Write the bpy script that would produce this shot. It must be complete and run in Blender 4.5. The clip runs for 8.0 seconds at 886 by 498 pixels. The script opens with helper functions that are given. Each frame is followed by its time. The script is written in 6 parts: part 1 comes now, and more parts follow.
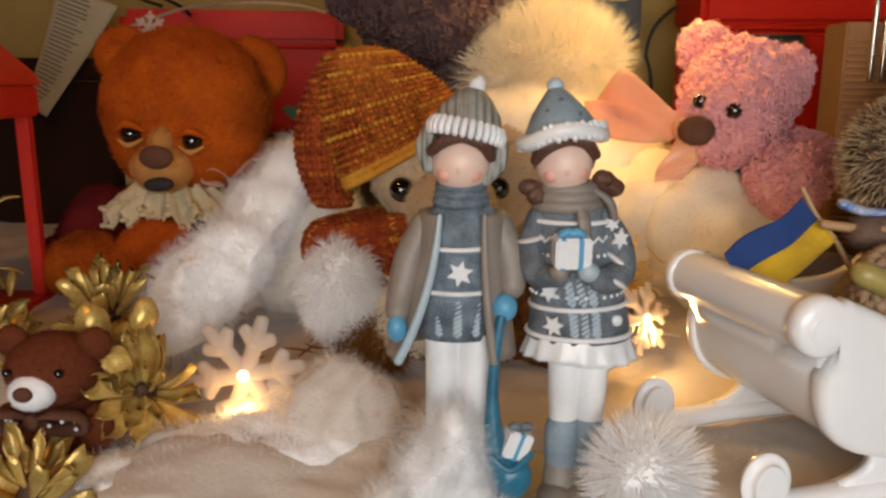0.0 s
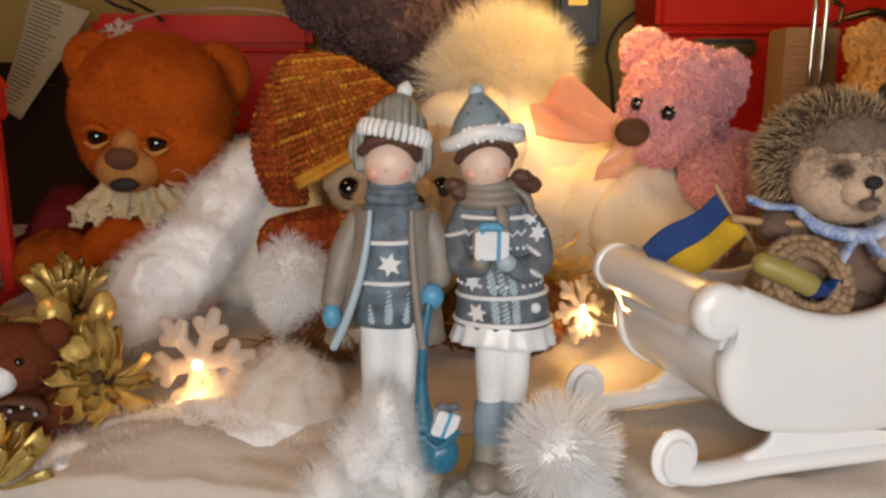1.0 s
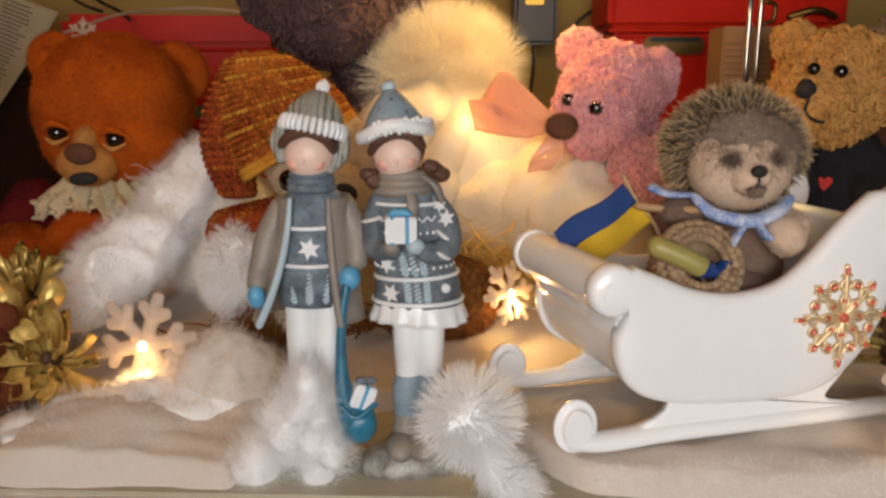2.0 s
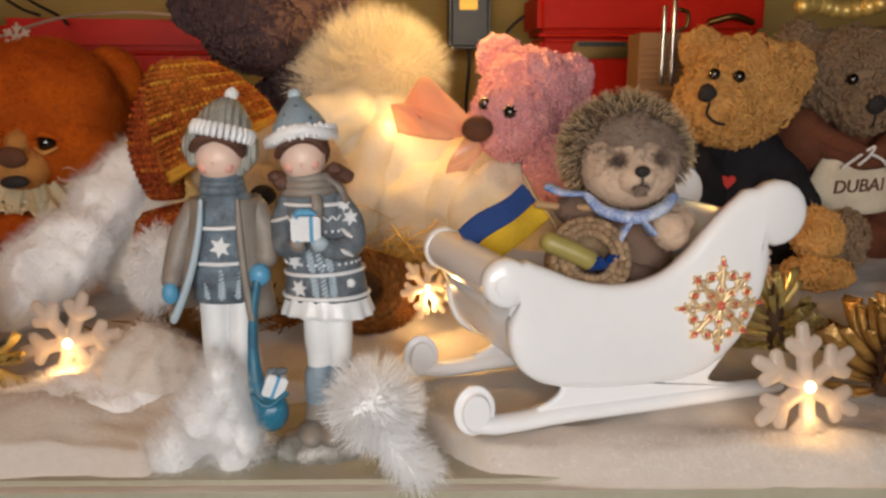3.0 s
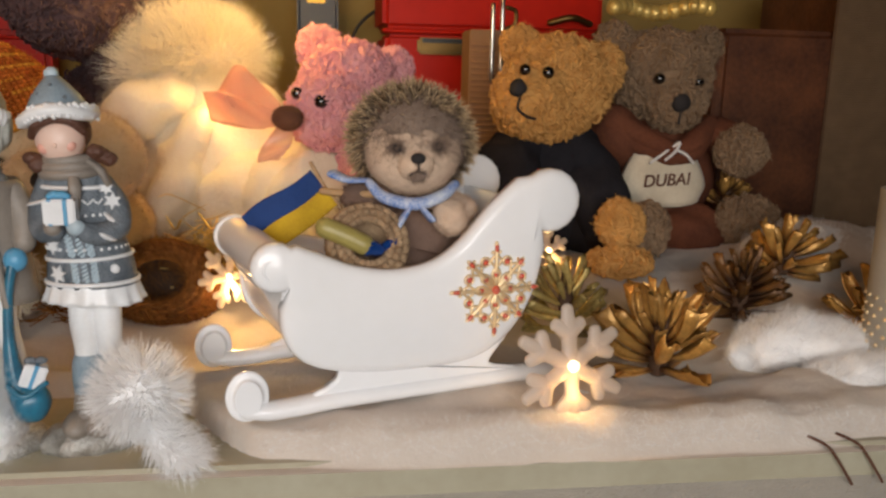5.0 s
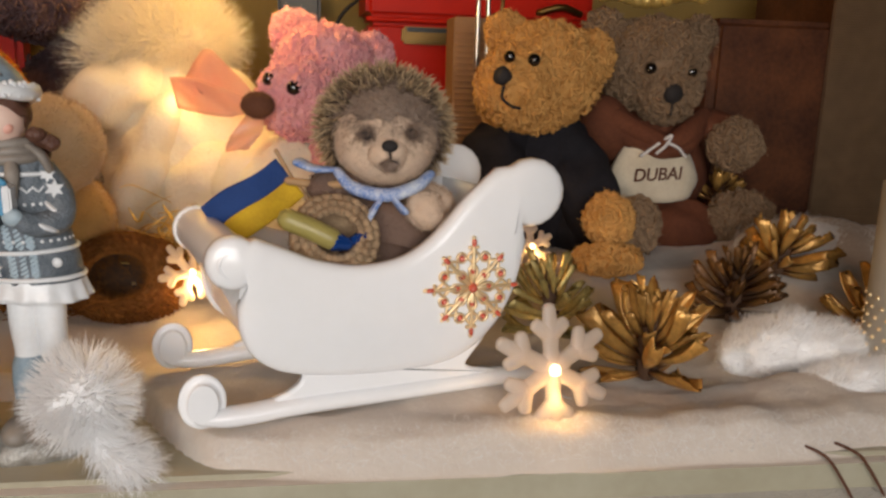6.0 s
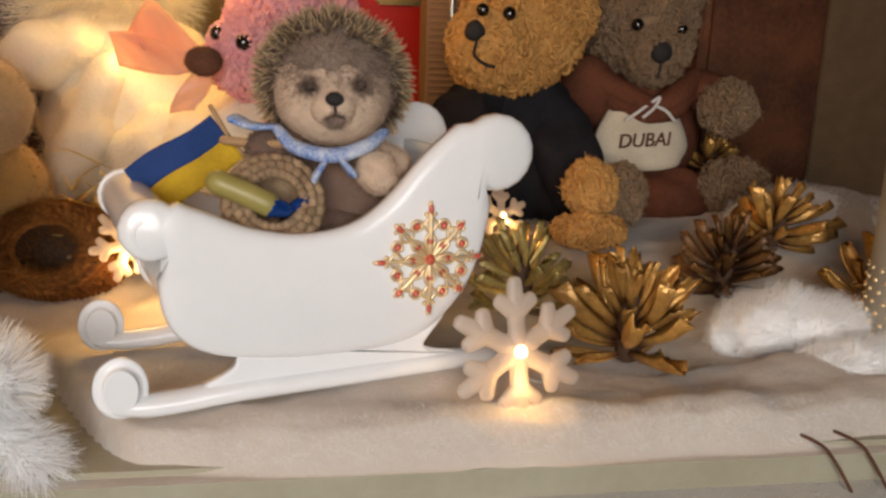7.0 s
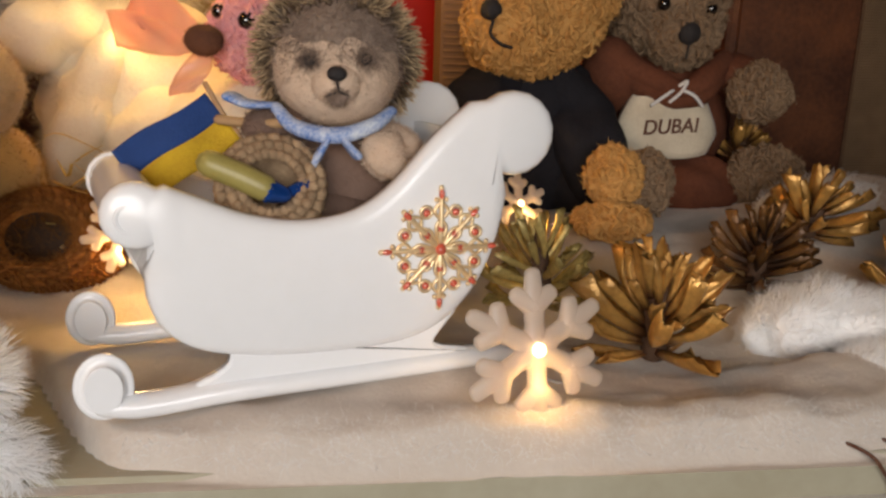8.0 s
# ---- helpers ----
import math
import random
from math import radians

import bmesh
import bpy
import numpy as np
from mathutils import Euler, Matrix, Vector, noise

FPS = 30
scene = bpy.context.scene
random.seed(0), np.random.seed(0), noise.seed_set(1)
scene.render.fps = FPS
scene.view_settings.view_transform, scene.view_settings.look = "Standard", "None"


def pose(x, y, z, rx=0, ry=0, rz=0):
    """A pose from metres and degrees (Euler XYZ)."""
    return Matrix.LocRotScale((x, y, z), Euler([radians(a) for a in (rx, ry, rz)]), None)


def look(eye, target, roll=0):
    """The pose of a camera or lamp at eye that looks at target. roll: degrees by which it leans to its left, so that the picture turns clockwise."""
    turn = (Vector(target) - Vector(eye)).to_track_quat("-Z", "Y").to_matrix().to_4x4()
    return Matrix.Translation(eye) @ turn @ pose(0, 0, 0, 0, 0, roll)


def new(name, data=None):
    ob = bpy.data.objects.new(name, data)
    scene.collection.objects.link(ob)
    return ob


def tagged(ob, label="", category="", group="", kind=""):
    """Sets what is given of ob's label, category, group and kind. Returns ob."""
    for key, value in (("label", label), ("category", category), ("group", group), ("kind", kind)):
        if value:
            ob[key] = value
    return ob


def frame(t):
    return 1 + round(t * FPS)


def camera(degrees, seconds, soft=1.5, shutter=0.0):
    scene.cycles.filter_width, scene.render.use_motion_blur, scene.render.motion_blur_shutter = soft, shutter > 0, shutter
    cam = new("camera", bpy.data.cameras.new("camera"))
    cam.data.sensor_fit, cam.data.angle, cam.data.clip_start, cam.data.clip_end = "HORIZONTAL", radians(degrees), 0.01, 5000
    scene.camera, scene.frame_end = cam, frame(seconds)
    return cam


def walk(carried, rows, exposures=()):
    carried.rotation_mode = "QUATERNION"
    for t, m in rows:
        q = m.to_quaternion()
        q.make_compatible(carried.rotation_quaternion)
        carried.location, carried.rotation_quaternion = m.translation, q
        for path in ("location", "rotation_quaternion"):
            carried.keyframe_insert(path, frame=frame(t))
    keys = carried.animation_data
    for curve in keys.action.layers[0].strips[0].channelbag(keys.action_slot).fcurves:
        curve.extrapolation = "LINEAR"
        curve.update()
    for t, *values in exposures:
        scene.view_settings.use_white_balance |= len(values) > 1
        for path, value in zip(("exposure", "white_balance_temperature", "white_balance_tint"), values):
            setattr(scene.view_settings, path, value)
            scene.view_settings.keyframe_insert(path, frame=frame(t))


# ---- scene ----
cam = camera(58.4, 8.0, soft=2.6)
PATH = [
    (0, (0.006, 0.025, 0.194), (-0.022, 1.98, -0.225), 0.2),
    (0.5, (0.016, 0.012, 0.195), (-0.002, 1.968, -0.226), 0.0),
    (1, (0.032, -0.001, 0.196), (0.032, 1.956, -0.22), 0.1),
    (2.3, (0.079, -0.037, 0.196), (0.113, 1.918, -0.227), -0.3),
    (2.5, (0.085, -0.041, 0.199), (0.16, 1.912, -0.223), -0.1),
    (3, (0.099, -0.057, 0.2), (0.207, 1.895, -0.223), -0.1),
    (3.5, (0.115, -0.064, 0.199), (0.272, 1.884, -0.225), 0.3),
    (4, (0.135, -0.073, 0.199), (0.407, 1.86, -0.236), 0.5),
    (4.5, (0.157, -0.078, 0.198), (0.47, 1.849, -0.234), 0.4),
    (5, (0.167, -0.069, 0.193), (0.513, 1.856, -0.225), 1.3),
    (6.5, (0.195, -0.024, 0.18), (0.562, 1.892, -0.257), 1.7),
    (7, (0.21, -0.003, 0.171), (0.582, 1.904, -0.304), 1.7),
    (7.5, (0.216, 0.011, 0.162), (0.579, 1.917, -0.32), 1.5),
    (8, (0.218, 0.024, 0.161), (0.546, 1.936, -0.325), 1.6),
]
walk(cam, [(t, look(eye, target, roll)) for t, eye, target, roll in PATH])

# ---------------------------------------------------------------- world and large lights
world = bpy.data.worlds.new("world")
scene.world = world
world.use_nodes = True
sky = world.node_tree.nodes.new("ShaderNodeTexSky")
sky.sky_type, sky.sun_disc = "NISHITA", False
sky.sun_elevation, sky.sun_rotation = radians(25), radians(200)
world.node_tree.links.new(sky.outputs[0], world.node_tree.nodes["Background"].inputs[0])
world.node_tree.nodes["Background"].inputs[1].default_value = 0.1
scene.view_settings.exposure = -0.18


def lamp(name, kind, energy, colour, m, size=0.1, size_y=None):
    data = bpy.data.lights.new(name, kind)
    data.energy, data.color = energy, colour
    if kind == "AREA":
        data.shape, data.size, data.size_y = "RECTANGLE", size, size_y or size
    else:
        data.shadow_soft_size = size
    ob = new(name, data)
    ob.matrix_world = m
    return ob


# daylight in the window opening behind the camera, and an added warm lamp, unseen
WINDOW = 7.6
UNSEEN_WARM_LAMP = 5.8
lamp("window_daylight", "AREA", WINDOW, (0.98, 0.95, 0.94), look((0.10, -0.54, 0.24), (0.12, 0.36, 0.06)), 0.7, 0.4)
# added lamp without a fixture, set high at the left to warm the toys
lamp("unseen_warm_lamp_light", "POINT", UNSEEN_WARM_LAMP, (1.0, 0.43, 0.09), pose(-0.42, 0.14, 0.82), 0.06)
LED_W = 0.035
WARM = (1.0, 0.58, 0.2)

# ---------------------------------------------------------------- materials


def material(name, colour, rough=0.6, metal=0.0, second=None, scale=40.0, amount=0.5, bump=0.0, bump_scale=None,
             sheen=0.0, coat=0.0, translucent=0.0, detail=4.0, spec=0.5, island=0.0, obj_random=0.0, tip=None, wave=None, gap=0.0, root=None):
    """A surface with a mottled colour at two scales, fine relief and, if asked for, sheen, gloss or translucency."""
    m = bpy.data.materials.new(name)
    m.use_nodes = True
    t = m.node_tree
    n, l = t.nodes, t.links
    p = n["Principled BSDF"]
    co = n.new("ShaderNodeTexCoord").outputs["Object"]
    big = n.new("ShaderNodeTexNoise")
    big.inputs["Scale"].default_value, big.inputs["Detail"].default_value = scale, detail
    l.new(co, big.inputs["Vector"])
    small = n.new("ShaderNodeTexNoise")
    small.inputs["Scale"].default_value, small.inputs["Detail"].default_value = scale * 9, 3
    l.new(co, small.inputs["Vector"])
    add = n.new("ShaderNodeMath")
    add.operation = "MULTIPLY_ADD"
    l.new(small.outputs[0], add.inputs[0])
    add.inputs[1].default_value = 0.5
    l.new(big.outputs[0], add.inputs[2])
    ramp = n.new("ShaderNodeMapRange")
    ramp.inputs["From Min"].default_value, ramp.inputs["From Max"].default_value = 0.55, 0.95
    l.new(add.outputs[0], ramp.inputs["Value"])
    second = second or tuple(c * 0.72 for c in colour)
    mix = n.new("ShaderNodeMix")
    mix.data_type = "RGBA"
    mix.inputs["A"].default_value, mix.inputs["B"].default_value = (*colour, 1), (*second, 1)
    fac = n.new("ShaderNodeMath")
    fac.operation = "MULTIPLY"
    fac.inputs[1].default_value = amount
    l.new(ramp.outputs[0], fac.inputs[0])
    l.new(fac.outputs[0], mix.inputs["Factor"])
    out = mix.outputs["Result"]
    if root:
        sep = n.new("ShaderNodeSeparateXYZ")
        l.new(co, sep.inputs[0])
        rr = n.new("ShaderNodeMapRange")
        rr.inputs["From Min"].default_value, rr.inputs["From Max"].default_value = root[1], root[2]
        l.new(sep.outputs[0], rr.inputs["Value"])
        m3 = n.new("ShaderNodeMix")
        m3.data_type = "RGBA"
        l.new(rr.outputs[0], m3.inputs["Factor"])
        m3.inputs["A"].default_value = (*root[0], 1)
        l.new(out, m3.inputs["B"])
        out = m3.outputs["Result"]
    if tip:
        at = n.new("ShaderNodeAttribute")
        at.attribute_name = "along"
        m2 = n.new("ShaderNodeMix")
        m2.data_type = "RGBA"
        pw = n.new("ShaderNodeMath")
        pw.operation = "POWER"
        pw.inputs[1].default_value = 2.2
        l.new(at.outputs["Fac"], pw.inputs[0])
        l.new(pw.outputs[0], m2.inputs["Factor"])
        l.new(out, m2.inputs["A"])
        m2.inputs["B"].default_value = (*tip, 1)
        out = m2.outputs["Result"]
    for source, spread in ((("ShaderNodeNewGeometry", "Random Per Island"), island), (("ShaderNodeObjectInfo", "Random"), obj_random)):
        if spread:
            r = n.new("ShaderNodeMapRange")
            r.inputs["To Min"].default_value, r.inputs["To Max"].default_value = 1 - spread, 1 + spread
            l.new(n.new(source[0]).outputs[source[1]], r.inputs["Value"])
            h = n.new("ShaderNodeHueSaturation")
            l.new(out, h.inputs["Color"])
            l.new(r.outputs[0], h.inputs["Value"])
            out = h.outputs[0]
    l.new(out, p.inputs["Base Color"])
    p.inputs["Roughness"].default_value, p.inputs["Metallic"].default_value = rough, metal
    p.inputs["Specular IOR Level"].default_value = spec
    p.inputs["Sheen Weight"].default_value = sheen
    p.inputs["Sheen Roughness"].default_value = 0.4
    p.inputs["Coat Weight"].default_value = coat
    p.inputs["Coat Roughness"].default_value = 0.06
    if bump:
        b = n.new("ShaderNodeBump")
        b.inputs["Strength"].default_value, b.inputs["Distance"].default_value = bump, 0.0012
        if wave:
            w = n.new("ShaderNodeTexWave")
            w.bands_direction = wave[0]
            w.inputs["Scale"].default_value, w.inputs["Distortion"].default_value = wave[1], wave[2]
            l.new(co, w.inputs["Vector"])
            l.new(w.outputs[1], b.inputs["Height"])
        else:
            k = n.new("ShaderNodeTexNoise")
            k.inputs["Scale"].default_value, k.inputs["Detail"].default_value = bump_scale or scale * 6, 5
            l.new(co, k.inputs["Vector"])
            l.new(k.outputs[0], b.inputs["Height"])
        l.new(b.outputs[0], p.inputs["Normal"])
    shader = p.outputs[0]
    if translucent:
        tr = n.new("ShaderNodeBsdfTranslucent")
        l.new(out, tr.inputs[0])
        ms = n.new("ShaderNodeMixShader")
        ms.inputs[0].default_value = translucent
        l.new(shader, ms.inputs[1])
        l.new(tr.outputs[0], ms.inputs[2])
        shader = ms.outputs[0]
    if gap:
        tp = n.new("ShaderNodeBsdfTransparent")
        ms = n.new("ShaderNodeMixShader")
        ms.inputs[0].default_value = gap
        l.new(shader, ms.inputs[1])
        l.new(tp.outputs[0], ms.inputs[2])
        shader = ms.outputs[0]
    l.new(shader, n["Material Output"].inputs[0])
    return m


def glowing(name, colour, strength):
    m = bpy.data.materials.new(name)
    m.use_nodes = True
    p = m.node_tree.nodes["Principled BSDF"]
    p.inputs["Base Color"].default_value = (*colour, 1)
    p.inputs["Emission Color"].default_value = (*colour, 1)
    p.inputs["Emission Strength"].default_value = strength
    return m


M_WALL = material("wall_plaster", (0.38, 0.27, 0.085), 0.9, scale=5, amount=0.35, bump=0.4, bump_scale=120)
# near black, so that the unseen walls and ceiling bounce little light
M_ROOM = material("bounce_cutting_paint", (0.07, 0.05, 0.035), 0.9, scale=3, amount=0.25)
M_FLOOR = material("floor_wood", (0.3, 0.2, 0.12), 0.5, scale=4, amount=0.6)
M_BOARD = material("painted_board", (0.42, 0.39, 0.29), 0.45, second=(0.30, 0.26, 0.17), scale=14, amount=0.5, bump=0.08, bump_scale=60, coat=0.2)
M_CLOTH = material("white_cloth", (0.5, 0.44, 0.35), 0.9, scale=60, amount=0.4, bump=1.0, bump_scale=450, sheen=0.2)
M_BATT = material("cotton_batting", (0.80, 0.725, 0.645), 0.95, second=(0.69, 0.60, 0.51), scale=26, amount=0.6, bump=0.5, bump_scale=500, sheen=0.3, translucent=0.25, spec=0.1)
M_WHITEFUR = material("white_fur", (0.95, 0.95, 0.95), 0.8, second=(0.92, 0.91, 0.9), scale=30, amount=0.5, sheen=0.3, translucent=0.45, spec=0.1)
M_WHITECORE = material("packed_white_fibre", (0.95, 0.95, 0.95), 0.9, second=(0.86, 0.84, 0.82), scale=45, amount=0.6, bump=0.45, bump_scale=420, sheen=0.3, spec=0.1)
M_CREAMCORE = material("packed_cream_fibre", (0.90, 0.84, 0.70), 0.9, second=(0.82, 0.72, 0.55), scale=40, amount=0.6, bump=0.5, bump_scale=380, sheen=0.2, spec=0.1)
M_CREAMFUR = material("cream_fur", (0.88, 0.82, 0.68), 0.85, second=(0.84, 0.75, 0.58), scale=22, amount=0.6, sheen=0.2, translucent=0.25, spec=0.15)
M_FAWN = material("fawn_plush", (0.66, 0.50, 0.32), 0.9, second=(0.50, 0.35, 0.19), scale=40, amount=0.6, sheen=0.3, spec=0.1)
M_TANPLUSH = material("honey_plush_body", (0.55, 0.34, 0.13), 0.9, scale=40, amount=0.6, sheen=0.3, spec=0.15)
M_CERAMIC = material("white_glazed_ceramic", (0.88, 0.88, 0.89), 0.24, second=(0.8, 0.8, 0.79), scale=12, amount=0.35, coat=0.3, bump=0.03, bump_scale=80)
M_GOLD = material("polished_gold", (0.98, 0.76, 0.45), 0.42, 0.7, scale=90, amount=0.4)
M_RED_ENAMEL = material("red_enamel", (0.66, 0.12, 0.07), 0.15, scale=80, amount=0.4, coat=0.6)
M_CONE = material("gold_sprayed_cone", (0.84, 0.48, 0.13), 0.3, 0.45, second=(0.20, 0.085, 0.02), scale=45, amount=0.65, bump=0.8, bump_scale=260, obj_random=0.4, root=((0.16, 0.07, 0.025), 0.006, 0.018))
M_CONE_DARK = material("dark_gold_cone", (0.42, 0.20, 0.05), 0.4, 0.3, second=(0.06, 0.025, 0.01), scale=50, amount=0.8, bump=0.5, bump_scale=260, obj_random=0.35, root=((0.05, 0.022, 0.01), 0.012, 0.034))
M_CONE_GREEN = material("olive_gold_leaf", (0.66, 0.5, 0.17), 0.33, 0.4, second=(0.12, 0.09, 0.03), scale=45, amount=0.8, bump=0.5, bump_scale=260, obj_random=0.3)
M_FOIL = material("gold_foil_leaf", (0.88, 0.64, 0.2), 0.36, 0.45, second=(0.36, 0.22, 0.05), scale=60, amount=0.7, bump=0.6, bump_scale=200, obj_random=0.25)
# woody cone cores and stems; also the painted shade inside the nest
M_CORE_SHADE = material("cone_core_and_nest_shade", (0.08, 0.04, 0.02), 0.8, scale=60)
M_ORANGE = material("orange_felt", (0.5, 0.105, 0.008), 0.95, second=(0.27, 0.04, 0.005), scale=30, amount=0.7, bump=0.8, bump_scale=420, sheen=0.0, spec=0.1)
M_ORANGE_L = material("pale_orange_felt", (0.52, 0.24, 0.07), 0.95, scale=50, amount=0.5, bump=0.6, bump_scale=420, sheen=0.0, spec=0.1)
M_BURG = material("burgundy_felt", (0.16, 0.012, 0.012), 0.95, second=(0.08, 0.006, 0.008), scale=36, amount=0.7, bump=0.7, bump_scale=420, sheen=0.0, spec=0.1)
M_LACE = material("cream_lace", (0.78, 0.66, 0.42), 0.85, scale=80, amount=0.6, bump=0.8, bump_scale=900, translucent=0.2)
M_BROWNFELT = material("brown_felt", (0.12, 0.045, 0.022), 0.9, scale=60, amount=0.6, bump=0.6, bump_scale=500, sheen=0.0)
M_BLACK = material("black_glass_eye", (0.006, 0.005, 0.005), 0.05, coat=1.0, amount=0.0)
M_BLACKFELT = material("black_felt", (0.02, 0.016, 0.016), 0.8, scale=90, amount=0.5, bump=0.5, bump_scale=600)
M_PURPLE = material("plum_brown_fur", (0.12, 0.075, 0.075), 0.85, second=(0.05, 0.03, 0.032), scale=40, amount=0.8, sheen=0.0, spec=0.15, tip=(0.24, 0.17, 0.17))
M_KNIT = material("variegated_orange_wool", (0.62, 0.2, 0.03), 0.95, second=(0.28, 0.05, 0.012), scale=26, amount=1.0, sheen=0.0, spec=0.1, island=0.35)
M_KNIT_Y = material("yellow_orange_wool", (0.72, 0.38, 0.05), 0.95, second=(0.5, 0.16, 0.02), scale=40, amount=0.9, sheen=0.0, spec=0.1, island=0.3)
M_KNIT_R = material("rust_wool", (0.4, 0.085, 0.02), 0.95, second=(0.2, 0.03, 0.012), scale=34, amount=1.0, sheen=0.0, spec=0.1, island=0.35)
M_BROWNWOOL = material("brown_wool", (0.3, 0.13, 0.035), 0.95, second=(0.15, 0.055, 0.015), scale=40, amount=0.9, sheen=0.0, spec=0.1, island=0.3)
M_PINK = material("pink_plush", (0.76, 0.41, 0.42), 0.85, second=(0.68, 0.28, 0.32), scale=60, amount=0.7, sheen=0.0, spec=0.15, tip=(0.93, 0.52, 0.54))
M_TAN = material("golden_tan_plush", (0.62, 0.34, 0.11), 0.85, second=(0.4, 0.19, 0.05), scale=60, amount=0.7, sheen=0.0, spec=0.15, tip=(0.88, 0.56, 0.22))
M_GREY = material("grey_brown_plush", (0.27, 0.18, 0.11), 0.85, second=(0.15, 0.095, 0.055), scale=60, amount=0.7, sheen=0.0, spec=0.15, tip=(0.6, 0.46, 0.32))
M_ORGANZA = material("peach_satin_ribbon", (0.95, 0.66, 0.50), 0.16, second=(0.92, 0.52, 0.38), scale=18, amount=0.6, sheen=0.4, translucent=0.5, coat=0.5, gap=0.2)
M_TIN = material("red_painted_tin", (0.58, 0.022, 0.010), 0.38, second=(0.42, 0.014, 0.008), scale=9, amount=0.5, coat=0.0, spec=0.1, bump=0.05, bump_scale=70)
M_LANTERN = material("red_lantern_paint", (0.6, 0.028, 0.015), 0.4, second=(0.4, 0.015, 0.01), scale=30, amount=0.5, bump=0.15, bump_scale=150)
M_GREENPAINT = material("green_heart_print", (0.06, 0.16, 0.08), 0.4, scale=60)
M_CREAMBOX = material("cream_printed_card", (0.66, 0.5, 0.24), 0.6, scale=30, amount=0.4)
M_DARKFILL = material("near_black_fill", (0.028, 0.013, 0.008), 0.9, spec=0.1, scale=16, amount=0.7, bump=0.2, bump_scale=60)
M_CARD = material("brown_corrugated_card", (0.3, 0.16, 0.075), 0.8, scale=30, amount=0.5, bump=0.5, bump_scale=200)
M_STEEL = material("brushed_steel", (0.62, 0.6, 0.56), 0.28, 1.0, scale=60, amount=0.4)
M_BRASS = material("aged_brass", (0.2, 0.12, 0.04), 0.4, 0.9, scale=60, amount=0.7)
M_PAPER = material("printed_paper", (0.52, 0.45, 0.3), 0.8, scale=20, amount=0.4, bump=0.2, translucent=0.15)
M_INK = material("grey_ink", (0.2, 0.17, 0.13), 0.8, scale=100)
M_PLASTIC = material("black_plastic", (0.015, 0.014, 0.013), 0.4, scale=50, bump=0.1)
M_SHIRT = material("black_cotton_shirt", (0.014, 0.013, 0.017), 0.9, second=(0.028, 0.026, 0.03), scale=50, amount=0.7, bump=0.6, bump_scale=700, sheen=0.0, spec=0.2)
M_HOOD = material("brown_cotton_hoodie", (0.16, 0.055, 0.028), 0.9, second=(0.08, 0.028, 0.016), scale=40, amount=0.7, bump=0.6, bump_scale=600, sheen=0.0, spec=0.2)
M_CREAMSHIRT = material("cream_cotton_panel", (0.68, 0.6, 0.46), 0.9, second=(0.5, 0.42, 0.3), scale=50, amount=0.6, bump=0.6, bump_scale=600, sheen=0.2)
M_PRINT = material("brown_letter_print", (0.11, 0.04, 0.022), 0.7, scale=100)
M_WHITECORD = material("white_cord", (0.78, 0.76, 0.74), 0.8, scale=100, bump=0.6, bump_scale=900)
M_HEART = material("red_print", (0.6, 0.03, 0.02), 0.6, scale=80)
M_CABINET = material("brown_veneer", (0.15, 0.052, 0.02), 0.5, second=(0.06, 0.02, 0.009), scale=24, amount=1.0, bump=0.6, bump_scale=200)
M_GRILLE = material("woven_grille_cloth", (0.15, 0.085, 0.045), 0.85, second=(0.07, 0.038, 0.02), scale=30, amount=0.6, bump=0.5, bump_scale=300)
M_THREAD = material("straw_grille_thread", (0.2, 0.125, 0.065), 0.8, scale=60, amount=0.8)
M_RESIN = material("frosted_acrylic", (0.9, 0.82, 0.74), 0.3, second=(0.82, 0.71, 0.6), scale=30, amount=0.4, translucent=0.62, coat=0.3, gap=0.22)
M_BULB = glowing("lit_led", (1.0, 0.74, 0.4), 6.5)
# weak glow that stands for yellow LED light reflected by the adapter
M_LED_REFLECTION = glowing("yellow_reflected_glow", (1.0, 0.62, 0.08), 0.45)
M_BLUE = material("blue_flag_cloth", (0.012, 0.05, 0.2), 0.85, scale=60, amount=0.5, bump=0.6, bump_scale=900, sheen=0.2)
M_YELLOW = material("yellow_flag_cloth", (0.62, 0.4, 0.015), 0.85, second=(0.42, 0.24, 0.01), scale=60, amount=0.6, bump=0.6, bump_scale=900, sheen=0.2)
M_STICK = material("pale_wood", (0.45, 0.28, 0.14), 0.6, scale=60, amount=0.6)
M_JUTE = material("jute_yarn", (0.42, 0.29, 0.17), 0.9, second=(0.2, 0.12, 0.065), scale=70, amount=0.8, bump=0.6, bump_scale=900, sheen=0.0, island=0.25)
M_OLIVE = material("olive_gold_wrapper", (0.36, 0.3, 0.09), 0.4, scale=70, amount=0.6)
M_BLUEFOIL = material("blue_foil", (0.02, 0.1, 0.45), 0.2, 0.6, scale=90, amount=0.6)
M_QUILL = material("hedgehog_quills", (0.035, 0.022, 0.016), 0.6, second=(0.08, 0.05, 0.03), scale=40, amount=0.8, spec=0.3, tip=(0.85, 0.62, 0.36))
M_HGREY = material("smoky_grey_felt", (0.36, 0.275, 0.215), 0.95, second=(0.2, 0.145, 0.115), scale=60, amount=0.8, bump=0.5, bump_scale=500, spec=0.1)
M_HSMOKE = material("smoky_eye_felt", (0.33, 0.24, 0.19), 0.95, second=(0.17, 0.12, 0.09), scale=120, amount=0.8, bump=0.5, bump_scale=500, spec=0.1)
M_HFACE = material("cream_grey_felt", (0.70, 0.53, 0.39), 0.95, second=(0.46, 0.33, 0.25), scale=28, amount=0.6, bump=0.5, bump_scale=500, sheen=0.0, spec=0.1)
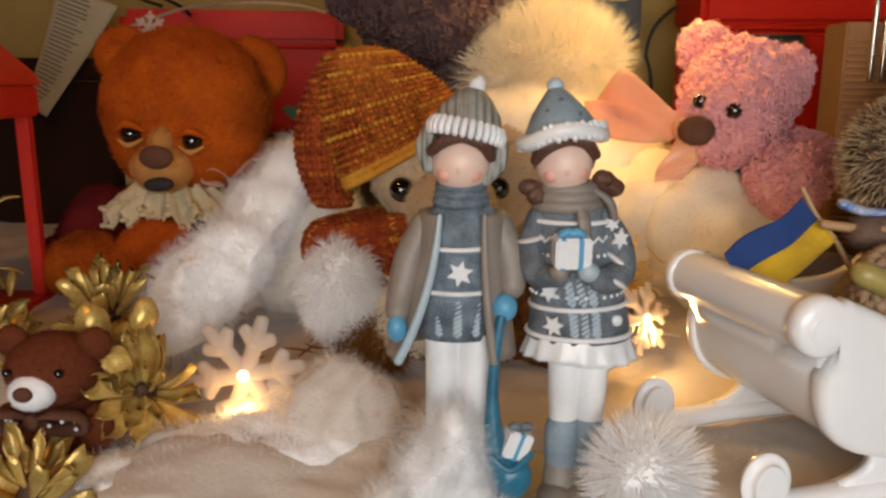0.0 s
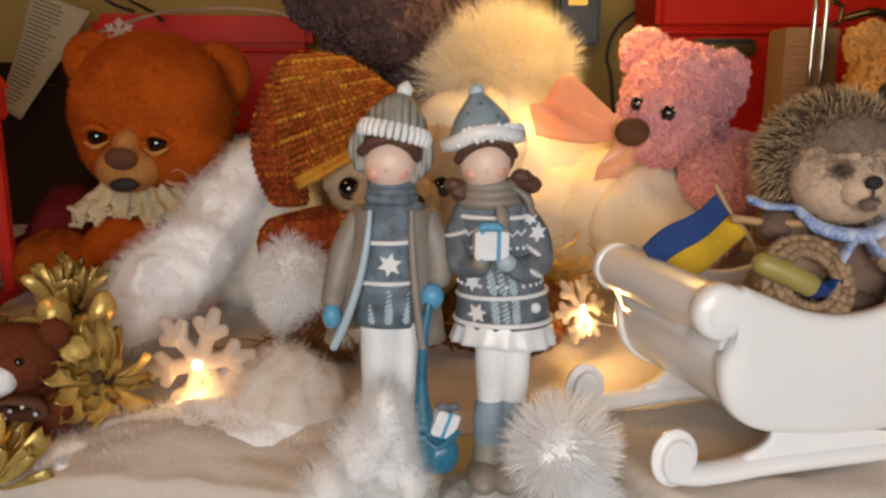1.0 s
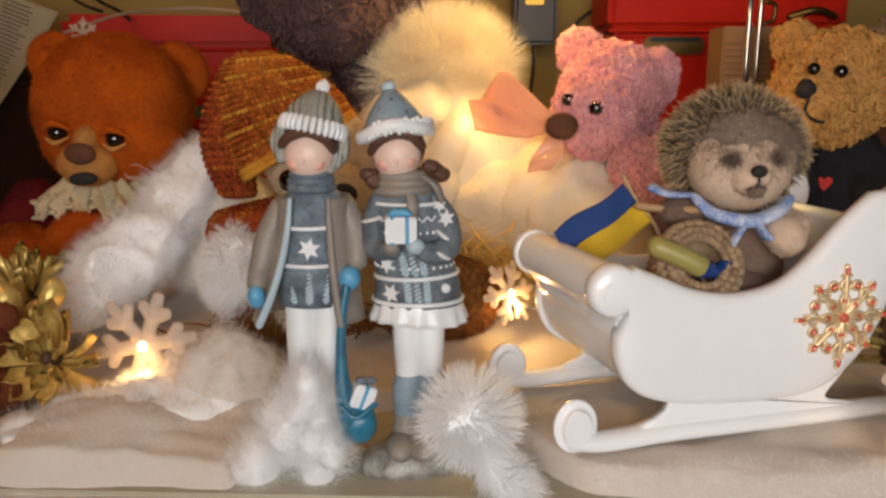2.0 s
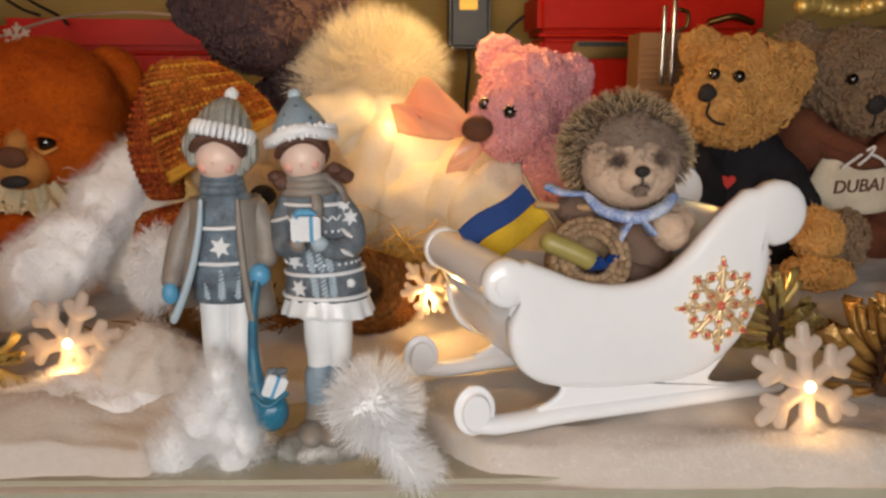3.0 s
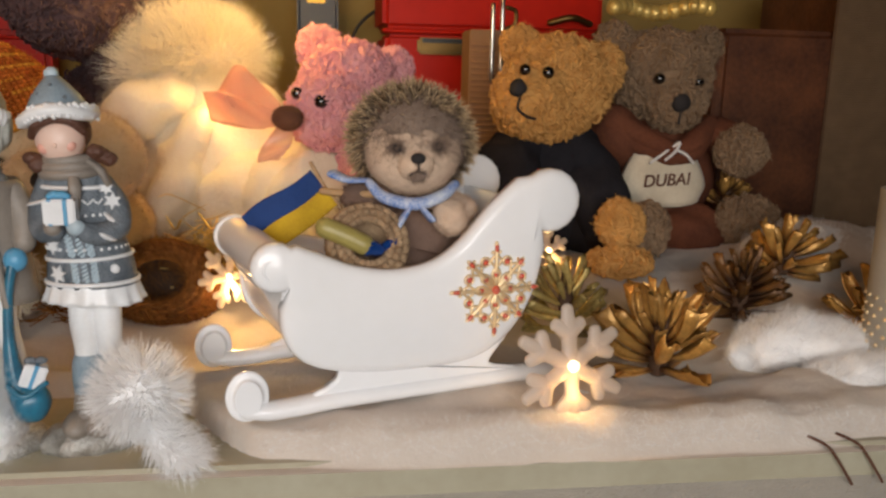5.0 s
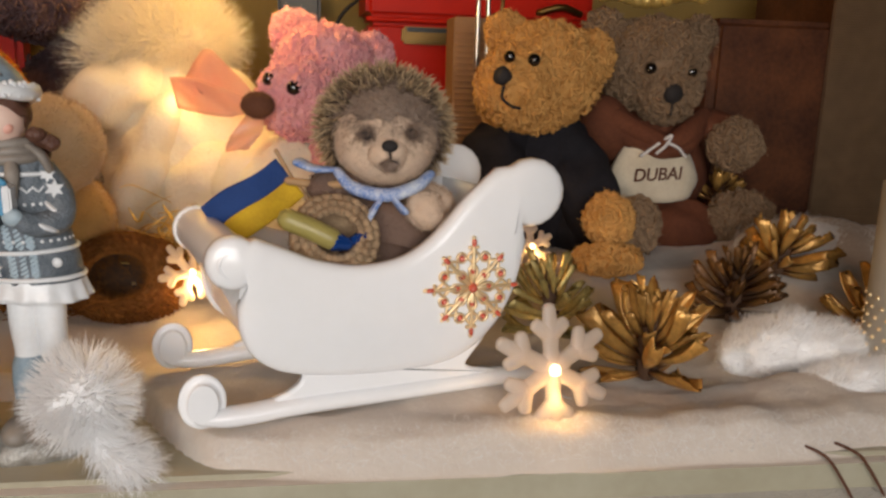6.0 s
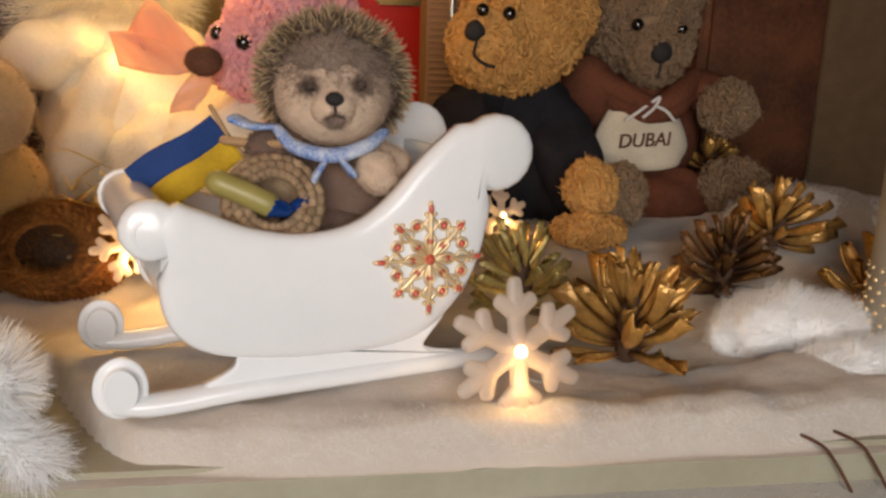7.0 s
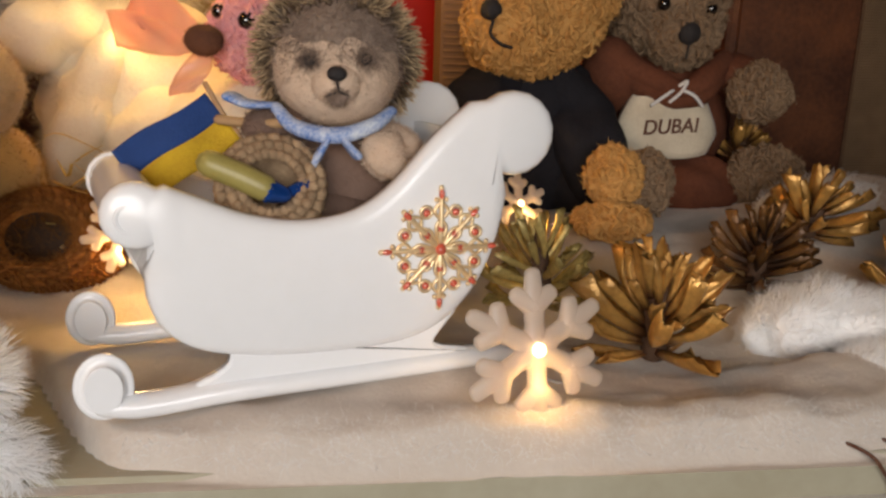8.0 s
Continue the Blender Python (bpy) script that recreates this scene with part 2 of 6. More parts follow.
M_HBODY = material("grey_brown_felt", (0.2, 0.13, 0.1), 0.95, scale=40, amount=0.6, bump=0.5, bump_scale=500, sheen=0.0, spec=0.1)
M_SCARF = material("blue_white_cotton", (0.05, 0.16, 0.5), 0.85, second=(0.7, 0.74, 0.8), scale=75, amount=1.0, bump=0.4, bump_scale=800)
# painted resin of the figurines
R_SWEATER = material("blue_grey_resin", (0.2, 0.26, 0.31), 0.6, second=(0.07, 0.09, 0.115), scale=140, amount=0.9, bump=1.0, bump_scale=900)
R_COAT = material("taupe_resin", (0.27, 0.235, 0.2), 0.5, second=(0.18, 0.15, 0.125), scale=60, amount=0.6, bump=0.2, bump_scale=300)
R_DARK = material("dark_slate_resin", (0.085, 0.105, 0.125), 0.6, second=(0.22, 0.25, 0.28), scale=130, amount=0.8, bump=1.0, bump_scale=800)
R_WHITE = material("white_resin", (0.78, 0.79, 0.8), 0.35, second=(0.64, 0.64, 0.64), scale=60, amount=0.5, bump=0.15, bump_scale=400, coat=0.2)
R_TRIM = material("pale_blue_trim_resin", (0.42, 0.52, 0.58), 0.45, scale=80, amount=0.5)
R_SKIN = material("flesh_resin", (0.78, 0.56, 0.46), 0.4, second=(0.74, 0.44, 0.34), scale=60, amount=0.4)
R_ROSE = material("rosy_resin", (0.74, 0.36, 0.28), 0.4, second=(0.7, 0.4, 0.3), scale=120, amount=0.5)
R_HAIR = material("brown_hair_resin", (0.12, 0.05, 0.03), 0.5, scale=130, amount=0.8, bump=1.0, bump_scale=600)
R_HAT = material("grey_hat_resin", (0.36, 0.36, 0.32), 0.6, second=(0.2, 0.19, 0.16), scale=90, amount=0.8, bump=0.8, wave=("X", 95, 0.4))
R_BLUEHAT = material("blue_grey_hat_resin", (0.26, 0.35, 0.42), 0.55, second=(0.15, 0.2, 0.24), scale=70, amount=0.7, bump=0.4, bump_scale=500)
R_TEAL = material("teal_resin", (0.02, 0.17, 0.27), 0.4, second=(0.012, 0.06, 0.11), scale=50, amount=0.7, coat=0.2)
R_LBLUE = material("bright_blue_resin", (0.1, 0.34, 0.55), 0.4, scale=90, amount=0.5)
R_BASE = material("silver_glitter_base", (0.5, 0.48, 0.44), 0.4, 0.3, second=(0.2, 0.18, 0.15), scale=120, amount=0.9, bump=1.0, bump_scale=500)

# ---------------------------------------------------------------- mesh helpers
V3 = Vector
ORG = {}
SOFT = (M_WHITEFUR, M_CREAMFUR, M_BATT)


def smooth_path(pts, n=6):
    """A Catmull-Rom curve through the points."""
    p = [V3(a) for a in pts]
    if len(p) < 3:
        return [p[0].lerp(p[-1], i / n) for i in range(n + 1)]
    p = [2 * p[0] - p[1]] + p + [2 * p[-1] - p[-2]]
    out = []
    for i in range(1, len(p) - 2):
        for k in range(n):
            t = k / n
            a, b, c, d = p[i - 1:i + 3]
            out.append(0.5 * (2 * b + (c - a) * t + (2 * a - 5 * b + 4 * c - d) * t * t + (3 * b - a - 3 * c + d) * t ** 3))
    return out + [p[-2]]


class Shape:
    """Gathers forms of one mesh; every form takes a material."""

    def __init__(self):
        self.v, self.f, self.fm, self.fs, self.mats, self.fur = [], [], [], [], [], []

    def slot(self, mat):
        if mat not in self.mats:
            self.mats.append(mat)
        return self.mats.index(mat)

    def add(self, verts, faces, mat, smooth=True):
        o, k = len(self.v), self.slot(mat)
        self.v += [tuple(a) for a in verts]
        self.f += [tuple(i + o for i in a) for a in faces]
        self.fm += [k] * len(faces)
        self.fs += [smooth] * len(faces)
        return self

    def loft(self, rings, mat, closed=True, caps=True, smooth=True):
        n = len(rings[0])
        verts = [p for r in rings for p in r]
        faces = []
        for i in range(len(rings) - 1):
            for j in range(n if closed else n - 1):
                a, b = i * n + j, i * n + (j + 1) % n
                faces.append((a, b, b + n, a + n))
        if caps:
            faces += [tuple(range(n - 1, -1, -1)), tuple(range((len(rings) - 1) * n, len(rings) * n))]
        return self.add(verts, faces, mat, smooth)

    def ell(self, c, r, mat, rot=(0, 0, 0), seg=28, rings=16, lump=0.0, freq=60.0, power=1.0):
        r = (r, r, r) if isinstance(r, (int, float)) else r
        m = Euler([radians(a) for a in rot]).to_matrix()
        c = V3(c)
        out = []
        for i in range(rings + 1):
            a = math.pi * (i + 0.02) / (rings + 0.04)
            row = []
            for j in range(seg):
                b = 2 * math.pi * j / seg
                s = math.sin(a) ** power
                q = m @ V3((r[0] * s * math.cos(b), r[1] * s * math.sin(b), r[2] * math.cos(a))) + c
                if lump:
                    q += (q - c).normalized() * lump * noise.noise(q * freq)
                row.append(q)
            out.append(row[::-1])
        return self.loft(out, mat)

    def tube(self, pts, rad, mat, seg=10, n=5, flat=1.0, up=(0, 0, 1), twist=0.0):
        path = smooth_path(pts, n)
        k = len(path)
        rads = rad if isinstance(rad, (list, tuple)) else [rad]
        rings = []
        side = None
        for i, p in enumerate(path):
            t = (path[min(i + 1, k - 1)] - path[max(i - 1, 0)]).normalized()
            if side is None:
                side = t.cross(V3(up))
                if side.length < 1e-4:
                    side = t.cross(V3((1, 0, 0)))
            side = (side - t * side.dot(t)).normalized()
            other = t.cross(side)
            f = i / (k - 1) * (len(rads) - 1)
            a = int(min(f, len(rads) - 1.001)) if len(rads) > 1 else 0
            r = rads[a] + (rads[a + 1] - rads[a]) * (f - a) if len(rads) > 1 else rads[0]
            rings.append([p + r * (side * math.cos(2 * math.pi * j / seg + twist * i) + other * flat * math.sin(2 * math.pi * j / seg + twist * i)) for j in range(seg)])
        first, last = path[0], path[-1]
        d0, d1 = (path[0] - path[1]).normalized(), (path[-1] - path[-2]).normalized()
        lead = [[first + (q - first) * s + d0 * rads[0] * e * min(1, flat) for q in rings[0]] for s, e in ((0.35, 0.85), (0.8, 0.5))]
        tail = [[last + (q - last) * s + d1 * rads[-1] * e * min(1, flat) for q in rings[-1]] for s, e in ((0.8, 0.5), (0.35, 0.85))]
        return self.loft(lead + rings + tail, mat)

    def turn(self, profile, mat, centre=(0, 0, 0), seg=32, m=None, scale=(1, 1), wob=None):
        """A turned form from (radius, height) pairs."""
        m = m or Matrix()
        rings = []
        for r, h in profile:
            row = []
            for j in range(seg):
                a = 2 * math.pi * j / seg
                k = r * (1 + (wob(a, h) if wob else 0))
                row.append(m @ V3((k * math.cos(a) * scale[0], k * math.sin(a) * scale[1], h)) + V3(centre))
            rings.append(row)
        return self.loft(rings, mat)

    def bm(self, bm, mat, m=None, smooth=False):
        m = m or Matrix()
        bm.verts.index_update()
        self.add([m @ v.co for v in bm.verts], [[v.index for v in f.verts] for f in bm.faces], mat, smooth)
        bm.free()
        return self

    def box(self, c, s, mat, bevel=0.001, m=None, seg=2):
        b = bmesh.new()
        bmesh.ops.create_cube(b, size=1)
        bmesh.ops.scale(b, vec=s, verts=b.verts)
        if bevel:
            bmesh.ops.bevel(b, geom=b.edges[:], offset=bevel, segments=seg, affect="EDGES")
        return self.bm(b, mat, Matrix.Translation(c) @ (m or Matrix()))

    def plate(self, outline, thick, mat, m=None, bevel=0.0, seg=3, smooth=False):
        """An outline in x and y, made thick along z and rounded at its rims."""
        b = bmesh.new()
        low = b.faces.new([b.verts.new((x, y, 0)) for x, y in outline])
        up = bmesh.ops.extrude_face_region(b, geom=[low])["geom"]
        bmesh.ops.translate(b, vec=(0, 0, thick), verts=[e for e in up if isinstance(e, bmesh.types.BMVert)])
        bmesh.ops.recalc_face_normals(b, faces=b.faces[:])
        if bevel:
            rim = [e for e in b.edges if abs(e.verts[0].co.z - e.verts[1].co.z) < 1e-7]
            bmesh.ops.bevel(b, geom=rim, offset=bevel, segments=seg, affect="EDGES", clamp_overlap=True)
        if bevel and smooth:
            bmesh.ops.inset_individual(b, faces=[f for f in b.faces if len(f.verts) > 8], thickness=0.0005, depth=0.0, use_even_offset=False)
        return self.bm(b, mat, m, smooth)

    def hair(self, count, length, width, mat, jitter=0.5, comb=(0, 0, 0), curl=0.3, keep=None, seed=1, spread=0.4, first=0, outward=1.0):
        """Strands that stand on the forms gathered so far (from face number first on)."""
        rng = np.random.default_rng(seed)
        v = np.array(self.v)
        tri = [(f[0], f[i], f[i + 1]) for f in self.f[first:] for i in range(1, len(f) - 1)]
        tri = np.array(tri)
        a, b, c = v[tri[:, 0]], v[tri[:, 1]], v[tri[:, 2]]
        nrm = np.cross(b - a, c - a)
        area = np.linalg.norm(nrm, axis=1)
        nrm = nrm / np.maximum(area, 1e-12)[:, None]
        pick = rng.choice(len(tri), count, p=area / area.sum())
        s, t = rng.random(count), rng.random(count)
        flip = s + t > 1
        s[flip], t[flip] = 1 - s[flip], 1 - t[flip]
        p = a[pick] + s[:, None] * (b - a)[pick] + t[:, None] * (c - a)[pick]
        n = nrm[pick]
        if keep is not None:
            ok = keep(p, n)
            p, n = p[ok], n[ok]
        k = len(p)
        d = outward * n + np.array(comb) + jitter * rng.normal(size=(k, 3))
        d /= np.linalg.norm(d, axis=1)[:, None]
        ln = length * (1 + spread * rng.uniform(-1, 1, k))[:, None]
        side = np.cross(d, rng.normal(size=(k, 3)))
        if mat in SOFT:
            side = 0.35 * side + np.cross(d, n + np.array((0.0, -0.6, 0.3)))
        side /= np.maximum(np.linalg.norm(side, axis=1), 1e-9)[:, None]
        d2 = d + curl * rng.normal(size=(k, 3)) + 0.4 * np.array(comb)
        d2 /= np.linalg.norm(d2, axis=1)[:, None]
        mid = p + d * ln * 0.55
        tipp = mid + d2 * ln * 0.45
        base = p - n * width * 0.5
        w = width / 2
        self.fur.append((np.stack([base - side * w, base + side * w, mid - side * w * 0.75, mid + side * w * 0.75, tipp], 1), self.slot(mat)))
        return self

    def bobbles(self, count, size, mat, seed=1, keep=None):
        """Small curled tufts that cover the forms gathered so far."""
        rng = np.random.default_rng(seed)
        v = np.array(self.v)
        tri = np.array([(f[0], f[i], f[i + 1]) for f in self.f for i in range(1, len(f) - 1)])
        a, b, c = v[tri[:, 0]], v[tri[:, 1]], v[tri[:, 2]]
        area = np.linalg.norm(np.cross(b - a, c - a), axis=1)
        pick = rng.choice(len(tri), count, p=area / area.sum())
        for p in (a[pick] + b[pick] + c[pick]) / 3:
            r = size * rng.uniform(0.6, 1.25)
            turn = Euler(rng.uniform(0, 6.28, 3)).to_matrix()
            ring = [V3(p) + turn @ V3((r * 0.8 * math.cos(k * 0.85), r * 0.8 * math.sin(k * 0.85), r * (0.16 * k - 0.5))) for k in range(7)]
            self.tube(ring, [r * 0.22, r * 0.42, r * 0.2], mat, 5, 1)
        return self

    def make(self, name, parent=None, label="", base=None, category="", group="", kind="", local=False):
        """Links the gathered forms as one mesh object."""
        org = ORG[parent.name] if parent else V3(base) if base is not None else V3((0, 0, 0))
        verts = np.array(self.v, dtype=np.float64).reshape(-1, 3)
        loops = [i for f in self.f for i in f]
        sizes = [len(f) for f in self.f]
        fm, fs = list(self.fm), list(self.fs)
        along = [np.zeros(len(verts))]
        vs = [verts]
        total = len(verts)
        loops, sizes = np.array(loops, dtype=np.int64), np.array(sizes, dtype=np.int64)
        fm, fs = np.array(fm, dtype=np.int64), np.array(fs, dtype=bool)
        for strands, k in self.fur:
            c = len(strands)
            vs.append(strands.reshape(-1, 3))
            along.append(np.tile([0, 0, 0.5, 0.5, 1.0], c))
            idx = (np.array([0, 1, 3, 0, 3, 2, 2, 3, 4])[None] + 5 * np.arange(c)[:, None] + total).ravel()
            loops = np.concatenate([loops, idx])
            sizes = np.concatenate([sizes, np.full(3 * c, 3)])
            fm = np.concatenate([fm, np.full(3 * c, k)])
            fs = np.concatenate([fs, np.ones(3 * c, bool)])
            total += 5 * c
        verts = np.concatenate(vs) - (0.0 if local else np.array(org))
        me = bpy.data.meshes.new(name)
        me.vertices.add(len(verts))
        me.vertices.foreach_set("co", verts.ravel().astype(np.float32))
        me.loops.add(len(loops))
        me.loops.foreach_set("vertex_index", loops.astype(np.int32))
        me.polygons.add(len(sizes))
        me.polygons.foreach_set("loop_start", (np.cumsum(sizes) - sizes).astype(np.int32))
        me.polygons.foreach_set("material_index", fm.astype(np.int32))
        me.polygons.foreach_set("use_smooth", fs)
        for m in self.mats:
            me.materials.append(m)
        if self.fur:
            me.attributes.new("along", "FLOAT", "POINT").data.foreach_set("value", np.concatenate(along).astype(np.float32))
        me.update(calc_edges=True)
        ob = new(name, me)
        ORG[ob.name] = org
        if parent:
            ob.parent = parent
        else:
            ob.location = org
        return tagged(ob, label, category, group, kind)


def thing(name, base, label, category, group="", kind=""):
    """An empty at a thing's base, which holds its parts."""
    ob = new(name)
    ob.empty_display_size = 0.01
    ob.location = base
    ORG[ob.name] = V3(base)
    return tagged(ob, label, category, group, kind)


def same_mesh(name, ob, parent, m):
    """Another object on the mesh of ob, as a part of parent."""
    o = new(name, ob.data)
    o.parent = parent
    o.matrix_basis = m
    ORG[o.name] = ORG[parent.name]
    return o


def lettering(name, words, size, m, mat, parent, depth=0.0004, bold=0.0):
    """Raised letters in the built-in font, as a mesh."""
    cu = bpy.data.curves.new(name, "FONT")
    cu.body, cu.size, cu.extrude, cu.offset = words, size, depth, bold
    cu.shear = 0.15
    cu.align_x, cu.align_y = "CENTER", "CENTER"
    tmp = bpy.data.objects.new(name, cu)
    scene.collection.objects.link(tmp)
    bpy.context.view_layer.update()
    me = bpy.data.meshes.new_from_object(tmp)
    bpy.data.objects.remove(tmp)
    me.materials.append(mat)
    ob = new(name, me)
    ob.parent = parent
    ob.matrix_basis = Matrix.Translation(-ORG[parent.name]) @ m
    return ob

# ---------------------------------------------------------------- the room and the shelf
EDGE = radians(-2.7)


def setting(name, forms, label, cat):
    return forms.make(name, label=label, category=cat, kind="structure")


setting("wall_back", Shape().box((0, 1.11, 0.3), (4.0, 0.12, 2.5), M_WALL, 0), "pale yellow plastered wall behind the toys", "wall")
# unseen walls and ceiling, coloured dark to keep the shade deep
setting("wall_left", Shape().box((-2.06, -0.25, 0.3), (0.12, 2.5, 2.5), M_ROOM, 0), "unseen side wall, near black to cut bounced light", "wall")
setting("wall_right", Shape().box((2.06, -0.25, 0.3), (0.12, 2.5, 2.5), M_ROOM, 0), "unseen side wall, near black to cut bounced light", "wall")
setting("ceiling", Shape().box((0, -0.25, 1.6), (4.24, 2.74, 0.1), M_ROOM, 0), "unseen ceiling, near black to cut bounced light", "ceiling")
setting("floor", Shape().box((0, -0.25, -1.0), (4.24, 2.74, 0.1), M_FLOOR, 0), "dark wooden floor", "floor")
rear = Shape()
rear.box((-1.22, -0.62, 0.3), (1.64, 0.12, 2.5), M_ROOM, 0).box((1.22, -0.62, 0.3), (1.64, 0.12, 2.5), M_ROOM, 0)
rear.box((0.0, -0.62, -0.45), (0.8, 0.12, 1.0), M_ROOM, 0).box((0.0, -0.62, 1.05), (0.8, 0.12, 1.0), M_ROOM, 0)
setting("wall_rear", rear, "unseen wall with a window opening, near black to cut bounced light", "wall")

shelf = Shape().box((0, 0.34, -0.0105), (2.6, 0.68, 0.021), M_BOARD, 0.004, Matrix.Translation((0, 0, 0)))
ob = setting("shelf_board", shelf, "white painted wooden shelf board with a chipped front edge", "shelf")
ob.matrix_world = pose(0, 0.3145, 0, 0, 0, -2.7)
cloth = Shape()
rows = []
for i in range(9):
    y, z = [(-0.05, -0.0235), (-0.025, -0.0225), (-0.012, -0.0245), (-0.01, -0.034), (-0.008, -0.06), (-0.01, -0.12), (-0.009, -0.2), (-0.01, -0.4), (-0.01, -0.6)][i]
    rows.append([(x / 60 * 2.4 - 1.2, -y * 0 + (y if i > 1 else y) + 0.0015 * noise.noise(V3((x * 0.7, i * 0.4, 0))), z + 0.0012 * noise.noise(V3((x * 0.5, 3, i)))) for x in range(61)])
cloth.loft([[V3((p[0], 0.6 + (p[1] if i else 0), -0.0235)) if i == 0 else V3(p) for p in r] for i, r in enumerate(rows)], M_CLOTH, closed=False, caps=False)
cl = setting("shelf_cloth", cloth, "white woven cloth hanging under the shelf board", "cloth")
cl.matrix_world = pose(0, 0.3145, 0, 0, 0, -2.7)


def ground(x, y):
    """The height of the cotton batting over the shelf."""
    def step(a, b, t):
        t = max(0, min(1, (t - a) / (b - a)))
        return t * t * (3 - 2 * t)
    q = V3((x * 14, y * 14, 0.3))
    h = 0.011 + 0.034 * step(0.40, 0.53, y) * (0.72 + 0.28 * step(0.1, 0.3, x)) + 0.004 * noise.noise(q) + 0.0024 * noise.noise(q * 3.7) + 0.0009 * noise.noise(q * 9) + 0.0012 * noise.noise(V3((x * 22, y * 70, 8)))
    h += 0.034 * math.exp(-((x - 0.61) / 0.075) ** 2 - ((y - 0.53) / 0.06) ** 2)
    h += 0.012 * math.exp(-((x - 0.47) / 0.05) ** 2 - ((y - 0.345) / 0.02) ** 2)
    h += 0.016 * math.exp(-((x + 0.10) / 0.06) ** 2 - ((y - 0.37) / 0.035) ** 2)
    h += 0.012 * math.exp(-((x + 0.02) / 0.03) ** 2 - ((y - 0.40) / 0.02) ** 2)
    front = 0.319 - 0.047 * x - 0.006 * noise.noise(V3((x * 14, 1.7, 0))) - 0.0012 * noise.noise(V3((x * 70, 5.7, 0))) - 0.008 * step(0.14, 0.2, x) * (1 - step(0.40, 0.50, x))
    ds, dw = (x - 0.1411) * 0.979 + (y - 0.3248) * 0.205, (y - 0.3248) * 0.979 - (x - 0.1411) * 0.205
    bank = 0.0125 + 0.0075 * step(0.02, 0.17, ds) + 0.0012 * noise.noise(V3((ds * 60, dw * 30, 6)))
    near = step(-0.03, -0.002, dw) * (1 - step(0.10, 0.13, dw)) * step(-0.03, 0.0, ds) * (1 - step(0.19, 0.23, ds))
    h += (bank - h) * near
    h += (0.007 + 0.003 * noise.noise(V3((x * 35, y * 20, 2)))) * math.exp(-((y - front - 0.02) / 0.014) ** 2) * step(0.14, 0.22, x)
    bare = step(-0.035, -0.01, x) * (1 - step(0.07, 0.15, x))
    front = front + bare * (0.095 + 0.01 * noise.noise(V3((x * 30, 9, 0))))
    back = step(0, 0.010, y - front)
    return h * back - 0.003 * (1 - back) if y > front - 0.02 else -0.003


batt = Shape()
NX, NY = 320, 220


def batt_point(i, j):
    x = -0.62 + 1.6 * i / NX
    edge = 0.3145 - 0.0472 * x
    y = edge - 0.003 + (0.97 - edge) * (j / NY) ** 1.5
    return V3((x, y, min(ground(x, y), 0.004) if y < edge - 0.0005 else ground(x, y)))


batt.loft([[batt_point(i, j) for i in range(NX + 1)][::-1] for j in range(NY + 1)], M_BATT, closed=False, caps=False)
batt.hair(120000, 0.0035, 0.00012, M_BATT, jitter=0.7, comb=(0.2, -0.3, 0), curl=0.9, seed=3, outward=0.25, keep=lambda p, n: (p[:, 2] > 0.004) & (p[:, 1] < 0.62))
batt.hair(700000, 0.0055, 0.00016, M_WHITEFUR, jitter=0.7, comb=(0.1, -0.5, 0.1), curl=0.8, seed=4, outward=0.4, keep=lambda p, n: (p[:, 2] > 0.002) & (p[:, 0] > 0.12) & (p[:, 1] < 0.331 - 0.047 * p[:, 0]))
batt.make("snow_batting", label="white cotton batting spread over the shelf as snow", category="batting", kind="stuff")


def fluff(name, blobs, label, count, length, width, mat=M_WHITEFUR, jitter=0.5, comb=(0, 0, 0), curl=0.35, seed=1, cat="fluff", group="", lump=0.006, under=None, outward=0.5, dense=0.6, fine=0.6):
    s = Shape()
    for c, r, rot in blobs:
        core = under or (M_WHITECORE if mat is M_WHITEFUR else M_CREAMCORE if mat is M_CREAMFUR else mat)
        s.ell(c, r, core, rot, 72, 44, lump=lump, freq=55)
    s.v = [tuple(V3(p) + V3(noise.noise_vector(V3(p) * 130)) * lump * 0.25) for p in s.v]
    s.hair(int(count * dense), length, width * fine, mat, jitter, comb, curl, seed=seed, outward=outward)
    low = min(p[2] for p in s.v)
    return s.make(name, label=label, category=cat, group=group, base=(blobs[0][0][0], blobs[0][0][1], low))


# ---------------------------------------------------------------- sled
US, UN = V3((0.979, 0.205, 0)).normalized(), V3((-0.205, 0.979, 0)).normalized()
S0 = US * 0.2047 + UN * 0.289
SLED = Matrix(((US.x, UN.x, 0, S0.x), (US.y, UN.y, 0, S0.y), (0, 0, 1, 0), (0, 0, 0, 1)))


def sled_point(s, w, z):
    return SLED @ V3((s, w, z))


def side_outline():
    """The scrolled side of the sled in length and height."""
    rim = [(0.0235, 0.1085), (0.038, 0.1025), (0.0545, 0.0958), (0.0758, 0.0922), (0.098, 0.0955), (0.1151, 0.1067), (0.1323, 0.1255), (0.149, 0.1400)]
    belly = [(0.1665, 0.100), (0.1609, 0.075), (0.1505, 0.0547), (0.1352, 0.0415), (0.1168, 0.0355), (0.0872, 0.0345), (0.0592, 0.036), (0.0354, 0.0405), (0.0216, 0.0495), (0.0152, 0.0624), (0.0142, 0.076)]
    back = [(0.0 + 0.1695 + 0.0195 * math.cos(a), 0.1265 + 0.0185 * math.sin(a)) for a in [radians(d) for d in range(130, -111, -20)]]
    front = [(0.0125 + 0.0128 * math.cos(a), 0.0975 + 0.0132 * math.sin(a)) for a in [radians(d) for d in range(310, 49, -20)]]
    out = [(p.x, p.y) for p in smooth_path([(x, z, 0) for x, z in rim], 4)] + back
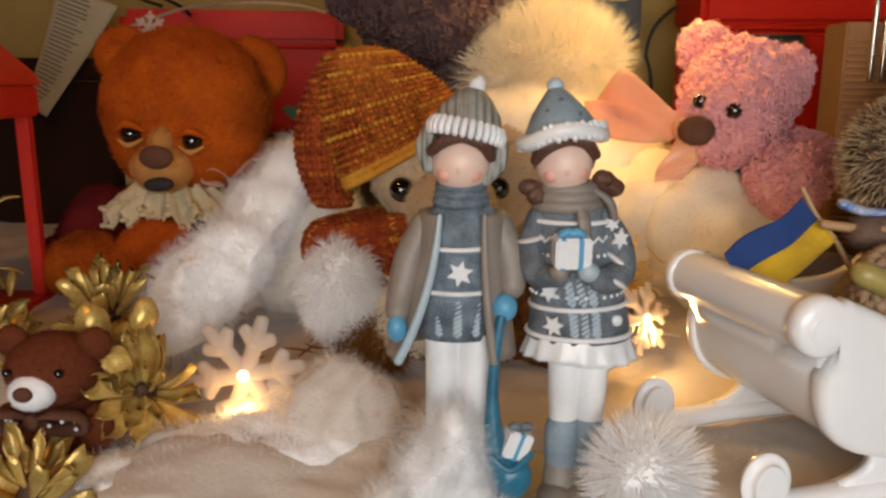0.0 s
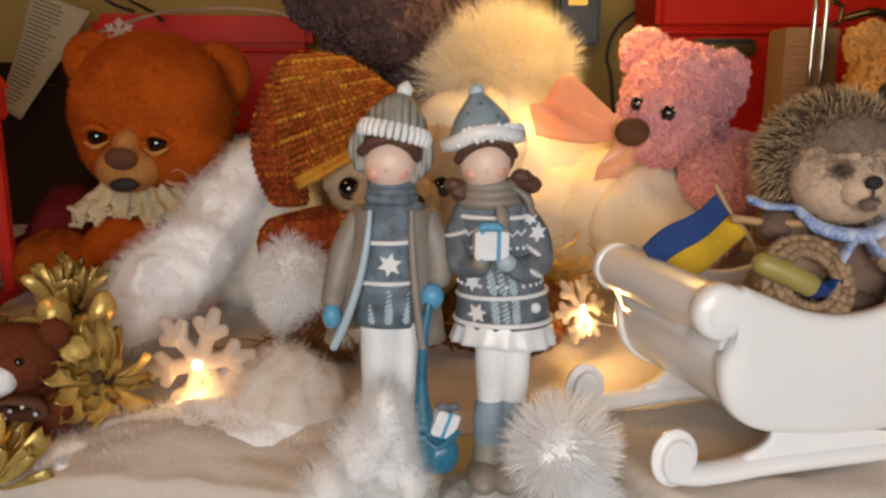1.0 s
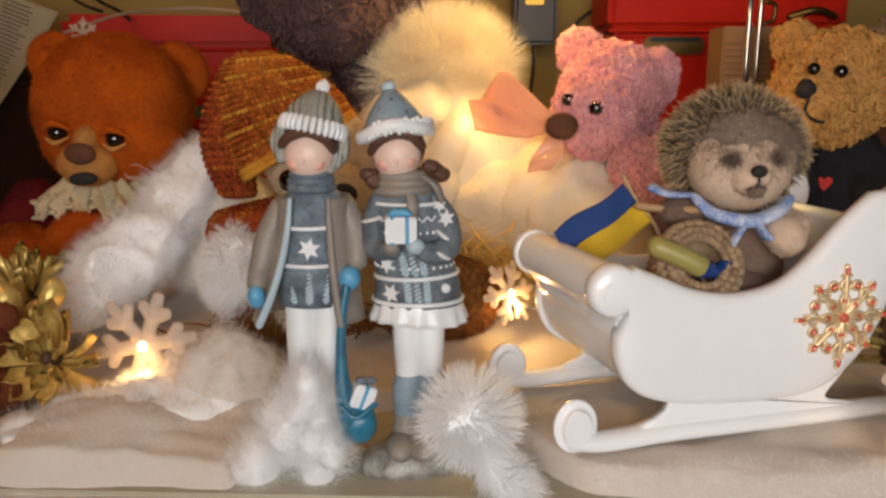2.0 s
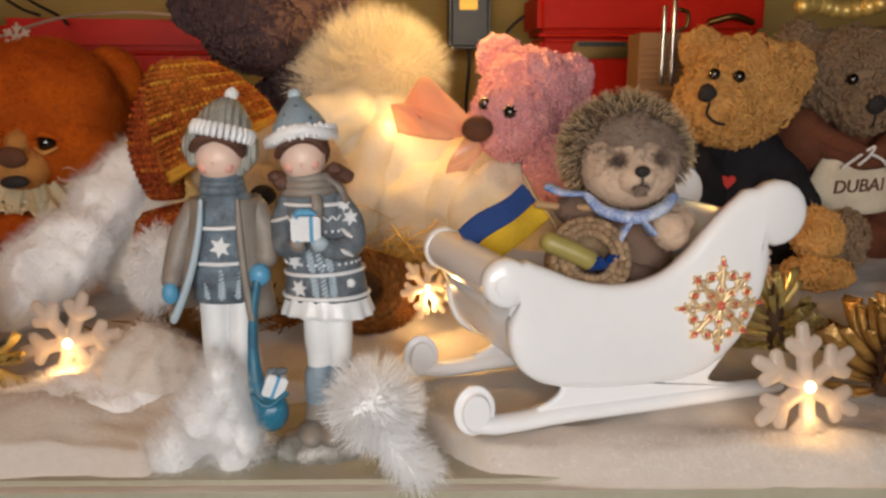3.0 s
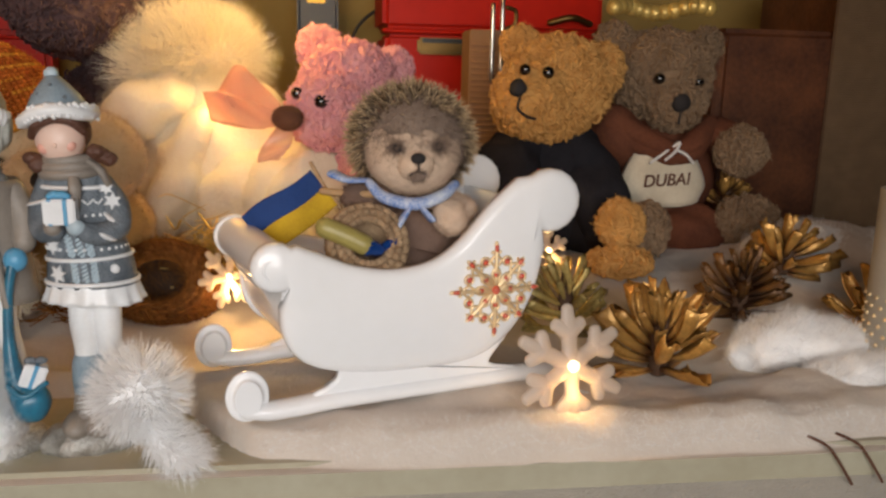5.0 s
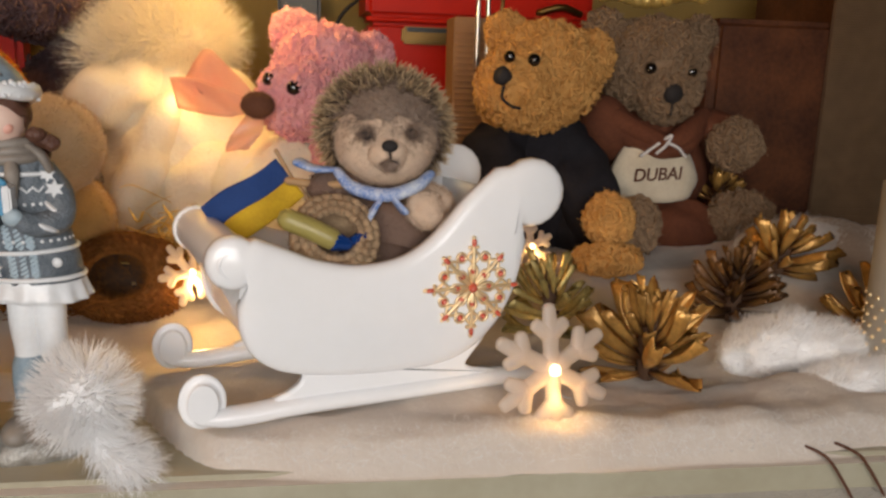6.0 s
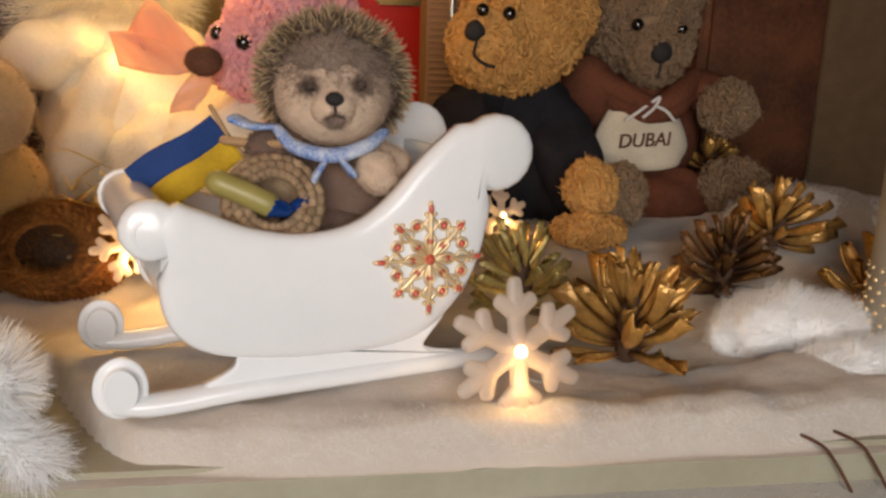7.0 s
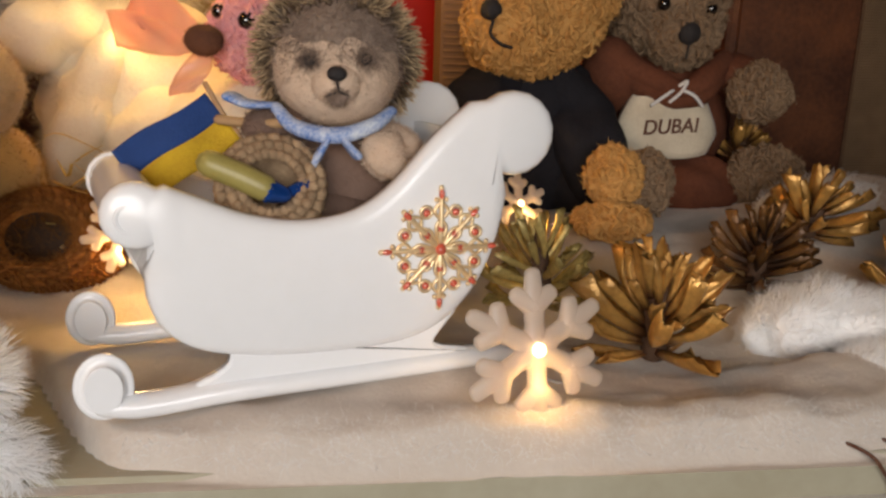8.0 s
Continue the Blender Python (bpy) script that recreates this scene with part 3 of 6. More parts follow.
    return out + [(p.x, p.y) for p in smooth_path([(x, z, 0) for x, z in belly], 4)] + front


sled = thing("sled", S0, "white glazed ceramic sleigh with scrolled ends on the cotton snow", "sleigh")
TO_WORLD = SLED @ Matrix(((1, 0, 0, 0), (0, 0, 1, 0), (0, 1, 0, 0), (0, 0, 0, 1)))
outline = side_outline()


def across(u):
    """The middle of the side's height at the length u."""
    u = max(0.030, min(0.158, u))
    top = np.interp(u, [0.0125, 0.0235, 0.0545, 0.0758, 0.098, 0.1151, 0.1323, 0.149, 0.1695], [0.110, 0.1085, 0.0958, 0.0922, 0.0955, 0.1067, 0.1255, 0.140, 0.145])
    low = np.interp(u, [0.0125, 0.0216, 0.0354, 0.0592, 0.0872, 0.1168, 0.1352, 0.1505, 0.1609, 0.1695], [0.085, 0.0495, 0.0405, 0.036, 0.0345, 0.0355, 0.0415, 0.0547, 0.075, 0.108])
    return u, 0.5 * (top + low)


for w0 in (0.0, 0.092):
    s = Shape()
    out = -1 if w0 == 0 else 1
    near, far = (0.0045, 0.009) if w0 == 0 else (w0 + 0.0045, w0)
    rings = []
    slide = 0.0 if w0 == 0 else -0.008
    for t, depth, flat in ((1.0, far, 1), (0.25, far, 1), (0.05, far, 1), (0.0, far - out * 0.001 * -1, 1), (0.0, near, 0), (0.02, 0.0018, 0), (0.06, 0.0031, 0), (0.12, 0.0041, 0), (0.2, 0.0047, 0), (0.35, 0.0054, 0), (0.6, 0.0062, 0), (0.8, 0.0066, 0), (1.0, 0.0067, 0)):
        row = []
        for x, z in outline:
            mx, mz = (0.160, 0.122) if x > 0.1495 and z > 0.1075 else across(0.125 + (x - 0.125) * 1.347) if 0.125 < x <= 0.1495 and z > 0.115 else (0.0165, 0.096) if x < 0.0245 and z > 0.083 else across(x)
            w = depth if flat or t == 0 else near + out * depth
            row.append(sled_point(x + (mx - x) * t + slide, w, z + (mz - z) * t))
        rings.append(row if out > 0 else row[::-1])
    s.loft(rings, M_CERAMIC, caps=False)
    face = -0.0006 if w0 == 0 else w0 + 0.0096
    for cx, cz, r0, turns, sgn in ((0.0115, 0.0985, 0.0085, 1.1, 1), (0.1712, 0.128, 0.012, 0.0, -1)):
        if turns:
            s.tube([sled_point(cx + r0 * (1 - k / 14) * math.cos(-0.9 - sgn * k * turns * 0.42), face, cz + r0 * (1 - k / 14) * math.sin(-0.9 - sgn * k * turns * 0.42)) for k in range(0, 12, 2)], [0.0007, 0.001, 0.0006], M_CERAMIC, 8, 4)
    s.make("side_panel", sled)
tub = Shape()
curl_front = [V3((0.0125 + 0.0116 * math.cos(a), 0, 0.0975 + 0.0118 * math.sin(a))) for a in [radians(d) for d in range(30, 291, 20)]]
belly = curl_front + smooth_path([(0.0158, 0, 0.076), (0.0168, 0, 0.064), (0.023, 0, 0.0512), (0.0364, 0, 0.0422), (0.060, 0, 0.0377), (0.0872, 0, 0.0362), (0.116, 0, 0.0372), (0.1345, 0, 0.0432), (0.1495, 0, 0.0562), (0.1597, 0, 0.076), (0.1650, 0, 0.100), (0.1665, 0, 0.124)], 4)
inner = []
for i, p in enumerate(belly):
    t = (belly[min(i + 1, len(belly) - 1)] - belly[max(i - 1, 0)]).normalized()
    inner.append(p + V3((-t.z, 0, t.x)) * 0.005)
ring = [p for p in belly] + inner[::-1]


def swell(i, w):
    """How far the front board swells out under its scroll between the two sides."""
    k = i if i < len(belly) else len(ring) - 1 - i
    p = belly[k]
    if p.x > 0.022 or p.z > 0.0975 or p.z < 0.062:
        return 0.0
    front = np.interp(p.z, [0.062, 0.072, 0.082, 0.090, 0.0975], [0.0172, 0.0147, 0.0100, 0.0048, 0.0009])
    return min(0.0, front - p.x) * (1 if 0.01 < w < 0.09 else 0)


tub.loft([[sled_point(p.x + swell(i, w) - 0.008 * (w - 0.005) / 0.091, w, p.z) for i, p in enumerate(ring)] for w in (0.0055, 0.0085, 0.016, 0.03, 0.07, 0.086, 0.0935, 0.0965)], M_CERAMIC)
tub.make("tub", sled)
for w0 in (0.002, 0.090):
    r = Shape()
    slide = 0.0 if w0 < 0.05 else -0.008
    mid = w0 + 0.0048
    disc = [(-0.003 + 0.0112 * math.cos(a), 0.0290 + 0.0138 * math.sin(a)) for a in [2 * math.pi * k / 40 for k in range(40)]]
    r.plate(disc, 0.0105, M_CERAMIC, TO_WORLD @ Matrix.Translation((slide, 0, w0 - 0.0005)), 0.0040, 5, True)
    r.tube([sled_point(x + slide, mid, z) for x, z in ((-0.004, 0.0205), (0.008, 0.0195), (0.022, 0.0198), (0.045, 0.0215), (0.10, 0.0225), (0.15, 0.0235), (0.182, 0.0240))], [0.0050, 0.0066, 0.0066, 0.0068, 0.0066, 0.0064, 0.0060], M_CERAMIC, 20, 6, 0.8)
    r.make("runner", sled)
    web = [(0.028, 0.0245), (0.150, 0.0265), (0.1395, 0.0305), (0.1345, 0.0335), (0.1375, 0.0385), (0.145, 0.0490), (0.125, 0.0420), (0.0872, 0.0395), (0.06, 0.0410), (0.043, 0.0440), (0.0455, 0.0390), (0.0445, 0.0330), (0.038, 0.0285)]
    web = [(q.x, q.y) for q in smooth_path([(a, b, 0) for a, b in web], 3)]
    Shape().plate(web, 0.0072, M_CERAMIC, TO_WORLD @ Matrix.Translation((slide, 0, w0 + 0.0015)), 0.0022, 3, True).make("strut", sled)

# jewelled ornament on the near side
orn = thing("snowflake_ornament", sled_point(0.1336, -0.001, 0.0785), "gold snowflake ornament with red enamel drops stuck on the sleigh", "ornament")
ON = SLED @ pose(0.1336, -0.0024, 0.0785, 90, 0, 0)


def on(r, a, h=0.0):
    return ON @ V3((r * math.cos(a), r * math.sin(a), h))


for k in range(8):
    g = Shape()
    a = math.pi / 4 * k + math.pi / 2
    long = 0.0265 if k % 2 == 0 else 0.0235
    g.tube([on(0.003, a, 0.0008), on(0.012, a, 0.0014), on(long, a, 0.0006)], [0.0014, 0.0011, 0.0012], M_GOLD, 8, 3)
    for sg in (-1, 1):
        g.tube([on(0.0125, a, 0.001), on(0.0168, a + sg * 0.19, 0.001), on(0.0205, a, 0.001)], 0.0008, M_GOLD, 6, 3)
        g.tube([on(0.004, a + sg * 0.2, 0.001), on(0.0095, a + sg * 0.25, 0.0013), on(0.0125, a + sg * 0.05, 0.001)], 0.0008, M_GOLD, 6, 3)
        g.ell(on(0.0215, a + sg * 0.1, 0.0008), 0.0011, M_GOLD, seg=8, rings=5)
    b = a + math.pi / 8
    g.tube([on(0.0175 + 0.0024 * math.cos(c), b + 0.14 * math.sin(c), 0.0008) for c in [2 * math.pi * i / 8 for i in range(9)]], 0.0008, M_GOLD, 6, 2)
    g.make("gold_arm", orn)
bead = Shape().ell((0, 0, 0), (0.0018, 0.0012, 0.0011), M_RED_ENAMEL, seg=10, rings=6).make("enamel_drop", orn, "red enamel drop", local=True)
bead.matrix_basis = Matrix.Translation(on(0, 0, 0.0016) - ORG[orn.name]) @ Matrix.Diagonal((1.4, 2.4, 2.4, 1))
for k in range(8):
    a = math.pi / 4 * k + math.pi / 2
    for r, ang, sx in ((0.0088, a, 1.5), (0.0238 if k % 2 == 0 else 0.0212, a, 1.35), (0.0172, a + math.pi / 8, 0.9)):
        mm = (SLED.to_3x3() @ pose(0, 0, 0, 90, 0, 0).to_3x3()).to_4x4() @ pose(0, 0, 0, 0, 0, math.degrees(ang)) @ Matrix.Diagonal((sx * 1.05, 1.35 if sx < 1 else 1.1, 1.1, 1))
        same_mesh("enamel_drop", bead, orn, Matrix.Translation(on(r, ang, 0.0013) - ORG[orn.name]) @ mm)


# ---------------------------------------------------------------- frosted snowflake lights
def snowflake(centre, radius, spin, facing, lit=True, power=LED_W, label="frosted acrylic snowflake light with a warm lit LED"):
    base = V3(centre) - V3((0, 0, radius * 0.8))
    ob = thing("snowflake_light", base, label, "string light", "snowflake string lights")
    m = Matrix.Translation(centre) @ pose(0, 0, 0, 90 + facing[0], 0, facing[1])
    s = Shape()
    R = radius

    def at(r, a, h=0.0):
        return m @ V3((r * math.cos(a), r * math.sin(a), h))
    up = m.to_3x3() @ V3((0, 0, 1))
    s.ell(at(0, 0), (0.27 * R, 0.27 * R, 0.10 * R), M_RESIN, [math.degrees(v) for v in m.to_euler()], 24, 10)
    s.make("hub", ob)
    for k in range(6):
        a = radians(spin) + math.pi / 3 * k
        s = Shape().tube([at(0.05 * R, a), at(0.3 * R, a), at(0.55 * R, a), at(0.78 * R, a), at(0.92 * R, a)], [0.17 * R, 0.125 * R, 0.14 * R, 0.115 * R, 0.10 * R], M_RESIN, 14, 5, 0.62, up)
        for sg in (-1, 1):
            q = at(0.52 * R, a)
            e = q + (at(1.0, a + sg * 1.0) - at(0, 0)).normalized() * 0.29 * R
            s.tube([q, q.lerp(e, 0.5), e], [0.15 * R, 0.125 * R, 0.098 * R], M_RESIN, 14, 4, 0.62, up)
        s.make("arm", ob)
    b = Shape().ell(at(0, 0, 0.10 * R), 0.085 * R if lit else 0.07 * R, M_BULB if lit else M_RESIN, seg=14, rings=8)
    b.make("bulb", ob, "glowing warm LED bulb" if lit else "unlit LED bulb")
    Shape().tube([at(0, 0, -0.06 * R), at(0.1 * R, 1.2, -0.3 * R), V3(centre) + V3((0.01, 0.02, -0.6 * R)), V3(centre) + V3((0.03, 0.03, -0.9 * R))], 0.0007, M_WHITECORD, 6, 5).make("wire", ob)
    if lit:
        lamp("led_light", "POINT", power, WARM, Matrix.Translation(at(0, 0, 0.36 * R) - V3((0, 0, 0.40 * R))), 0.003)
    return ob


snowflake((0.3085, 0.3195, 0.0430), 0.0345, 91, (-12, 8), power=0.022)
snowflake((-0.103, 0.417, 0.0420), 0.0345, 72, (-4, -8), power=0.035)
snowflake((0.116, 0.466, 0.0595), 0.0230, 60, (-20, 40), power=0.09, label="frosted star light glowing warm behind the figurines")
snowflake((0.331, 0.44, 0.0800), 0.0200, 80, (-25, 20), power=0.03, label="small frosted snowflake light behind the sleigh")
snowflake((-0.265, 0.75, 0.238), 0.0150, 90, (-10, 0), False, label="unlit white star light behind the orange bear")

# ---------------------------------------------------------------- plush toys


def plush(name, parent, blobs, mat, count, length=0.006, width=0.0011, jitter=0.75, curl=0.8, seed=1, label="", lump=0.003, comb=(0, 0, 0), keep=None, under=None):
    curly = mat in (M_PINK, M_TAN, M_GREY, M_PURPLE)
    """Rounded stuffed forms with a pile of short strands, as one part."""
    s = Shape()
    for b in blobs:
        if curly:
            s.ell(b[0], b[1], mat, b[2] if len(b) > 2 else (0, 0, 0), 110, 64, lump=0.0034, freq=240)
        else:
            s.ell(b[0], b[1], under or {M_WHITEFUR: M_WHITECORE, M_CREAMFUR: M_CREAMCORE}.get(mat, mat), b[2] if len(b) > 2 else (0, 0, 0), 40, 26, lump=lump, freq=70)
    if curly:
        s.bobbles(count // 6, 0.0029 if mat is M_PINK else 0.0037, mat, seed)
        s.hair(int(count * 1.3), 0.0036, 0.0005, mat, 0.9, comb, 1.5, keep=keep, seed=seed, outward=0.7)
    elif count:
        s.hair(count, length, width, mat, jitter, comb, curl, keep=keep, seed=seed)
    return s.make(name, parent, label)


def eye(parent, c, r, mat=M_BLACK, label="black glass eye"):
    return Shape().ell(c, r, mat, seg=16, rings=10).make("eye", parent, label)


# orange felt bear with a lace collar
ob = thing("felt_bear", (-0.22, 0.65, 0.03), "orange felted bear in burgundy with a cream lace collar", "teddy bear")
head = plush("head", ob, [((-0.209, 0.668, 0.172), (0.066, 0.058, 0.062)), ((-0.205, 0.655, 0.145), (0.058, 0.05, 0.042))], M_ORANGE, 40000, 0.0034, 0.00035, 0.9, 0.8, 11, lump=0.003)
for c, r, a in (((-0.266, 0.69, 0.212), (0.024, 0.013, 0.024), -25), ((-0.163, 0.70, 0.200), (0.029, 0.014, 0.028), 25)):
    s = Shape().ell(c, r, M_ORANGE, (0, a, 0), lump=0.001)
    s.ell(V3(c) + V3((0, -0.009, -0.003)), (r[0] * 0.62, 0.007, r[2] * 0.62), M_ORANGE, (0, a, 0))
    s.hair(3000, 0.0028, 0.0004, M_ORANGE, 0.9, seed=12).make("ear", ob)
plush("muzzle", ob, [((-0.211, 0.611, 0.129), (0.0225, 0.022, 0.018)), ((-0.209, 0.612, 0.146), (0.010, 0.016, 0.014))], M_ORANGE_L, 9000, 0.002, 0.0003, 0.9, 0.5, 13, "pale orange felt muzzle", 0.001)
Shape().ell((-0.207, 0.588, 0.139), (0.0125, 0.006, 0.0085), M_BROWNFELT, lump=0.001).make("nose", ob, "brown felt nose")
Shape().ell((-0.207, 0.590, 0.119), (0.011, 0.006, 0.0055), M_BLACKFELT, lump=0.001).make("mouth", ob, "dark open mouth")
for x, z in ((-0.2315, 0.154), (-0.1865, 0.149)):
    e = eye(ob, (x, 0.6075, z), 0.0075)
    Shape().tube([(x - 0.011, 0.606, z + 0.002), (x, 0.600, z + 0.0075), (x + 0.011, 0.606, z + 0.002)], [0.0012, 0.003, 0.0012], M_ORANGE, 8).make("eyelid", ob)
    Shape().tube([(x - 0.009, 0.605, z - 0.004), (x, 0.601, z - 0.0080), (x + 0.009, 0.605, z - 0.004)], [0.001, 0.0022, 0.001], M_ORANGE_L, 8).make("eyelid", ob)
s = Shape()
for layer, (r0, r1, z0) in enumerate(((0.032, 0.056, 0.108), (0.030, 0.047, 0.114))):
    rows = []
    for k in range(5):
        t = k / 4
        rows.append([V3((-0.213 + (r0 + (r1 - r0) * t) * 1.0 * math.cos(a), 0.642 + (r0 + (r1 - r0) * t) * 0.85 * math.sin(a), z0 - 0.018 * t + (0.002 + 0.005 * t) * math.sin(17 * a + layer) + 0.003 * noise.noise(V3((a * 3, t * 3, layer))))) for a in [2 * math.pi * j / 150 for j in range(150)]])
    s.loft(rows + [[p + V3((0, 0, -0.0006)) for p in r] for r in rows[::-1]], M_LACE, caps=False)
    for j in range(40):
        a = 2 * math.pi * j / 40
        s.ell((-0.213 + r1 * math.cos(a), 0.642 + r1 * 0.85 * math.sin(a), z0 - 0.018 + 0.007 * math.sin(17 * a + layer)), (0.0036, 0.0036, 0.002), M_LACE, seg=8, rings=5)
s.make("lace_collar", ob, "gathered cream lace collar")
plush("body", ob, [((-0.215, 0.69, 0.065), (0.082, 0.055, 0.055)), ((-0.155, 0.68, 0.075), (0.035, 0.045, 0.045))], M_BURG, 9000, 0.003, 0.0004, 0.9, 0.6, 14, "burgundy felt body")
plush("arm", ob, [((-0.285, 0.65, 0.07), (0.026, 0.03, 0.042), (0, 20, 0)), ((-0.305, 0.64, 0.05), (0.024, 0.025, 0.022))], M_BURG, 4000, 0.003, 0.0004, 0.9, 0.6, 15)
plush("arm", ob, [((-0.135, 0.66, 0.075), (0.026, 0.03, 0.042), (0, -20, 0))], M_BURG, 3000, 0.003, 0.0004, 0.9, 0.6, 16)
plush("leg", ob, [((-0.214, 0.60, 0.062), (0.033, 0.033, 0.031))], M_ORANGE, 5000, 0.003, 0.0004, 0.9, 0.6, 17)
plush("leg", ob, [((-0.275, 0.61, 0.053), (0.032, 0.033, 0.026))], M_ORANGE, 5000, 0.003, 0.0004, 0.9, 0.6, 18)
s = Shape()
for k, (dx, dz) in enumerate(((0.02, 0.008), (0.022, -0.006), (-0.012, 0.004))):
    s.tube([(-0.165, 0.628, 0.118), (-0.165 + dx, 0.622, 0.120 + dz * 1.8), (-0.165 + dx * 1.6, 0.626, 0.115 + dz), (-0.165 + dx * 0.5, 0.628, 0.113)], [0.002, 0.006, 0.006, 0.002], M_ORGANZA, 8, 5, 0.15)
s.make("ribbon_bow", ob, "small gold-brown satin bow")

# plum-brown fur bear behind the knitted hat
ob = thing("fur_bear", (0.0, 0.68, 0.045), "plum-brown long-haired toy bear seated against the white fur", "teddy bear")
plush("head", ob, [((-0.014, 0.668, 0.256), (0.062, 0.055, 0.052)), ((-0.012, 0.63, 0.240), (0.035, 0.03, 0.030))], M_PURPLE, 14000, 0.008, 0.0009, 0.6, 0.6, 21)
for x in (-0.075, 0.042):
    plush("ear", ob, [((x, 0.67, 0.262 if x < 0 else 0.254), (0.02, 0.014, 0.024))], M_PURPLE, 2500, 0.007, 0.0009, 0.6, 0.6, 22)
plush("body", ob, [((0.0, 0.69, 0.12), (0.055, 0.045, 0.085)), ((0.018, 0.665, 0.195), (0.028, 0.03, 0.03))], M_PURPLE, 9000, 0.008, 0.0009, 0.6, 0.6, 23)


def knit(s, surf, rows, cols, size, mat, mat2=None, band=5, lift=0.0):
    """Rows of V-shaped wool stitches over a surface given as surf(u, v) with u round and v up."""
    for i in range(rows):
        for j in range(cols):
            u, v = (j + 0.5) / cols, (i + 0.5) / rows
            p = V3(surf(u, v))
            du = V3(surf(u + 0.5 / cols, v)) - p
            dv = V3(surf(u, v + 0.9 / rows)) - p
            nn = du.cross(dv)
            if nn.length < 1e-12:
                continue
            nn.normalize()
            mm = mat if not mat2 or (i % band) or noise.noise(V3((u * 9, v * 7, 2))) < -0.25 else mat2
            for sg in (-1, 1):
                a = p + du * (0.08 * sg) - dv * 0.35 + nn * lift
                b = p + du * (0.86 * sg) + dv * 0.85 + nn * lift
                w = (b - a).cross(nn).normalized() * du.length * 0.52
                c = (a + b) / 2 + nn * size
                vs = [a, c - w, c + nn * size * 0.9, c + w, b, c - nn * size * 1.2]
                s.add(vs, [(0, 1, 2), (0, 2, 3), (4, 2, 1), (4, 3, 2), (0, 5, 1), (0, 3, 5), (4, 1, 5), (4, 5, 3)], mm)
    return s


# cream plush animal in a knitted hat and scarf
ob = thing("hat_plush", (0.0, 0.52, 0.02), "cream plush toy in a knitted orange bobble hat and scarf", "plush toy")
plush("head", ob, [((-0.006, 0.515, 0.140), (0.040, 0.040, 0.036)), ((0.005, 0.468, 0.123), (0.026, 0.026, 0.022)), ((0.028, 0.505, 0.135), (0.032, 0.034, 0.032))], M_FAWN, 16000, 0.0035, 0.0004, 0.8, 0.7, 31, lump=0.002)
eye(ob, (-0.024, 0.472, 0.1325), 0.0072)
eye(ob, (0.031, 0.472, 0.1335), 0.0065)
Shape().ell((0.014, 0.441, 0.128), (0.0085, 0.006, 0.007), M_BLACKFELT, lump=0.0008).make("nose", ob, "black felt nose")
Shape().tube([(0.012, 0.443, 0.119), (0.003, 0.444, 0.112), (-0.010, 0.450, 0.1095), (-0.018, 0.456, 0.113)], 0.0009, M_BLACKFELT, 6).make("mouth", ob, "stitched black smile")
plush("body", ob, [((0.012, 0.53, 0.070), (0.050, 0.038, 0.050)), ((0.040, 0.515, 0.082), (0.022, 0.028, 0.032))], M_TANPLUSH, 9000, 0.003, 0.0004, 0.8, 0.7, 32)


def hat_surface(u, v):
    a = 2 * math.pi * u
    r = 0.0405 * (1 - 0.12 * v - 0.46 * v ** 3) * (1 if v < 0.97 else 0.7)
    c = V3((-0.024 - 0.030 * v, 0.515 + 0.012 * v, 0.150 + 0.062 * v))
    t = V3((0.87, 0, 0.49)).lerp(V3((1, 0, 0.05)), v).normalized()
    return c + t * (r * 1.05 * math.cos(a)) + V3((0, 1, 0)) * (r * math.sin(a))


hat = Shape()
hat.loft([[hat_surface(j / 40, i / 14) * 1 for j in range(40)] for i in range(15)], M_KNIT)
knit(hat, hat_surface, 20, 36, 0.0010, M_KNIT, M_KNIT_Y, 3)
for k in range(2):
    hat.tube([hat_surface(j / 24, 0.0 + 0.05 * k) for j in range(25)], 0.0022, M_KNIT_Y, 8, 3)
hat.hair(5000, 0.004, 0.00022, M_KNIT_Y, 1.0, seed=33)
hat.make("knitted_hat", ob, "orange and rust variegated knitted hat")


def flap_surface(u, v):
    a = 2 * math.pi * u
    c = V3((-0.066 - 0.012 * math.sin(2.6 * v), 0.535, 0.208 - 0.095 * v))
    r = 0.0145 * (0.75 + 0.5 * math.sin(3 * v))
    return c + V3((r * math.cos(a), r * 1.1 * math.sin(a), 0))


fl = Shape()
fl.loft([[flap_surface(j / 20, i / 10) for j in range(20)] for i in range(11)][::-1], M_KNIT_R)
knit(fl, lambda u, v: flap_surface(u, 1 - v), 20, 15, 0.0008, M_KNIT_R, M_KNIT, 4)
fl.make("hat_tail", ob, "rust knitted tail of the hat")


def scarf_surface(u, v):
    a = 2 * math.pi * v * 0.999
    c = V3((-0.045 + 0.034 * math.cos(a), 0.512 + 0.026 * math.sin(a), 0.096 + 0.006 * math.cos(a)))
    out = V3((math.cos(a), math.sin(a), 0))
    b = 2 * math.pi * u
    return c + out * (0.011 * math.cos(b)) + V3((0, 0, 0.017 * math.sin(b)))


def tail_surface(u, v):
    b = 2 * math.pi * u
    c = V3((-0.020 - 0.012 * v, 0.482, 0.104 - 0.068 * v))
    return c + V3((0.014 * math.cos(b), 0.006 * math.sin(b), 0))


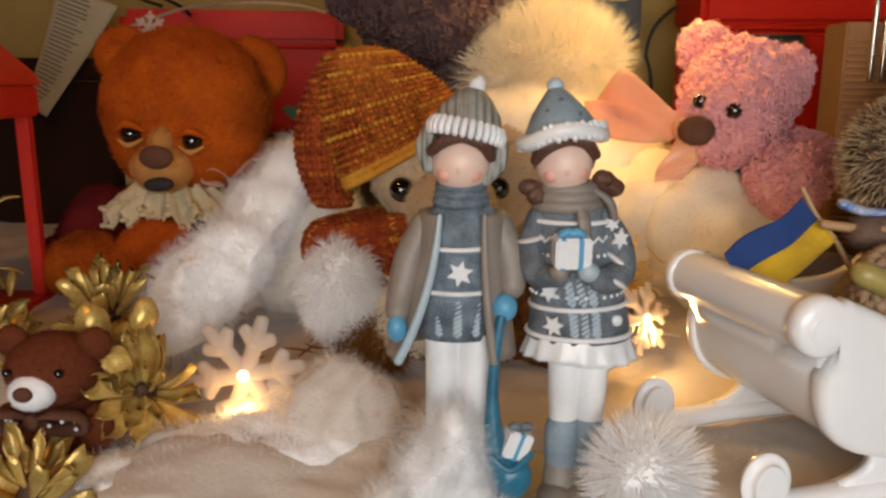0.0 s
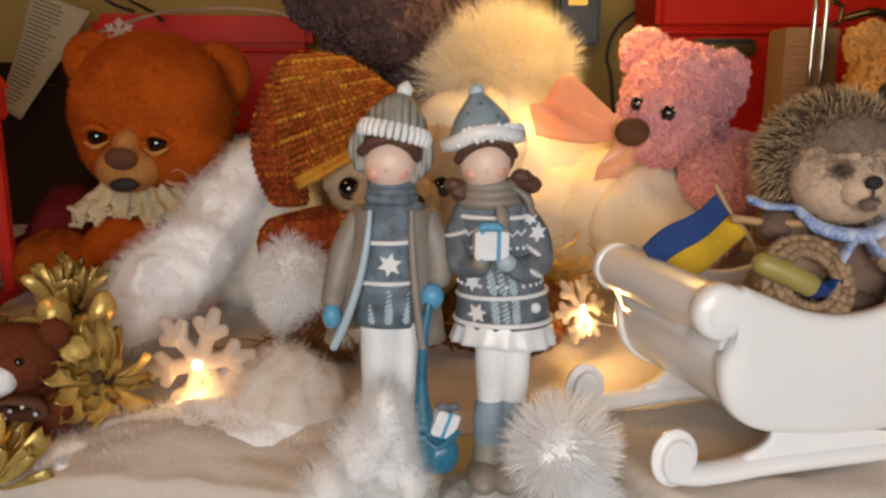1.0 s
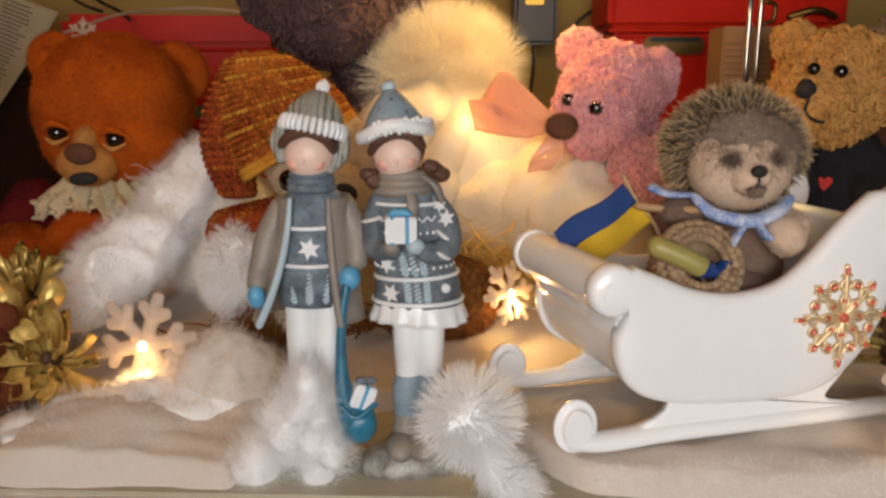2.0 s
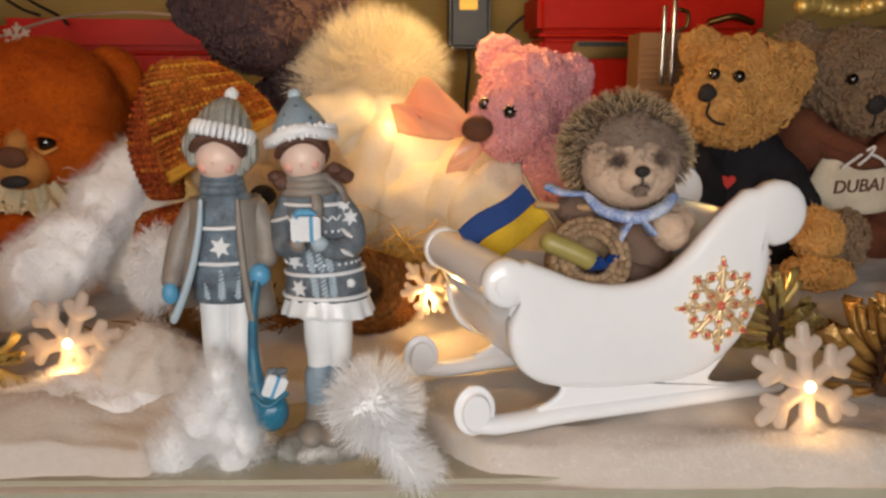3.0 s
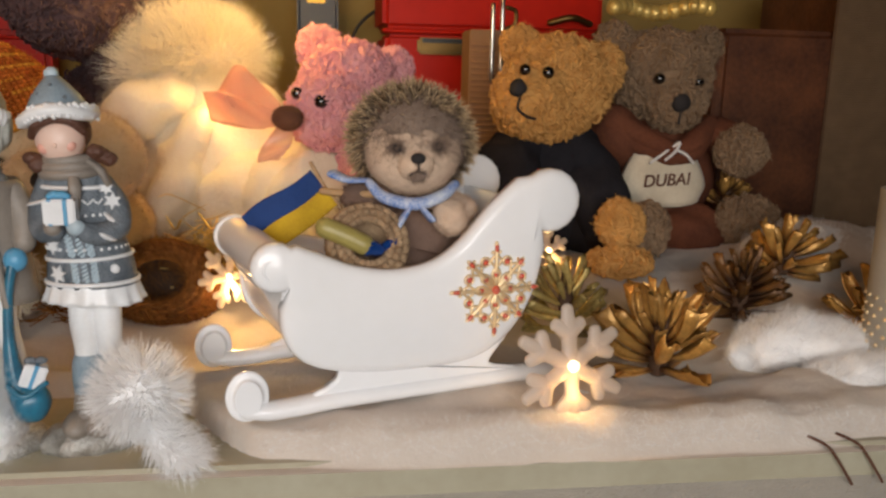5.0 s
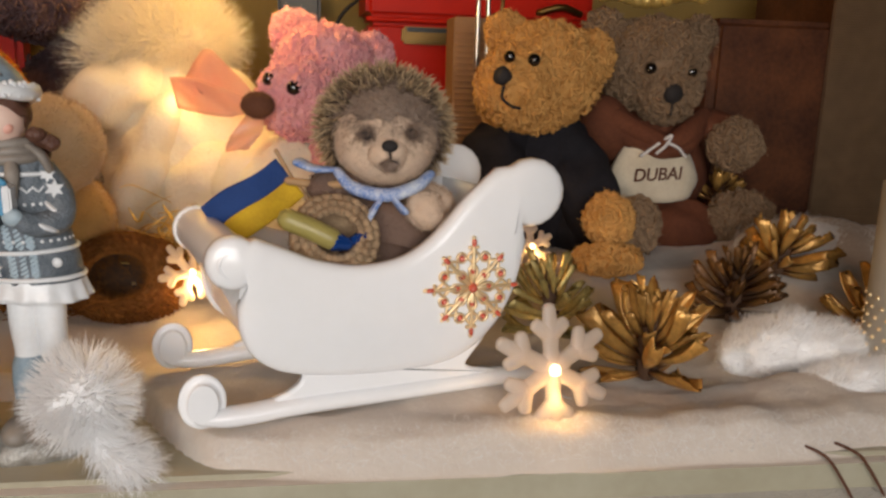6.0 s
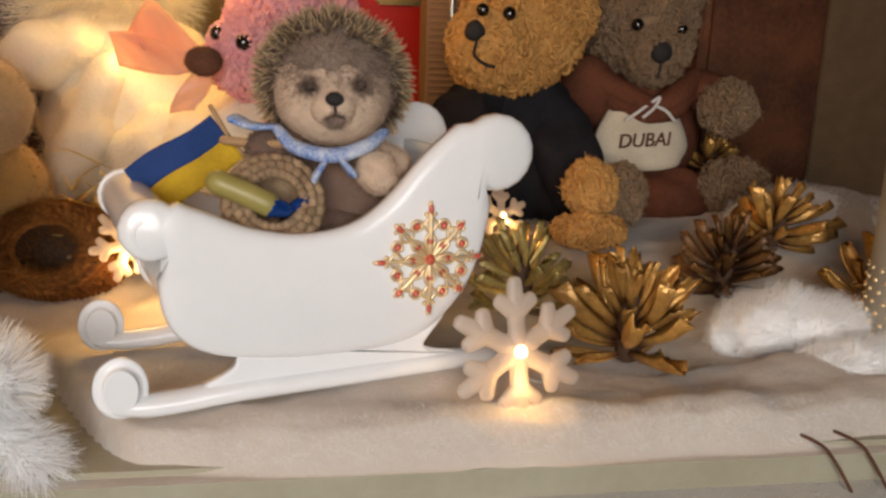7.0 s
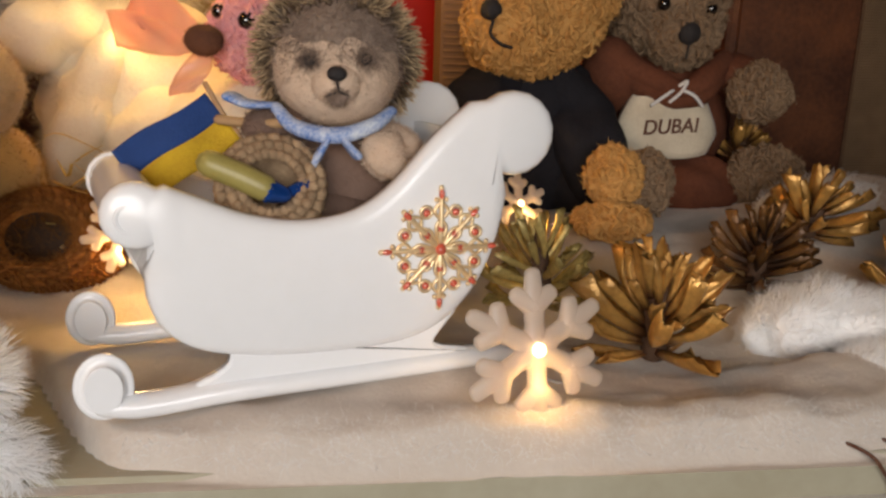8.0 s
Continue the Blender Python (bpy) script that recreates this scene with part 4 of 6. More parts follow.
sc = Shape()
sc.loft([[scarf_surface(j / 18, i / 40) for j in range(18)] for i in range(41)], M_KNIT_R)
knit(sc, scarf_surface, 44, 12, 0.0010, M_KNIT_R, M_KNIT_Y, 5)
sc.loft([[tail_surface(j / 18, i / 8) for j in range(18)] for i in range(9)][::-1], M_KNIT_R)
knit(sc, lambda u, v: tail_surface(u, 1 - v), 16, 11, 0.0010, M_KNIT_R, M_KNIT_Y, 5)
sc.hair(3000, 0.004, 0.00022, M_KNIT_R, 1.0, seed=34)
sc.make("knitted_scarf", ob, "rust and yellow knitted scarf")
plush("scarf_pompom", ob, [((-0.060, 0.474, 0.071), (0.021, 0.016, 0.027), (0, -8, 0))], M_WHITEFUR, 7000, 0.009, 0.0005, 0.45, 0.4, 35, "cream wool pompom", comb=(0.1, 0, -0.5))
plush("scarf_fringe", ob, [((-0.041, 0.470, 0.044), (0.017, 0.012, 0.017), (0, 15, 0))], M_BROWNWOOL, 3000, 0.010, 0.0006, 0.4, 0.4, 36, "brown wool fringe", comb=(0.1, 0, -0.6))
plush("scarf_fringe", ob, [((-0.022, 0.468, 0.060), (0.015, 0.012, 0.020), (0, 15, 0))], M_CREAMFUR, 3000, 0.009, 0.0005, 0.4, 0.4, 37, comb=(0.1, 0, -0.6))

# pink bear with a satin bow
ob = thing("pink_bear", (0.22, 0.6, 0.045), "pink curly plush bear with a peach satin bow", "teddy bear")
plush("head", ob, [((0.204, 0.592, 0.184), (0.039, 0.041, 0.038)), ((0.188, 0.563, 0.167), (0.032, 0.032, 0.029))], M_PINK, 15000, 0.0055, 0.0011, 0.8, 0.9, 41)
for c, r in (((0.182, 0.605, 0.216), (0.017, 0.011, 0.016)), ((0.242, 0.605, 0.196), (0.016, 0.013, 0.021))):
    plush("ear", ob, [(c, r)], M_PINK, 2600, 0.005, 0.0011, 0.8, 0.9, 42)
Shape().ell((0.157, 0.527, 0.163), (0.0112, 0.009, 0.0095), M_BROWNFELT, lump=0.001).hair(900, 0.0015, 0.0003, M_BROWNFELT, 0.8).make("nose", ob, "brown velvet nose")
eye(ob, (0.1640, 0.548, 0.1805), 0.0049)
eye(ob, (0.1815, 0.5335, 0.1752), 0.0056)
plush("arm", ob, [((0.220, 0.535, 0.132), (0.024, 0.024, 0.023)), ((0.238, 0.56, 0.138), (0.022, 0.03, 0.022))], M_PINK, 6000, 0.0055, 0.0011, 0.8, 0.9, 43)
plush("body", ob, [((0.225, 0.615, 0.100), (0.046, 0.036, 0.060))], M_PINK, 6000, 0.0055, 0.0011, 0.8, 0.9, 44)


def cloth_strip(s, left, right, mat, n=8, thick=0.0004, ripple=0.0, cols=8):
    """A ribbon between two edge lines."""
    a, b = smooth_path(left, n), smooth_path(right, n)
    top = []
    for i in range(len(a)):
        top.append([a[i].lerp(b[i], j / cols) + V3((0, ripple * math.sin(j / cols * 6 + i * 0.5), ripple * 0.6 * noise.noise(V3((i * 0.4, j * 0.5, 1))))) for j in range(cols + 1)])
    rings = [[p + V3((0, -thick / 2, 0)) for p in r] + [p + V3((0, thick / 2, 0)) for p in r[::-1]] for r in top]
    return s.loft(rings, mat)


bow = Shape()
cloth_strip(bow, [(0.152, 0.552, 0.172), (0.138, 0.563, 0.186), (0.120, 0.572, 0.201), (0.112, 0.58, 0.190), (0.132, 0.574, 0.176)], [(0.150, 0.552, 0.158), (0.128, 0.560, 0.163), (0.104, 0.568, 0.174), (0.100, 0.582, 0.170), (0.128, 0.574, 0.160)], M_ORGANZA, ripple=0.0012)
cloth_strip(bow, [(0.150, 0.548, 0.166), (0.130, 0.556, 0.174), (0.108, 0.566, 0.180), (0.093, 0.570, 0.180)], [(0.148, 0.548, 0.156), (0.134, 0.554, 0.153), (0.112, 0.564, 0.155), (0.098, 0.570, 0.158)], M_ORGANZA, ripple=0.001)
cloth_strip(bow, [(0.152, 0.545, 0.160), (0.144, 0.538, 0.150), (0.136, 0.534, 0.138), (0.134, 0.534, 0.130)], [(0.160, 0.540, 0.156), (0.160, 0.530, 0.146), (0.156, 0.526, 0.140), (0.150, 0.528, 0.133)], M_ORGANZA, ripple=0.0015)
bow.ell((0.153, 0.546, 0.163), (0.006, 0.005, 0.008), M_ORGANZA, lump=0.001)
bow.make("satin_bow", ob, "peach satin ribbon bow")

# golden tan bear in a black shirt
ob = thing("tan_bear", (0.39, 0.61, 0.045), "golden tan plush bear in a black cotton shirt", "teddy bear")
plush("head", ob, [((0.385, 0.605, 0.190), (0.046, 0.045, 0.041)), ((0.356, 0.580, 0.180), (0.032, 0.033, 0.031)), ((0.372, 0.60, 0.169), (0.042, 0.039, 0.026))], M_TAN, 17000, 0.0055, 0.0012, 0.8, 0.9, 51)
for c, r in (((0.425, 0.603, 0.204), (0.015, 0.020, 0.021)), ((0.355, 0.62, 0.223), (0.016, 0.012, 0.014))):
    plush("ear", ob, [(c, r)], M_TAN, 2600, 0.005, 0.0012, 0.8, 0.9, 52)
Shape().ell((0.3355, 0.549, 0.188), (0.0068, 0.0055, 0.0074), M_BLACKFELT, (0, 18, 0), lump=0.0012, freq=160).make("nose", ob, "black stitched nose")
eye(ob, (0.3415, 0.5530, 0.2022), 0.0046)
eye(ob, (0.3598, 0.5500, 0.2002), 0.0050)
Shape().tube([(0.336, 0.545, 0.180), (0.335, 0.546, 0.172), (0.342, 0.546, 0.166), (0.350, 0.548, 0.164)], 0.0011, M_BLACKFELT, 6).make("mouth", ob, "stitched black mouth")
Shape().ell((0.385, 0.625, 0.100), (0.064, 0.05, 0.066), M_SHIRT, lump=0.004, freq=40).make("shirt", ob, "black cotton shirt")
Shape().ell((0.425, 0.61, 0.075), (0.035, 0.045, 0.04), M_SHIRT, lump=0.004, freq=40).make("shirt_hem", ob, "bunched black shirt hem")
for pts, rad in (([(0.394, 0.614, 0.142), (0.408, 0.598, 0.122), (0.418, 0.578, 0.098), (0.424, 0.566, 0.078)], [0.022, 0.026, 0.026, 0.022]), ([(0.362, 0.612, 0.142), (0.344, 0.598, 0.122), (0.334, 0.58, 0.098)], [0.022, 0.030, 0.030])):
    sl = Shape().tube(pts, rad, M_SHIRT, 32, 8)
    sl.v = [tuple(V3(p) + V3(noise.noise_vector(V3(p) * 45)) * 0.006) for p in sl.v]
    sl.make("sleeve", ob, "black cotton sleeve")
plush("foot", ob, [((0.416, 0.520, 0.083), (0.0155, 0.018, 0.017))], M_TAN, 4000, 0.0055, 0.0011, 0.8, 0.9, 53)
plush("foot", ob, [((0.412, 0.506, 0.056), (0.024, 0.018, 0.009))], M_TAN, 3000, 0.0055, 0.0011, 0.8, 0.9, 54)
plush("paw", ob, [((0.443, 0.53, 0.076), (0.016, 0.016, 0.021))], M_GREY, 3000, 0.0055, 0.0011, 0.8, 0.9, 55, "grey-brown plush sole")
lettering("letter", "I", 0.011, look((0.343, 0.5668, 0.1225), (0.343, 1.5, 0.1)) @ pose(0, 0, 0.0), M_CREAMSHIRT, ob)
heart = [(0.0062 * (16 * math.sin(a) ** 3) / 16, 0.0062 * (13 * math.cos(a) - 5 * math.cos(2 * a) - 2 * math.cos(3 * a) - math.cos(4 * a)) / 16) for a in [2 * math.pi * k / 36 for k in range(36)]][::-1]
Shape().plate(heart, 0.002, M_HEART, pose(0.364, 0.568, 0.1175, 90, 0, 0)).make("heart_print", ob, "red heart print")

# grey-brown bear in a hooded top
ob = thing("grey_bear", (0.50, 0.63, 0.045), "grey-brown plush bear in a brown hooded top", "teddy bear")
plush("head", ob, [((0.494, 0.635, 0.200), (0.045, 0.045, 0.041)), ((0.496, 0.606, 0.178), (0.026, 0.022, 0.024))], M_GREY, 15000, 0.0055, 0.0011, 0.8, 0.9, 61)
for c, r in (((0.449, 0.64, 0.231), (0.017, 0.012, 0.015)), ((0.537, 0.64, 0.228), (0.016, 0.012, 0.015))):
    plush("ear", ob, [(c, r)], M_GREY, 2000, 0.005, 0.0011, 0.8, 0.9, 62)
Shape().ell((0.4912, 0.584, 0.178), (0.0085, 0.006, 0.0085), M_BLACKFELT, lump=0.0008).make("nose", ob, "black stitched nose")
eye(ob, (0.4725, 0.590, 0.1980), 0.0049)
eye(ob, (0.5100, 0.592, 0.1960), 0.0049)
Shape().tube([(0.491, 0.583, 0.170), (0.4905, 0.584, 0.160)], 0.0009, M_BLACKFELT, 6).make("mouth", ob, "stitched black mouth")
s = Shape()
Shape().ell((0.500, 0.645, 0.110), (0.056, 0.048, 0.062), M_HOOD, lump=0.003, freq=45).make("top_body", ob, "brown cotton top")
for c, r, rot in (((0.548, 0.61, 0.146), (0.026, 0.028, 0.018), (0, 25, 0)), ((0.450, 0.62, 0.145), (0.024, 0.03, 0.03), (0, -30, 0))):
    Shape().ell(c, r, M_HOOD, rot, lump=0.003, freq=45).make("sleeve", ob, "brown cotton sleeve")
Shape().ell((0.512, 0.604, 0.064), (0.044, 0.034, 0.026), M_HOOD, lump=0.010, freq=55).make("hem", ob, "bunched brown cotton hem")
for dz, rr in ((0.154, 0.011), (0.146, 0.009)):
    s.tube([(0.442, 0.625, dz + 0.016), (0.452, 0.600, dz - 0.001), (0.478, 0.588, dz - 0.014), (0.492, 0.586, dz - 0.017), (0.510, 0.59, dz - 0.010), (0.530, 0.602, dz + 0.006)], [rr * 0.6, rr, rr * 0.8, rr * 0.6, rr, rr * 0.7], M_HOOD, 10)
s.make("hood", ob, "rolled brown cotton hood")
panel = []
for i in range(11):
    v = i / 10
    z = 0.139 - 0.049 * v
    half = 0.024 + 0.016 * math.sin(min(1, v * 1.3) * math.pi / 2) - (0.006 * max(0, v - 0.75) * 4)
    panel.append([V3((0.484 + half * (2 * j / 14 - 1) + 0.002 * v, 0.586 - 0.0015 * math.cos((2 * j / 14 - 1) * 1.4) + 0.0012 * noise.noise(V3((j * 0.6, i * 0.5, 4))) + 0.028 * max(0, abs(2 * j / 14 - 1) - 0.5) ** 2, z - 0.004 * (1 - (2 * j / 14 - 1) ** 2) * v)) for j in range(15)])
Shape().loft([r + [p + V3((0, 0.006, 0)) for p in r[::-1]] for r in panel], M_CREAMSHIRT).make("chest_panel", ob, "cream cotton chest panel")
lettering("letters", "DUBAI", 0.0152, pose(0.4835, 0.5838, 0.1100, 90, -3, 2) @ Matrix.Diagonal((1.0, 1, 1, 1)), M_PRINT, ob, bold=0.0002)
s = Shape()
for pts in ([(0.484, 0.581, 0.139), (0.474, 0.578, 0.133), (0.464, 0.578, 0.126), (0.470, 0.578, 0.130)], [(0.484, 0.581, 0.139), (0.490, 0.577, 0.144), (0.486, 0.577, 0.136), (0.478, 0.577, 0.129)], [(0.484, 0.581, 0.139), (0.496, 0.577, 0.134), (0.505, 0.579, 0.126)]):
    s.tube(pts, 0.0013, M_WHITECORD, 8)
s.make("drawcord", ob, "white knotted drawcord")
plush("paw", ob, [((0.551, 0.583, 0.137), (0.020, 0.019, 0.020))], M_GREY, 4500, 0.0055, 0.0011, 0.8, 0.9, 63)
plush("foot", ob, [((0.562, 0.580, 0.072), (0.027, 0.026, 0.023))], M_GREY, 5000, 0.0055, 0.0011, 0.8, 0.9, 64)

# small brown bear with a dotted bow
ob = thing("small_bear", (-0.188, 0.385, 0.0), "small brown felt bear with a dotted brown bow", "teddy bear")
M_SMALL = material("chestnut_felt", (0.17, 0.045, 0.018), 0.95, second=(0.09, 0.024, 0.012), scale=50, amount=0.6, bump=0.6, bump_scale=500, sheen=0.0, spec=0.1)
plush("head", ob, [((-0.187, 0.385, 0.0565), (0.0225, 0.019, 0.0185))], M_SMALL, 5000, 0.0015, 0.00025, 0.9, 0.6, 71, lump=0.0008)
for x, z in ((-0.2065, 0.070), (-0.1665, 0.069)):
    plush("ear", ob, [((x, 0.386, z), (0.008, 0.005, 0.008))], M_SMALL, 900, 0.0014, 0.00025, 0.9, 0.6, 72, lump=0.0004)
plush("muzzle", ob, [((-0.1895, 0.368, 0.0510), (0.0105, 0.008, 0.0085))], M_WHITEFUR, 2000, 0.0012, 0.00022, 0.9, 0.6, 73, "white felt muzzle", 0.0005)
Shape().ell((-0.1895, 0.360, 0.0530), (0.0045, 0.0025, 0.0036), M_BROWNFELT).make("nose", ob, "brown nose")
for x in (-0.200, -0.176):
    eye(ob, (x, 0.3675, 0.0605), 0.0022)
plush("body", ob, [((-0.186, 0.388, 0.022), (0.024, 0.02, 0.024)), ((-0.167, 0.380, 0.026), (0.009, 0.011, 0.015)), ((-0.207, 0.380, 0.026), (0.009, 0.011, 0.015)), ((-0.172, 0.372, 0.008), (0.012, 0.014, 0.01)), ((-0.202, 0.372, 0.008), (0.012, 0.014, 0.01))], M_SMALL, 7000, 0.0015, 0.00025, 0.9, 0.6, 74, lump=0.0008)
bow = Shape()
for sg in (-1, 1):
    bow.tube([(-0.188, 0.366, 0.0385), (-0.188 + sg * 0.010, 0.362, 0.0425), (-0.188 + sg * 0.020, 0.366, 0.0400), (-0.188 + sg * 0.021, 0.368, 0.0340), (-0.188 + sg * 0.009, 0.364, 0.0345), (-0.188, 0.366, 0.0385)], [0.002, 0.004, 0.005, 0.005, 0.004, 0.002], M_BROWNFELT, 10, 4, 0.45)
bow.ell((-0.188, 0.362, 0.0385), (0.004, 0.0035, 0.004), M_BROWNFELT)
bw = bow.make("bow", ob, "dark brown ribbon bow with white dots")
rngd = random.Random(5)
for sg in (-1, 1):
    for k in range(6):
        Shape().ell((-0.188 + sg * (0.006 + 0.0027 * k), 0.3602 + 0.0007 * k, 0.0375 + rngd.uniform(-0.0035, 0.0045)), (0.0011, 0.0007, 0.0011), R_WHITE, seg=8, rings=5).make("dot", bw)

# hedgehog in the sled
ob = thing("hedgehog_toy", (0.232, 0.40, 0.043), "felted hedgehog toy with quilled hood and blue scarf in the sleigh", "plush toy")
s = Shape().ell((0.231, 0.404, 0.1565), (0.034, 0.032, 0.0305), M_HBODY, lump=0.001)
s.hair(5600, 0.0086, 0.0010, M_QUILL, 0.35, (0, 0.35, -0.25), 0.12, keep=lambda p, n: ((p[:, 1] > 0.392) | (np.hypot((p[:, 0] - 0.231) / 0.0235, (p[:, 2] - 0.1515) / 0.0215) > 1.14)), seed=81, spread=0.22)
s.make("quilled_hood", ob, "dark quills with straw-coloured tips")
plush("face", ob, [((0.230, 0.390, 0.1525), (0.0282, 0.0235, 0.0262)), ((0.2295, 0.372, 0.146), (0.011, 0.011, 0.0095))], M_HFACE, 9000, 0.0016, 0.00022, 0.9, 0.6, 82, "cream and grey felted face", 0.0008)
Shape().ell((0.2305, 0.3915, 0.1585), (0.0272, 0.0236, 0.0232), M_HGREY, lump=0.0012, freq=110, seg=36, rings=24).hair(12000, 0.0065, 0.00022, M_HGREY, 0.95, (0, -0.3, -0.9), 0.5, seed=8).make("forehead", ob, "smoky grey felted forehead")
for x, z, turn in ((0.2185, 0.1555, -21), (0.2415, 0.1565, 21)):
    Shape().ell((x, 0.3690, z), (0.0040, 0.0010, 0.0030), M_HSMOKE, (0, 0, turn), lump=0.0005, freq=200).hair(900, 0.0046, 0.00025, M_HSMOKE, 0.95, seed=7).make("eye_patch", ob, "smoky dark felt round the eye")
    eye(ob, (x, 0.3682, z), (0.0032, 0.0018, 0.0027), M_BLACKFELT, "dark felt eye")
Shape().ell((0.2295, 0.3607, 0.1505), (0.0042, 0.0030, 0.0032), M_BLACKFELT, lump=0.0004).make("nose", ob, "black felt nose")
Shape().tube([(0.2295, 0.3606, 0.1475), (0.2297, 0.3612, 0.1435), (0.2255, 0.3625, 0.1412)], 0.0006, M_BLACKFELT, 6).tube([(0.2297, 0.3612, 0.1435), (0.234, 0.3625, 0.1415)], 0.0006, M_BLACKFELT, 6).ell((0.2297, 0.3630, 0.1410), (0.0042, 0.0016, 0.0042), M_HSMOKE).hair(700, 0.0022, 0.00025, M_HSMOKE, 0.95, seed=6).make("mouth", ob, "dark stitched mouth")
plush("body", ob, [((0.232, 0.402, 0.095), (0.030, 0.024, 0.036)), ((0.225, 0.38, 0.075), (0.03, 0.018, 0.022))], M_HBODY, 6000, 0.002, 0.0003, 0.9, 0.6, 83)
plush("arm", ob, [((0.2505, 0.374, 0.1165), (0.0105, 0.0105, 0.0115)), ((0.256, 0.385, 0.118), (0.011, 0.014, 0.010))], M_HFACE, 3000, 0.002, 0.0003, 0.9, 0.6, 84, "grey-cream felt arm")
plush("arm", ob, [((0.203, 0.388, 0.1265), (0.016, 0.010, 0.008), (0, -10, 0))], M_HBODY, 2500, 0.002, 0.0003, 0.9, 0.6, 85)
s = Shape()
s.tube([(0.204, 0.378, 0.135), (0.212, 0.372, 0.1275), (0.229, 0.3665, 0.1245), (0.245, 0.3715, 0.1285), (0.254, 0.38, 0.134)], [0.003, 0.0042, 0.0046, 0.0042, 0.003], M_SCARF, 12, 5, 0.8)
s.tube([(0.204, 0.380, 0.136), (0.192, 0.384, 0.136), (0.184, 0.388, 0.139)], [0.004, 0.006, 0.007], M_SCARF, 10, 4, 0.35)
s.tube([(0.226, 0.3655, 0.123), (0.221, 0.366, 0.115), (0.218, 0.368, 0.108)], [0.004, 0.006, 0.006], M_SCARF, 10, 4, 0.35)
s.tube([(0.232, 0.3645, 0.123), (0.238, 0.366, 0.116)], [0.004, 0.006], M_SCARF, 10, 4, 0.35)
s.make("scarf", ob, "blue and white cotton scarf")

# crocheted basket with a wrapped roll
BASK = Matrix.Translation((0.2015, 0.3625, 0.102)) @ pose(0, 0, 0, 60, 0, 6) @ Matrix.Scale(0.88, 4)
ob = thing("crochet_basket", (0.2015, 0.37, 0.07), "small crocheted jute basket with a wrapped roll inside", "basket")
s = Shape()
for k in range(7):
    r = 0.0165 + 0.0014 * k if k < 5 else 0.0228
    z = -0.026 + 0.0052 * k
    ring = []
    for j in range(34):
        a = 2 * math.pi * j / 34
        for sg in (-1, 1):
            p = BASK @ V3((r * math.cos(a), r * math.sin(a), z))
            d = BASK.to_3x3() @ V3((-math.sin(a), math.cos(a), 0.9 * sg))
            up = BASK.to_3x3() @ V3((math.cos(a), math.sin(a), 0))
            s.tube([p - d * 0.0019 + up * 0.0006, p + up * 0.0018, p + d * 0.0019 + up * 0.0002], [0.0014, 0.0022, 0.0014], M_JUTE, 6, 2)
s.turn([(0.001, -0.027), (0.0145, -0.027), (0.021, 0.004), (0.0195, 0.006), (0.0135, -0.02), (0.001, -0.022)], M_JUTE, seg=28, m=BASK)
s.make("bowl", ob)
s = Shape()
for k in range(3):
    for j in range(26):
        a = 2 * math.pi * (j + 0.5 * k) / 26
        q = 0.0148 + 0.0044 * k
        out = BASK.to_3x3() @ V3((math.cos(a), math.sin(a), 0))
        p = BASK @ V3((q * math.cos(a), q * math.sin(a), 0.0070 + 0.0016 * k - 0.0012 * k * k))
        d = BASK.to_3x3() @ V3((-math.sin(a), math.cos(a), 0.25))
        s.tube([p - d * 0.0030 - out * 0.0012, p + BASK.to_3x3() @ V3((0, 0, 0.0016)), p + d * 0.0030 + out * 0.0012], [0.0013, 0.0027, 0.0013], M_JUTE, 6, 3)
s.hair(1800, 0.004, 0.0002, M_JUTE, 1.0, curl=0.9, seed=92)
s.make("rim", ob, "braided jute rim")
roll = thing("wrapped_roll", (0.195, 0.36, 0.095), "olive paper roll with a blue foil end in the basket", "candy roll")
Shape().tube([(0.178, 0.3515, 0.1145), (0.190, 0.3505, 0.1095), (0.200, 0.350, 0.1045)], 0.0056, M_OLIVE, 14).make("wrapper", roll)
f = Shape().tube([(0.2005, 0.350, 0.104), (0.2075, 0.3525, 0.1015)], [0.0054, 0.0035], M_BLUEFOIL, 10)
f.tube([(0.206, 0.352, 0.101), (0.216, 0.358, 0.1045)], [0.002, 0.0035], M_BLUEFOIL, 6).make("foil_end", roll, "crinkled blue foil end")

# flag on a stick
ob = thing("flag", (0.196, 0.392, 0.06), "small blue and yellow cloth flag on a wooden stick", "flag")


def flag_at(u, v):
    a, b = V3((0.1323, 0.3890, 0.1141)), V3((0.1714, 0.4000, 0.1398))
    c, d = V3((0.1479, 0.3850, 0.0901)), V3((0.1869, 0.3940, 0.1201))
    p = a.lerp(b, u).lerp(c.lerp(d, u), v)
    return p + V3((0.0, 0.0022 * math.sin(u * 7 + v * 2), 0.0012 * math.sin(u * 6)))


for v0, v1, mt, nm in ((0.0, 0.5, M_BLUE, "blue_band"), (0.5, 1.0, M_YELLOW, "yellow_band")):
    rows = [[flag_at(i / 24, v0 + (v1 - v0) * j / 8) for j in range(9)] for i in range(25)]
    Shape().loft([r + [p + V3((0, 0.0007, 0)) for p in r[::-1]] for r in rows], mt).make(nm, ob)
Shape().tube([flag_at(0.99, -0.02) + V3((0.001, 0.001, 0.004)), flag_at(0.99, 0.5) + V3((0.001, 0.001, 0)), flag_at(0.99, 1.0) + V3((0.002, 0.001, -0.002)), (0.204, 0.385, 0.085)], 0.0013, M_STICK, 8).make("stick", ob, "thin wooden stick")
st = thing("wooden_stick", (0.2, 0.385, 0.11), "thin wooden stick lying in the sleigh by the hedgehog", "stick")
